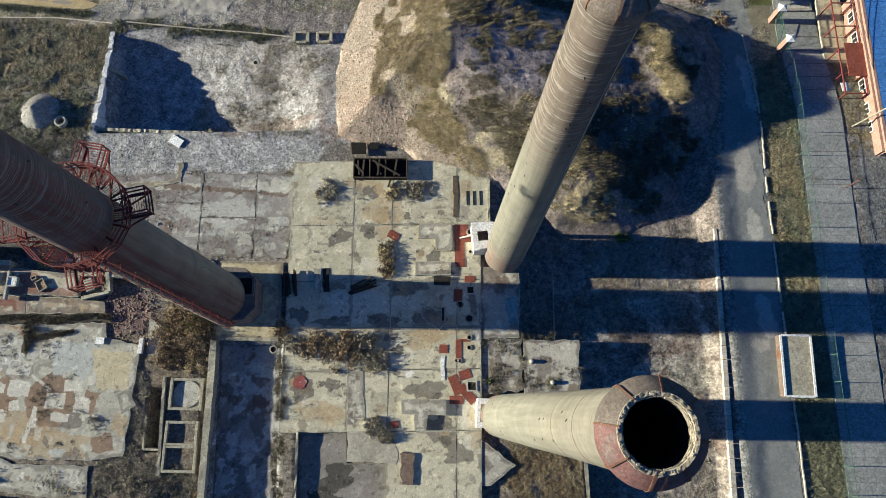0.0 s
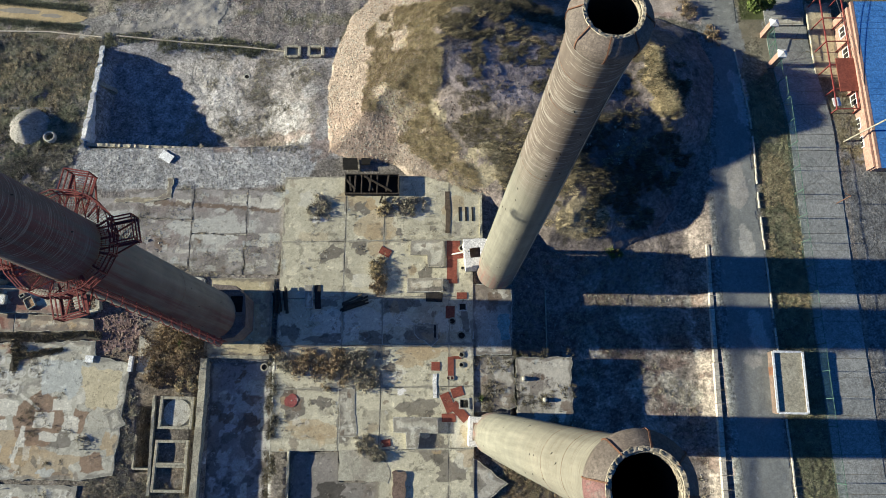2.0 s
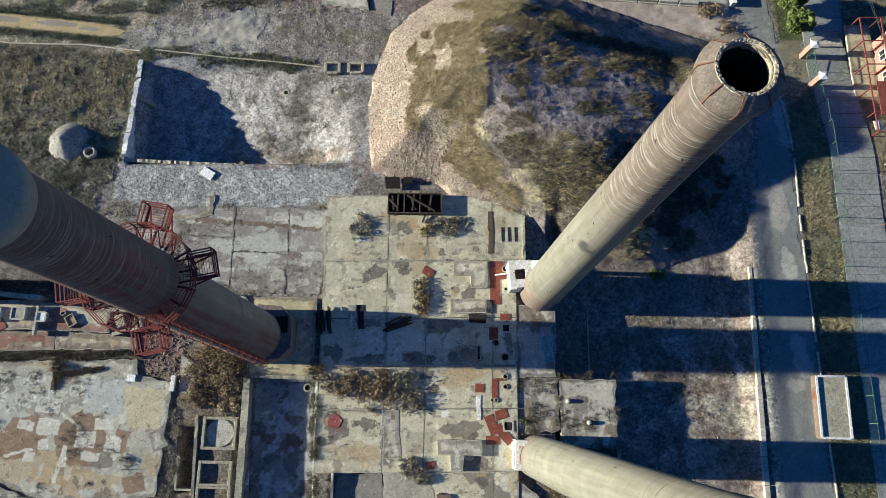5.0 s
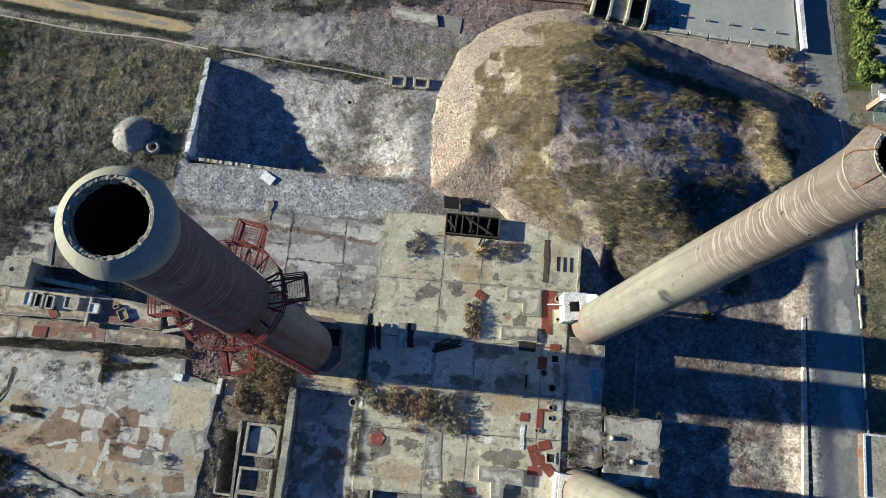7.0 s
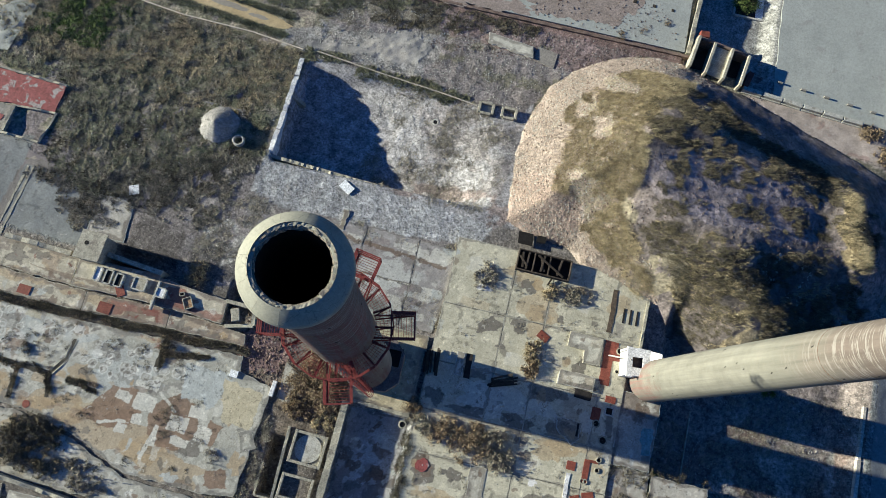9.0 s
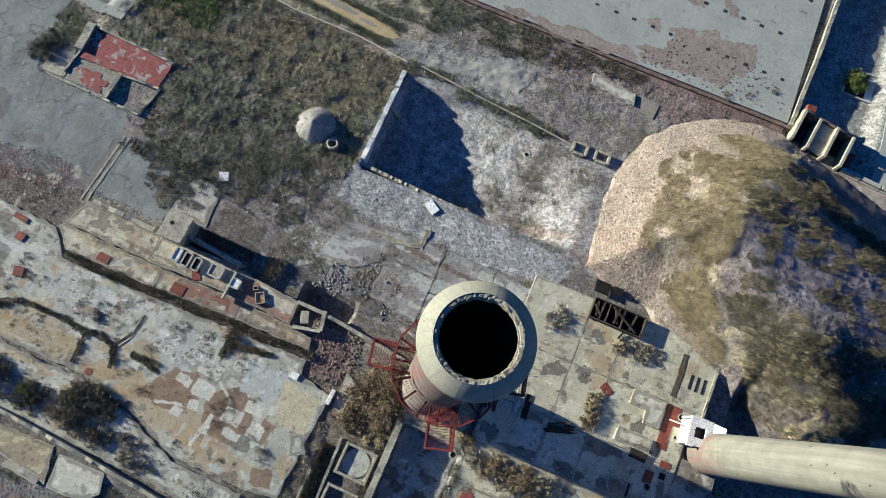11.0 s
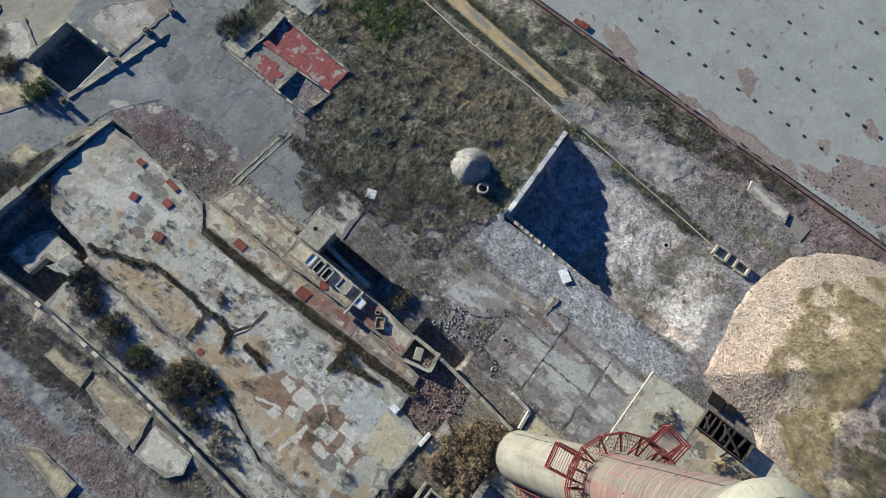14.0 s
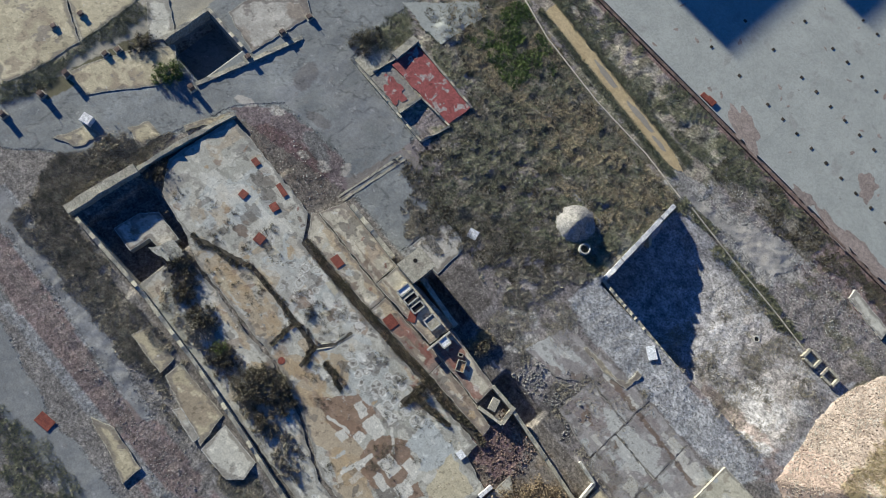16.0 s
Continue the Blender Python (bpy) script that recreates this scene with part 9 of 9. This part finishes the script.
meadow("weeds", "weeds by the south-west road", [(-90, -27), (-52, -27), (-52, -21.0), (-68, -22.0), (-78, -23.5)], 2015, 6, 0.193, 0.18, "weeds", 508, 0.2, 2.4, width=0.04)
meadow("weeds", "weeds between factory wall and road", [(-87.5, -8.3), (-91.2, -3.0), (-88.8, 2.4), (-84.8, 8.6), (-84.2, 3.0), (-85.2, 1.0), (-85.6, -5.6), (-84.4, -6.6), (-80.8, -6.9), (-76.6, -7.0), (-80.3, -9.7)], 4200, 6, 0.18, 0.18, "grey_weeds", 509, 0.1, 2.4, width=0.04)
meadow("weeds", "strips of weeds in the lane gravel", [(-84, -7.6), (-62, -10.6), (-46, -11.5), (-44, -8), (-62, -9.4), (-82, -6.4)], 2600, 6, 0.139, 0.18, "grey_weeds", 510, 0.4, 2.4, width=0.04)
for k, pts in enumerate(DUCTS):
    long = max(p[0] for p in pts) - min(p[0] for p in pts)
    meadow("duct_weeds", "dark weeds grown in a floor duct", pts, int(60 + 34 * long), 7, 0.16, 0.15, "dark_weeds", 520 + k, 0.0, height=0.5, width=0.04)
    meadow("duct_weeds", "dead brown weeds in a floor duct", pts, int(20 + 9 * long), 6, 0.16, 0.15, "brown_leaf", 530 + k, 0.3, height=0.5, width=0.04)
meadow("weeds", "dead weeds beside the tanks", [(-36, -11), (-24.9, -11), (-25, -5.0), (-31.0, -3.0), (-31.2, 6), (-35.6, 8)], 2480, 6, 0.173, 0.18, "grey_weeds", 540, 0.35, 2.4, width=0.04)
meadow("weeds", "weeds on the low yard", [(10, -12), (31, -12), (32, 21), (10, 21)], 2790, 6, 0.154, 0.18, "grey_weeds", 541, 0.5, 2.4, width=0.04)
meadow("weeds", "dead brown weeds on the strip below the chimney", [(5.2, -12), (15.8, -12), (15.6, 0.6), (9.6, 1.0), (8.6, -2.6)], 3200, 6, 0.16, 0.18, "brown_leaf", 564, 0.3, 1.8, width=0.04)
meadow("weeds", "straw among the weeds below the chimney", [(5.2, -12), (15.8, -12), (15.6, 0.6), (9.6, 1.0), (8.6, -2.6)], 1500, 6, 0.16, 0.18, "dry_grass", 565, 0.45, 1.4, width=0.04)
meadow("weeds", "weeds on the workshop's edge", [(-100.0, -4.0), (-102.0, -2.6), (-101.1, 1.3), (-100.6, 7.5), (-100.8, 16.0), (-98.0, 14.7), (-99.2, 6.9), (-98.8, 3.5), (-98.8, -0.3)], 1400, 6, 0.193, 0.18, "weeds", 542, 0.1, 2.4, width=0.04)
meadow("weeds", "sparse weeds in the ruined yard", [(-45, 18.5), (-16, 18.3), (-14, 28), (-44, 29)], 1705, 6, 0.131, 0.234, "grey_weeds", 543, 0.6, 2.0, width=0.04)
meadow("weeds", "weeds round the ruin", [(-80, 31), (-76.6, 35), (-77, 38), (-80.4, 40)], 542, 6, 0.193, 0.306, "weeds", 544, 0.1, width=0.04)
meadow("weeds", "sparse weeds on the raked gravel", [(-30, 34), (-12, 33), (-12, 47), (-28, 48)], 1162, 6, 0.135, 0.252, "grey_weeds", 545, 0.6, 2.2, width=0.04)
meadow("weeds", "dark weeds along the floor's western edge", [(-17.2, -8), (-16.3, -8), (-15.9, 9), (-16.9, 9)], 700, 6, 0.2, 0.2, "dark_weeds", 546, 0.35, 1.6, FLOOR - 0.05, width=0.03)
meadow("weeds", "moss and weeds along the terrace edges", [(5.0, 2.6), (16.2, 1.0), (16.2, 9.0), (9.6, 9.2), (9.6, 17.0), (5.2, 17.2), (5.0, 9)], 900, 6, 0.1, 0.16, "dark_weeds", 547, 0.62, 1.3, 0.36, width=0.03)
meadow("weeds", "weeds creeping over the factory floor", [(-79, 5), (-66, 12.5), (-36.5, 9), (-36.5, -7), (-74, -4)], 2600, 6, 0.12, 0.16, "dark_weeds", 548, 0.78, 1.6, 0.5, width=0.03)
meadow("weeds", "weeds in the joints of the main floor", [(-16, -1), (5, -1), (6, 29), (-13, 29)], 1100, 6, 0.1, 0.14, "grey_weeds", 549, 0.8, 1.4, FLOOR - 0.01, width=0.03)
meadow("weeds", "dark weeds in the stones of the verge", [(-40, 55.0), (-22, 57), (-10, 59), (-10, 60.4), (-40, 60.6)], 1000, 6, 0.16, 0.18, "dark_weeds", 562, 0.4, 1.8, width=0.05)
meadow("weeds", "weeds along the pipe beside the cellar", [(-40, 48.6), (-17, 46.9), (-17, 48.4), (-40, 50.4)], 1100, 6, 0.18, 0.18, "weeds", 563, 0.45, 1.8, width=0.05)
rs_edge = np.random.RandomState(5)
u_edge = rs_edge.uniform(-13.5, 14.0, 2600)
v_edge = np.where(rs_edge.rand(2600) < 0.5, 1.0, -1.0) * (1.0 + np.abs(rs_edge.normal(0, 0.45, 2600)))
edge_points = np.column_stack([*sand_line(u_edge, v_edge)])
tagged(tufts("weeds", on_ground(edge_points), 6, 0.2, 0.2, M["weeds"], 561, (0, 0), 0.03), "weeds hanging over the edge of the sand", "grass", kind="stuff")
LEAN = (0.9, -0.25)
meadow("dry_grass", "long straw-coloured grass on the heap", [(-7.0, 37.5), (-3, 35.4), (1.6, 34.6), (2.0, 40), (2.0, 47), (6.5, 53), (9, 56.5), (0, 56), (-5.5, 52), (-7, 46)], 10500, 6, 0.263, 0.225, "dry_grass", 551, 0.42, 2.4, heap_height, LEAN, 0.03)
meadow("dry_grass", "straw-coloured grass on the heap's south flank", [(-3, 34), (5, 27.2), (7, 26.6), (6, 30), (3.6, 32.4), (1, 36)], 1700, 6, 0.28, 0.24, "dry_grass", 552, 0.42, 2.4, heap_height, LEAN, 0.03)
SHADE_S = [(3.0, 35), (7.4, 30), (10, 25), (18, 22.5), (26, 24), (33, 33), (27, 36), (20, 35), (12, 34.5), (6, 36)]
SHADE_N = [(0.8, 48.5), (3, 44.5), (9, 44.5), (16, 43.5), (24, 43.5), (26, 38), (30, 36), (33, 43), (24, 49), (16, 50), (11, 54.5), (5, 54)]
# the dark weeds also carry some of this side's shade as colour
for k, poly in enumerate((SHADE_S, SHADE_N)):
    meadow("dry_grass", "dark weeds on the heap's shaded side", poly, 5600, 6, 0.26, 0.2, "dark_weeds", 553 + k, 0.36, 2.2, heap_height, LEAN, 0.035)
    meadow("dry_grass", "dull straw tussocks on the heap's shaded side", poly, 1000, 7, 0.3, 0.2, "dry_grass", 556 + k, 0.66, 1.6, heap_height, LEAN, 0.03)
meadow("dry_grass", "thin dead stalks on the heap's plateau", [(4, 36), (14, 35), (25, 36), (25, 43), (9, 44.5), (3, 43)], 2200, 6, 0.18, 0.18, "dark_weeds", 559, 0.62, 1.6, heap_height, LEAN, 0.03)
meadow("dry_grass", "straw-coloured grass on the eastern hump", [(25.8, 43.8), (27.8, 44.2), (29.8, 38.2), (30.4, 35.2), (28.0, 35.2), (26.4, 39.2)], 1300, 7, 0.3, 0.2, "dry_grass", 566, 0.35, 1.6, heap_height, LEAN, 0.03)


def shrub(x, y, rx, ry, h, n, key, seed, label="bare brown shrub growing through the concrete", z=None, name="shrub"):
    """Twigs that spread from a few stems, and a crown of small leaf clumps with gaps."""
    rs = np.random.RandomState(seed)
    n, h = int(n * 3.2), h * 0.62
    zz = float(ground_height(np.array(x), np.array(y))) if z is None else z
    o = thing(name, label, "shrub", (x, y, zz))
    bm = bmesh.new()
    for k in range(10 if n < 500 else 18):
        a, u = rs.rand() * 6.28, rs.rand() ** 0.5
        r0 = rs.rand() * 0.3
        bar(bm, (r0 * rx * math.cos(a), r0 * ry * math.sin(a), -0.1), (u * rx * math.cos(a), u * ry * math.sin(a), h * (1.0 - 0.4 * u)), 0.05, sides=5)
    part("stem", bm, M["twig"], o)
    lumps = 9 + n // 90
    la, lu = rs.rand(lumps) * 6.28, rs.rand(lumps) ** 0.62 * 1.2
    lc = np.stack([lu * rx * np.cos(la), lu * ry * np.sin(la), h * (0.15 + 0.75 * rs.rand(lumps)) * (1.1 - 0.6 * lu)], 1)
    lr = (0.06 + 0.24 * rs.rand(lumps) ** 2) * min(rx, ry) + 0.09
    w = rs.randint(0, lumps, n)
    d = rs.normal(0, 1, (n, 3))
    p = lc[w] + d * (lr[w] * 0.75)[:, None]
    p[:, 2] = np.maximum(p[:, 2], 0.03)
    s = (0.035 + 0.045 * rs.rand(n))[:, None, None]
    t1, t2 = rs.normal(0, 1, (n, 3)), rs.normal(0, 1, (n, 3))
    quad = np.stack([-t1 * 1.15, t2 * 0.4, t1 * 1.15, -t2 * 0.4], 1) * s
    co = (p[:, None, :] + quad).reshape(-1, 3)
    k = np.arange(n)[:, None] * 4
    tris = np.concatenate([k + [0, 1, 2], k + [0, 2, 3]], 1).reshape(-1, 3)
    link("foliage", cloud_mesh("foliage", co, tris), M[key], o)
    return o


for row in ((-26.8, 12.4, 2.2, 1.8, 2.0, 2600, "brown_leaf", 1), (-26.2, 9.6, 2.0, 1.9, 1.9, 2200, "brown_leaf", 2), (-29.2, 9.8, 1.6, 1.7, 1.5, 1500, "brown_leaf", 3), (-28.8, 7.2, 1.3, 1.0, 1.1, 700, "brown_leaf", 4),
            (-25.6, 6.4, 1.2, 0.9, 1.2, 700, "dry_grass", 5)):
    shrub(*row, label="tall brown leafless shrub beside the basin")
shrub(-26.6, 10.6, 0.5, 0.5, 1.9, 240, "leaf", 6, "small green sapling among brown shrubs")
for row in ((-15.0, 8.6, 1.5, 0.9, 0.8, 700, "grey_weeds", 11), (-12.6, 8.4, 1.8, 1.4, 1.0, 1300, "brown_leaf", 12), (-10.0, 7.6, 1.8, 1.9, 1.0, 1500, "brown_leaf", 13), (-7.6, 8.4, 1.8, 1.3, 0.9, 1200, "grey_weeds", 14), (-6.4, 6.6, 1.2, 1.2, 0.8, 900, "grey_weeds", 15)):
    shrub(*row, label="low brown scrub spreading over the floor", z=FLOOR)
for row in ((-5.1, 18.6, 0.9, 1.3, 0.9, 700, "dry_grass", 21), (-5.2, 16.9, 0.8, 0.9, 0.8, 500, "brown_leaf", 22), (-6.6, -0.4, 1.0, 1.0, 0.6, 600, "grey_weeds", 23), (-5.2, -1.2, 0.9, 0.8, 0.6, 500, "grey_weeds", 24),
            (-1.8, 26.2, 1.8, 1.0, 0.35, 900, "grey_weeds", 25), (-4.6, 25.8, 0.7, 0.8, 0.6, 400, "dry_grass", 26), (-17.0, 10.2, 0.9, 0.9, 0.6, 400, "brown_leaf", 27), (-12.0, 26.0, 1.2, 1.3, 0.4, 500, "grey_weeds", 28)):
    shrub(*row, label="tuft of dead scrub on the concrete floor", z=FLOOR)
for row in ((-65.0, -3.4, 2.4, 1.2, 1.1, 1300, "grey_weeds", 31), (-60.5, -3.6, 1.9, 1.0, 1.1, 1100, "dark_weeds", 32), (-56.5, -2.8, 2.2, 1.6, 1.6, 1600, "dark_weeds", 33), (-53.5, -4.0, 2.0, 1.2, 1.2, 1200, "dark_weeds", 34), (-62.0, -2.6, 0.8, 0.7, 1.3, 300, "leaf", 35),
            (-70.5, -0.8, 1.6, 1.2, 1.0, 900, "dark_weeds", 36), (-48.0, -5.0, 2.0, 0.9, 0.8, 800, "grey_weeds", 37), (-44.0, 10.6, 1.0, 0.8, 0.9, 500, "dark_weeds", 38), (-58.6, 6.9, 0.6, 0.6, 0.7, 300, "dark_weeds", 39), (-60.8, 16.4, 0.9, 0.7, 0.7, 350, "brown_leaf", 40),
            (-43.6, 18.9, 1.3, 1.3, 0.9, 700, "dry_grass", 41), (-82.2, 4.8, 1.6, 1.6, 1.2, 900, "dark_weeds", 42), (-87.6, 2.0, 2.0, 2.0, 0.9, 1000, "grey_weeds", 43), (-91.0, 12.6, 1.2, 1.6, 2.2, 1200, "leaf", 44), (-95.8, 12.5, 1.4, 1.4, 1.0, 700, "dark_weeds", 45),
            (-36.2, 0.6, 0.7, 0.8, 0.7, 300, "grey_weeds", 46), (-79.4, 33.0, 1.6, 2.0, 1.0, 900, "dark_weeds", 47), (-30.5, -6.4, 2.4, 1.6, 0.9, 1200, "grey_weeds", 48), (-27.0, -8.0, 1.8, 1.4, 0.8, 800, "dry_grass", 49), (10.6, 8.6, 0.7, 0.4, 0.6, 250, "leaf", 50),
            (6.0, 4.2, 0.7, 0.5, 0.6, 260, "leaf", 51), (22.2, 20.8, 0.8, 0.7, 1.0, 350, "leaf", 52), (1.4, 63.2, 0.5, 0.5, 0.5, 200, "brown_leaf", 53), (4.4, 65.0, 0.5, 0.5, 0.5, 200, "brown_leaf", 54), (-1.2, 61.9, 0.5, 0.5, 0.5, 200, "brown_leaf", 55)):
    shrub(*row, label="dense dark scrub in the ruins" if row[6] != "leaf" else "small green bush in the ruins")
for row in ((-54.7, -0.9, 1.6, 1.5, 1.3, 1500, "dark_weeds", 71), (-52.8, -1.2, 1.2, 1.0, 1.0, 900, "dark_weeds", 72), (-56.4, -0.9, 1.3, 1.0, 1.3, 1000, "dark_weeds", 73), (-65.9, -1.9, 1.5, 1.2, 1.3, 1300, "dark_weeds", 74), (-68.9, -1.9, 1.3, 0.9, 1.0, 900, "dark_weeds", 75),
            (-72.6, -0.2, 1.5, 1.3, 1.1, 1200, "dark_weeds", 76), (-56.4, -3.8, 1.6, 0.9, 1.0, 900, "grey_weeds", 77), (-60.6, -2.4, 1.3, 0.9, 0.9, 800, "dark_weeds", 78), (-50.0, -3.4, 1.8, 0.6, 0.7, 700, "grey_weeds", 79)):
    shrub(*row, label="tall dark scrub along the ruined rooms")
for row in ((32.4, 56.0, 1.4, 0.9, 1.1, 700, "brown_leaf", 61), (34.4, 53.4, 1.2, 1.0, 0.8, 500, "brown_leaf", 62), (14.6, 71.8, 1.4, 1.5, 2.4, 1300, "leaf", 63), (37.5, 49.5, 0.9, 1.4, 0.5, 500, "brown_leaf", 64)):
    shrub(*row, label="bush at the yard's edge")


def tree(x, y, h, r, seed):
    rs = np.random.RandomState(seed)
    o = thing("tree", "rounded green tree beside the gate", "tree", (x, y, float(ground_height(np.array(x), np.array(y)))), group="trees by the gate")
    bm = bmesh.new()
    bmesh.ops.create_cone(bm, cap_ends=True, segments=9, radius1=0.2, radius2=0.1, depth=h * 0.6, matrix=Matrix.Translation((0, 0, h * 0.3)))
    for k in range(9):
        a = k * 2.4
        bar(bm, (0, 0, h * (0.3 + 0.03 * k)), (r * 0.8 * math.cos(a), r * 0.8 * math.sin(a), h * (0.55 + 0.04 * k)), 0.08, sides=6)
    part("trunk", bm, M["twig"], o)
    n, lumps = 5200, 34
    d = rs.normal(0, 1, (lumps, 3))
    d /= np.linalg.norm(d, axis=1)[:, None]
    lc = d * np.array([r, r, h * 0.36]) * (0.55 + 0.4 * rs.rand(lumps))[:, None] + np.array([0, 0, h * 0.62])
    w = rs.randint(0, lumps, n)
    e = rs.normal(0, 1, (n, 3))
    e /= np.linalg.norm(e, axis=1)[:, None]
    p = lc[w] + e * (0.3 * r * (0.5 + 0.6 * rs.rand(n)))[:, None]
    t1, t2 = rs.normal(0, 1, (n, 3)), rs.normal(0, 1, (n, 3))
    quad = np.stack([-t1, t2 * 0.5, t1, -t2 * 0.5], 1) * (0.09 + 0.08 * rs.rand(n))[:, None, None]
    k = np.arange(n)[:, None] * 4
    link("crown", cloud_mesh("crown", (p[:, None, :] + quad).reshape(-1, 3), np.concatenate([k + [0, 1, 2], k + [0, 2, 3]], 1).reshape(-1, 3)), M["leaf"], o)


for x, y, h, r, s in ((43.2, 53.4, 3.6, 1.7, 1), (42.6, 56.6, 3.4, 1.6, 2), (43.2, 60.0, 3.2, 1.6, 3), (43.0, 63.4, 3.4, 1.7, 4)):
    tree(x, y, h, r, s)
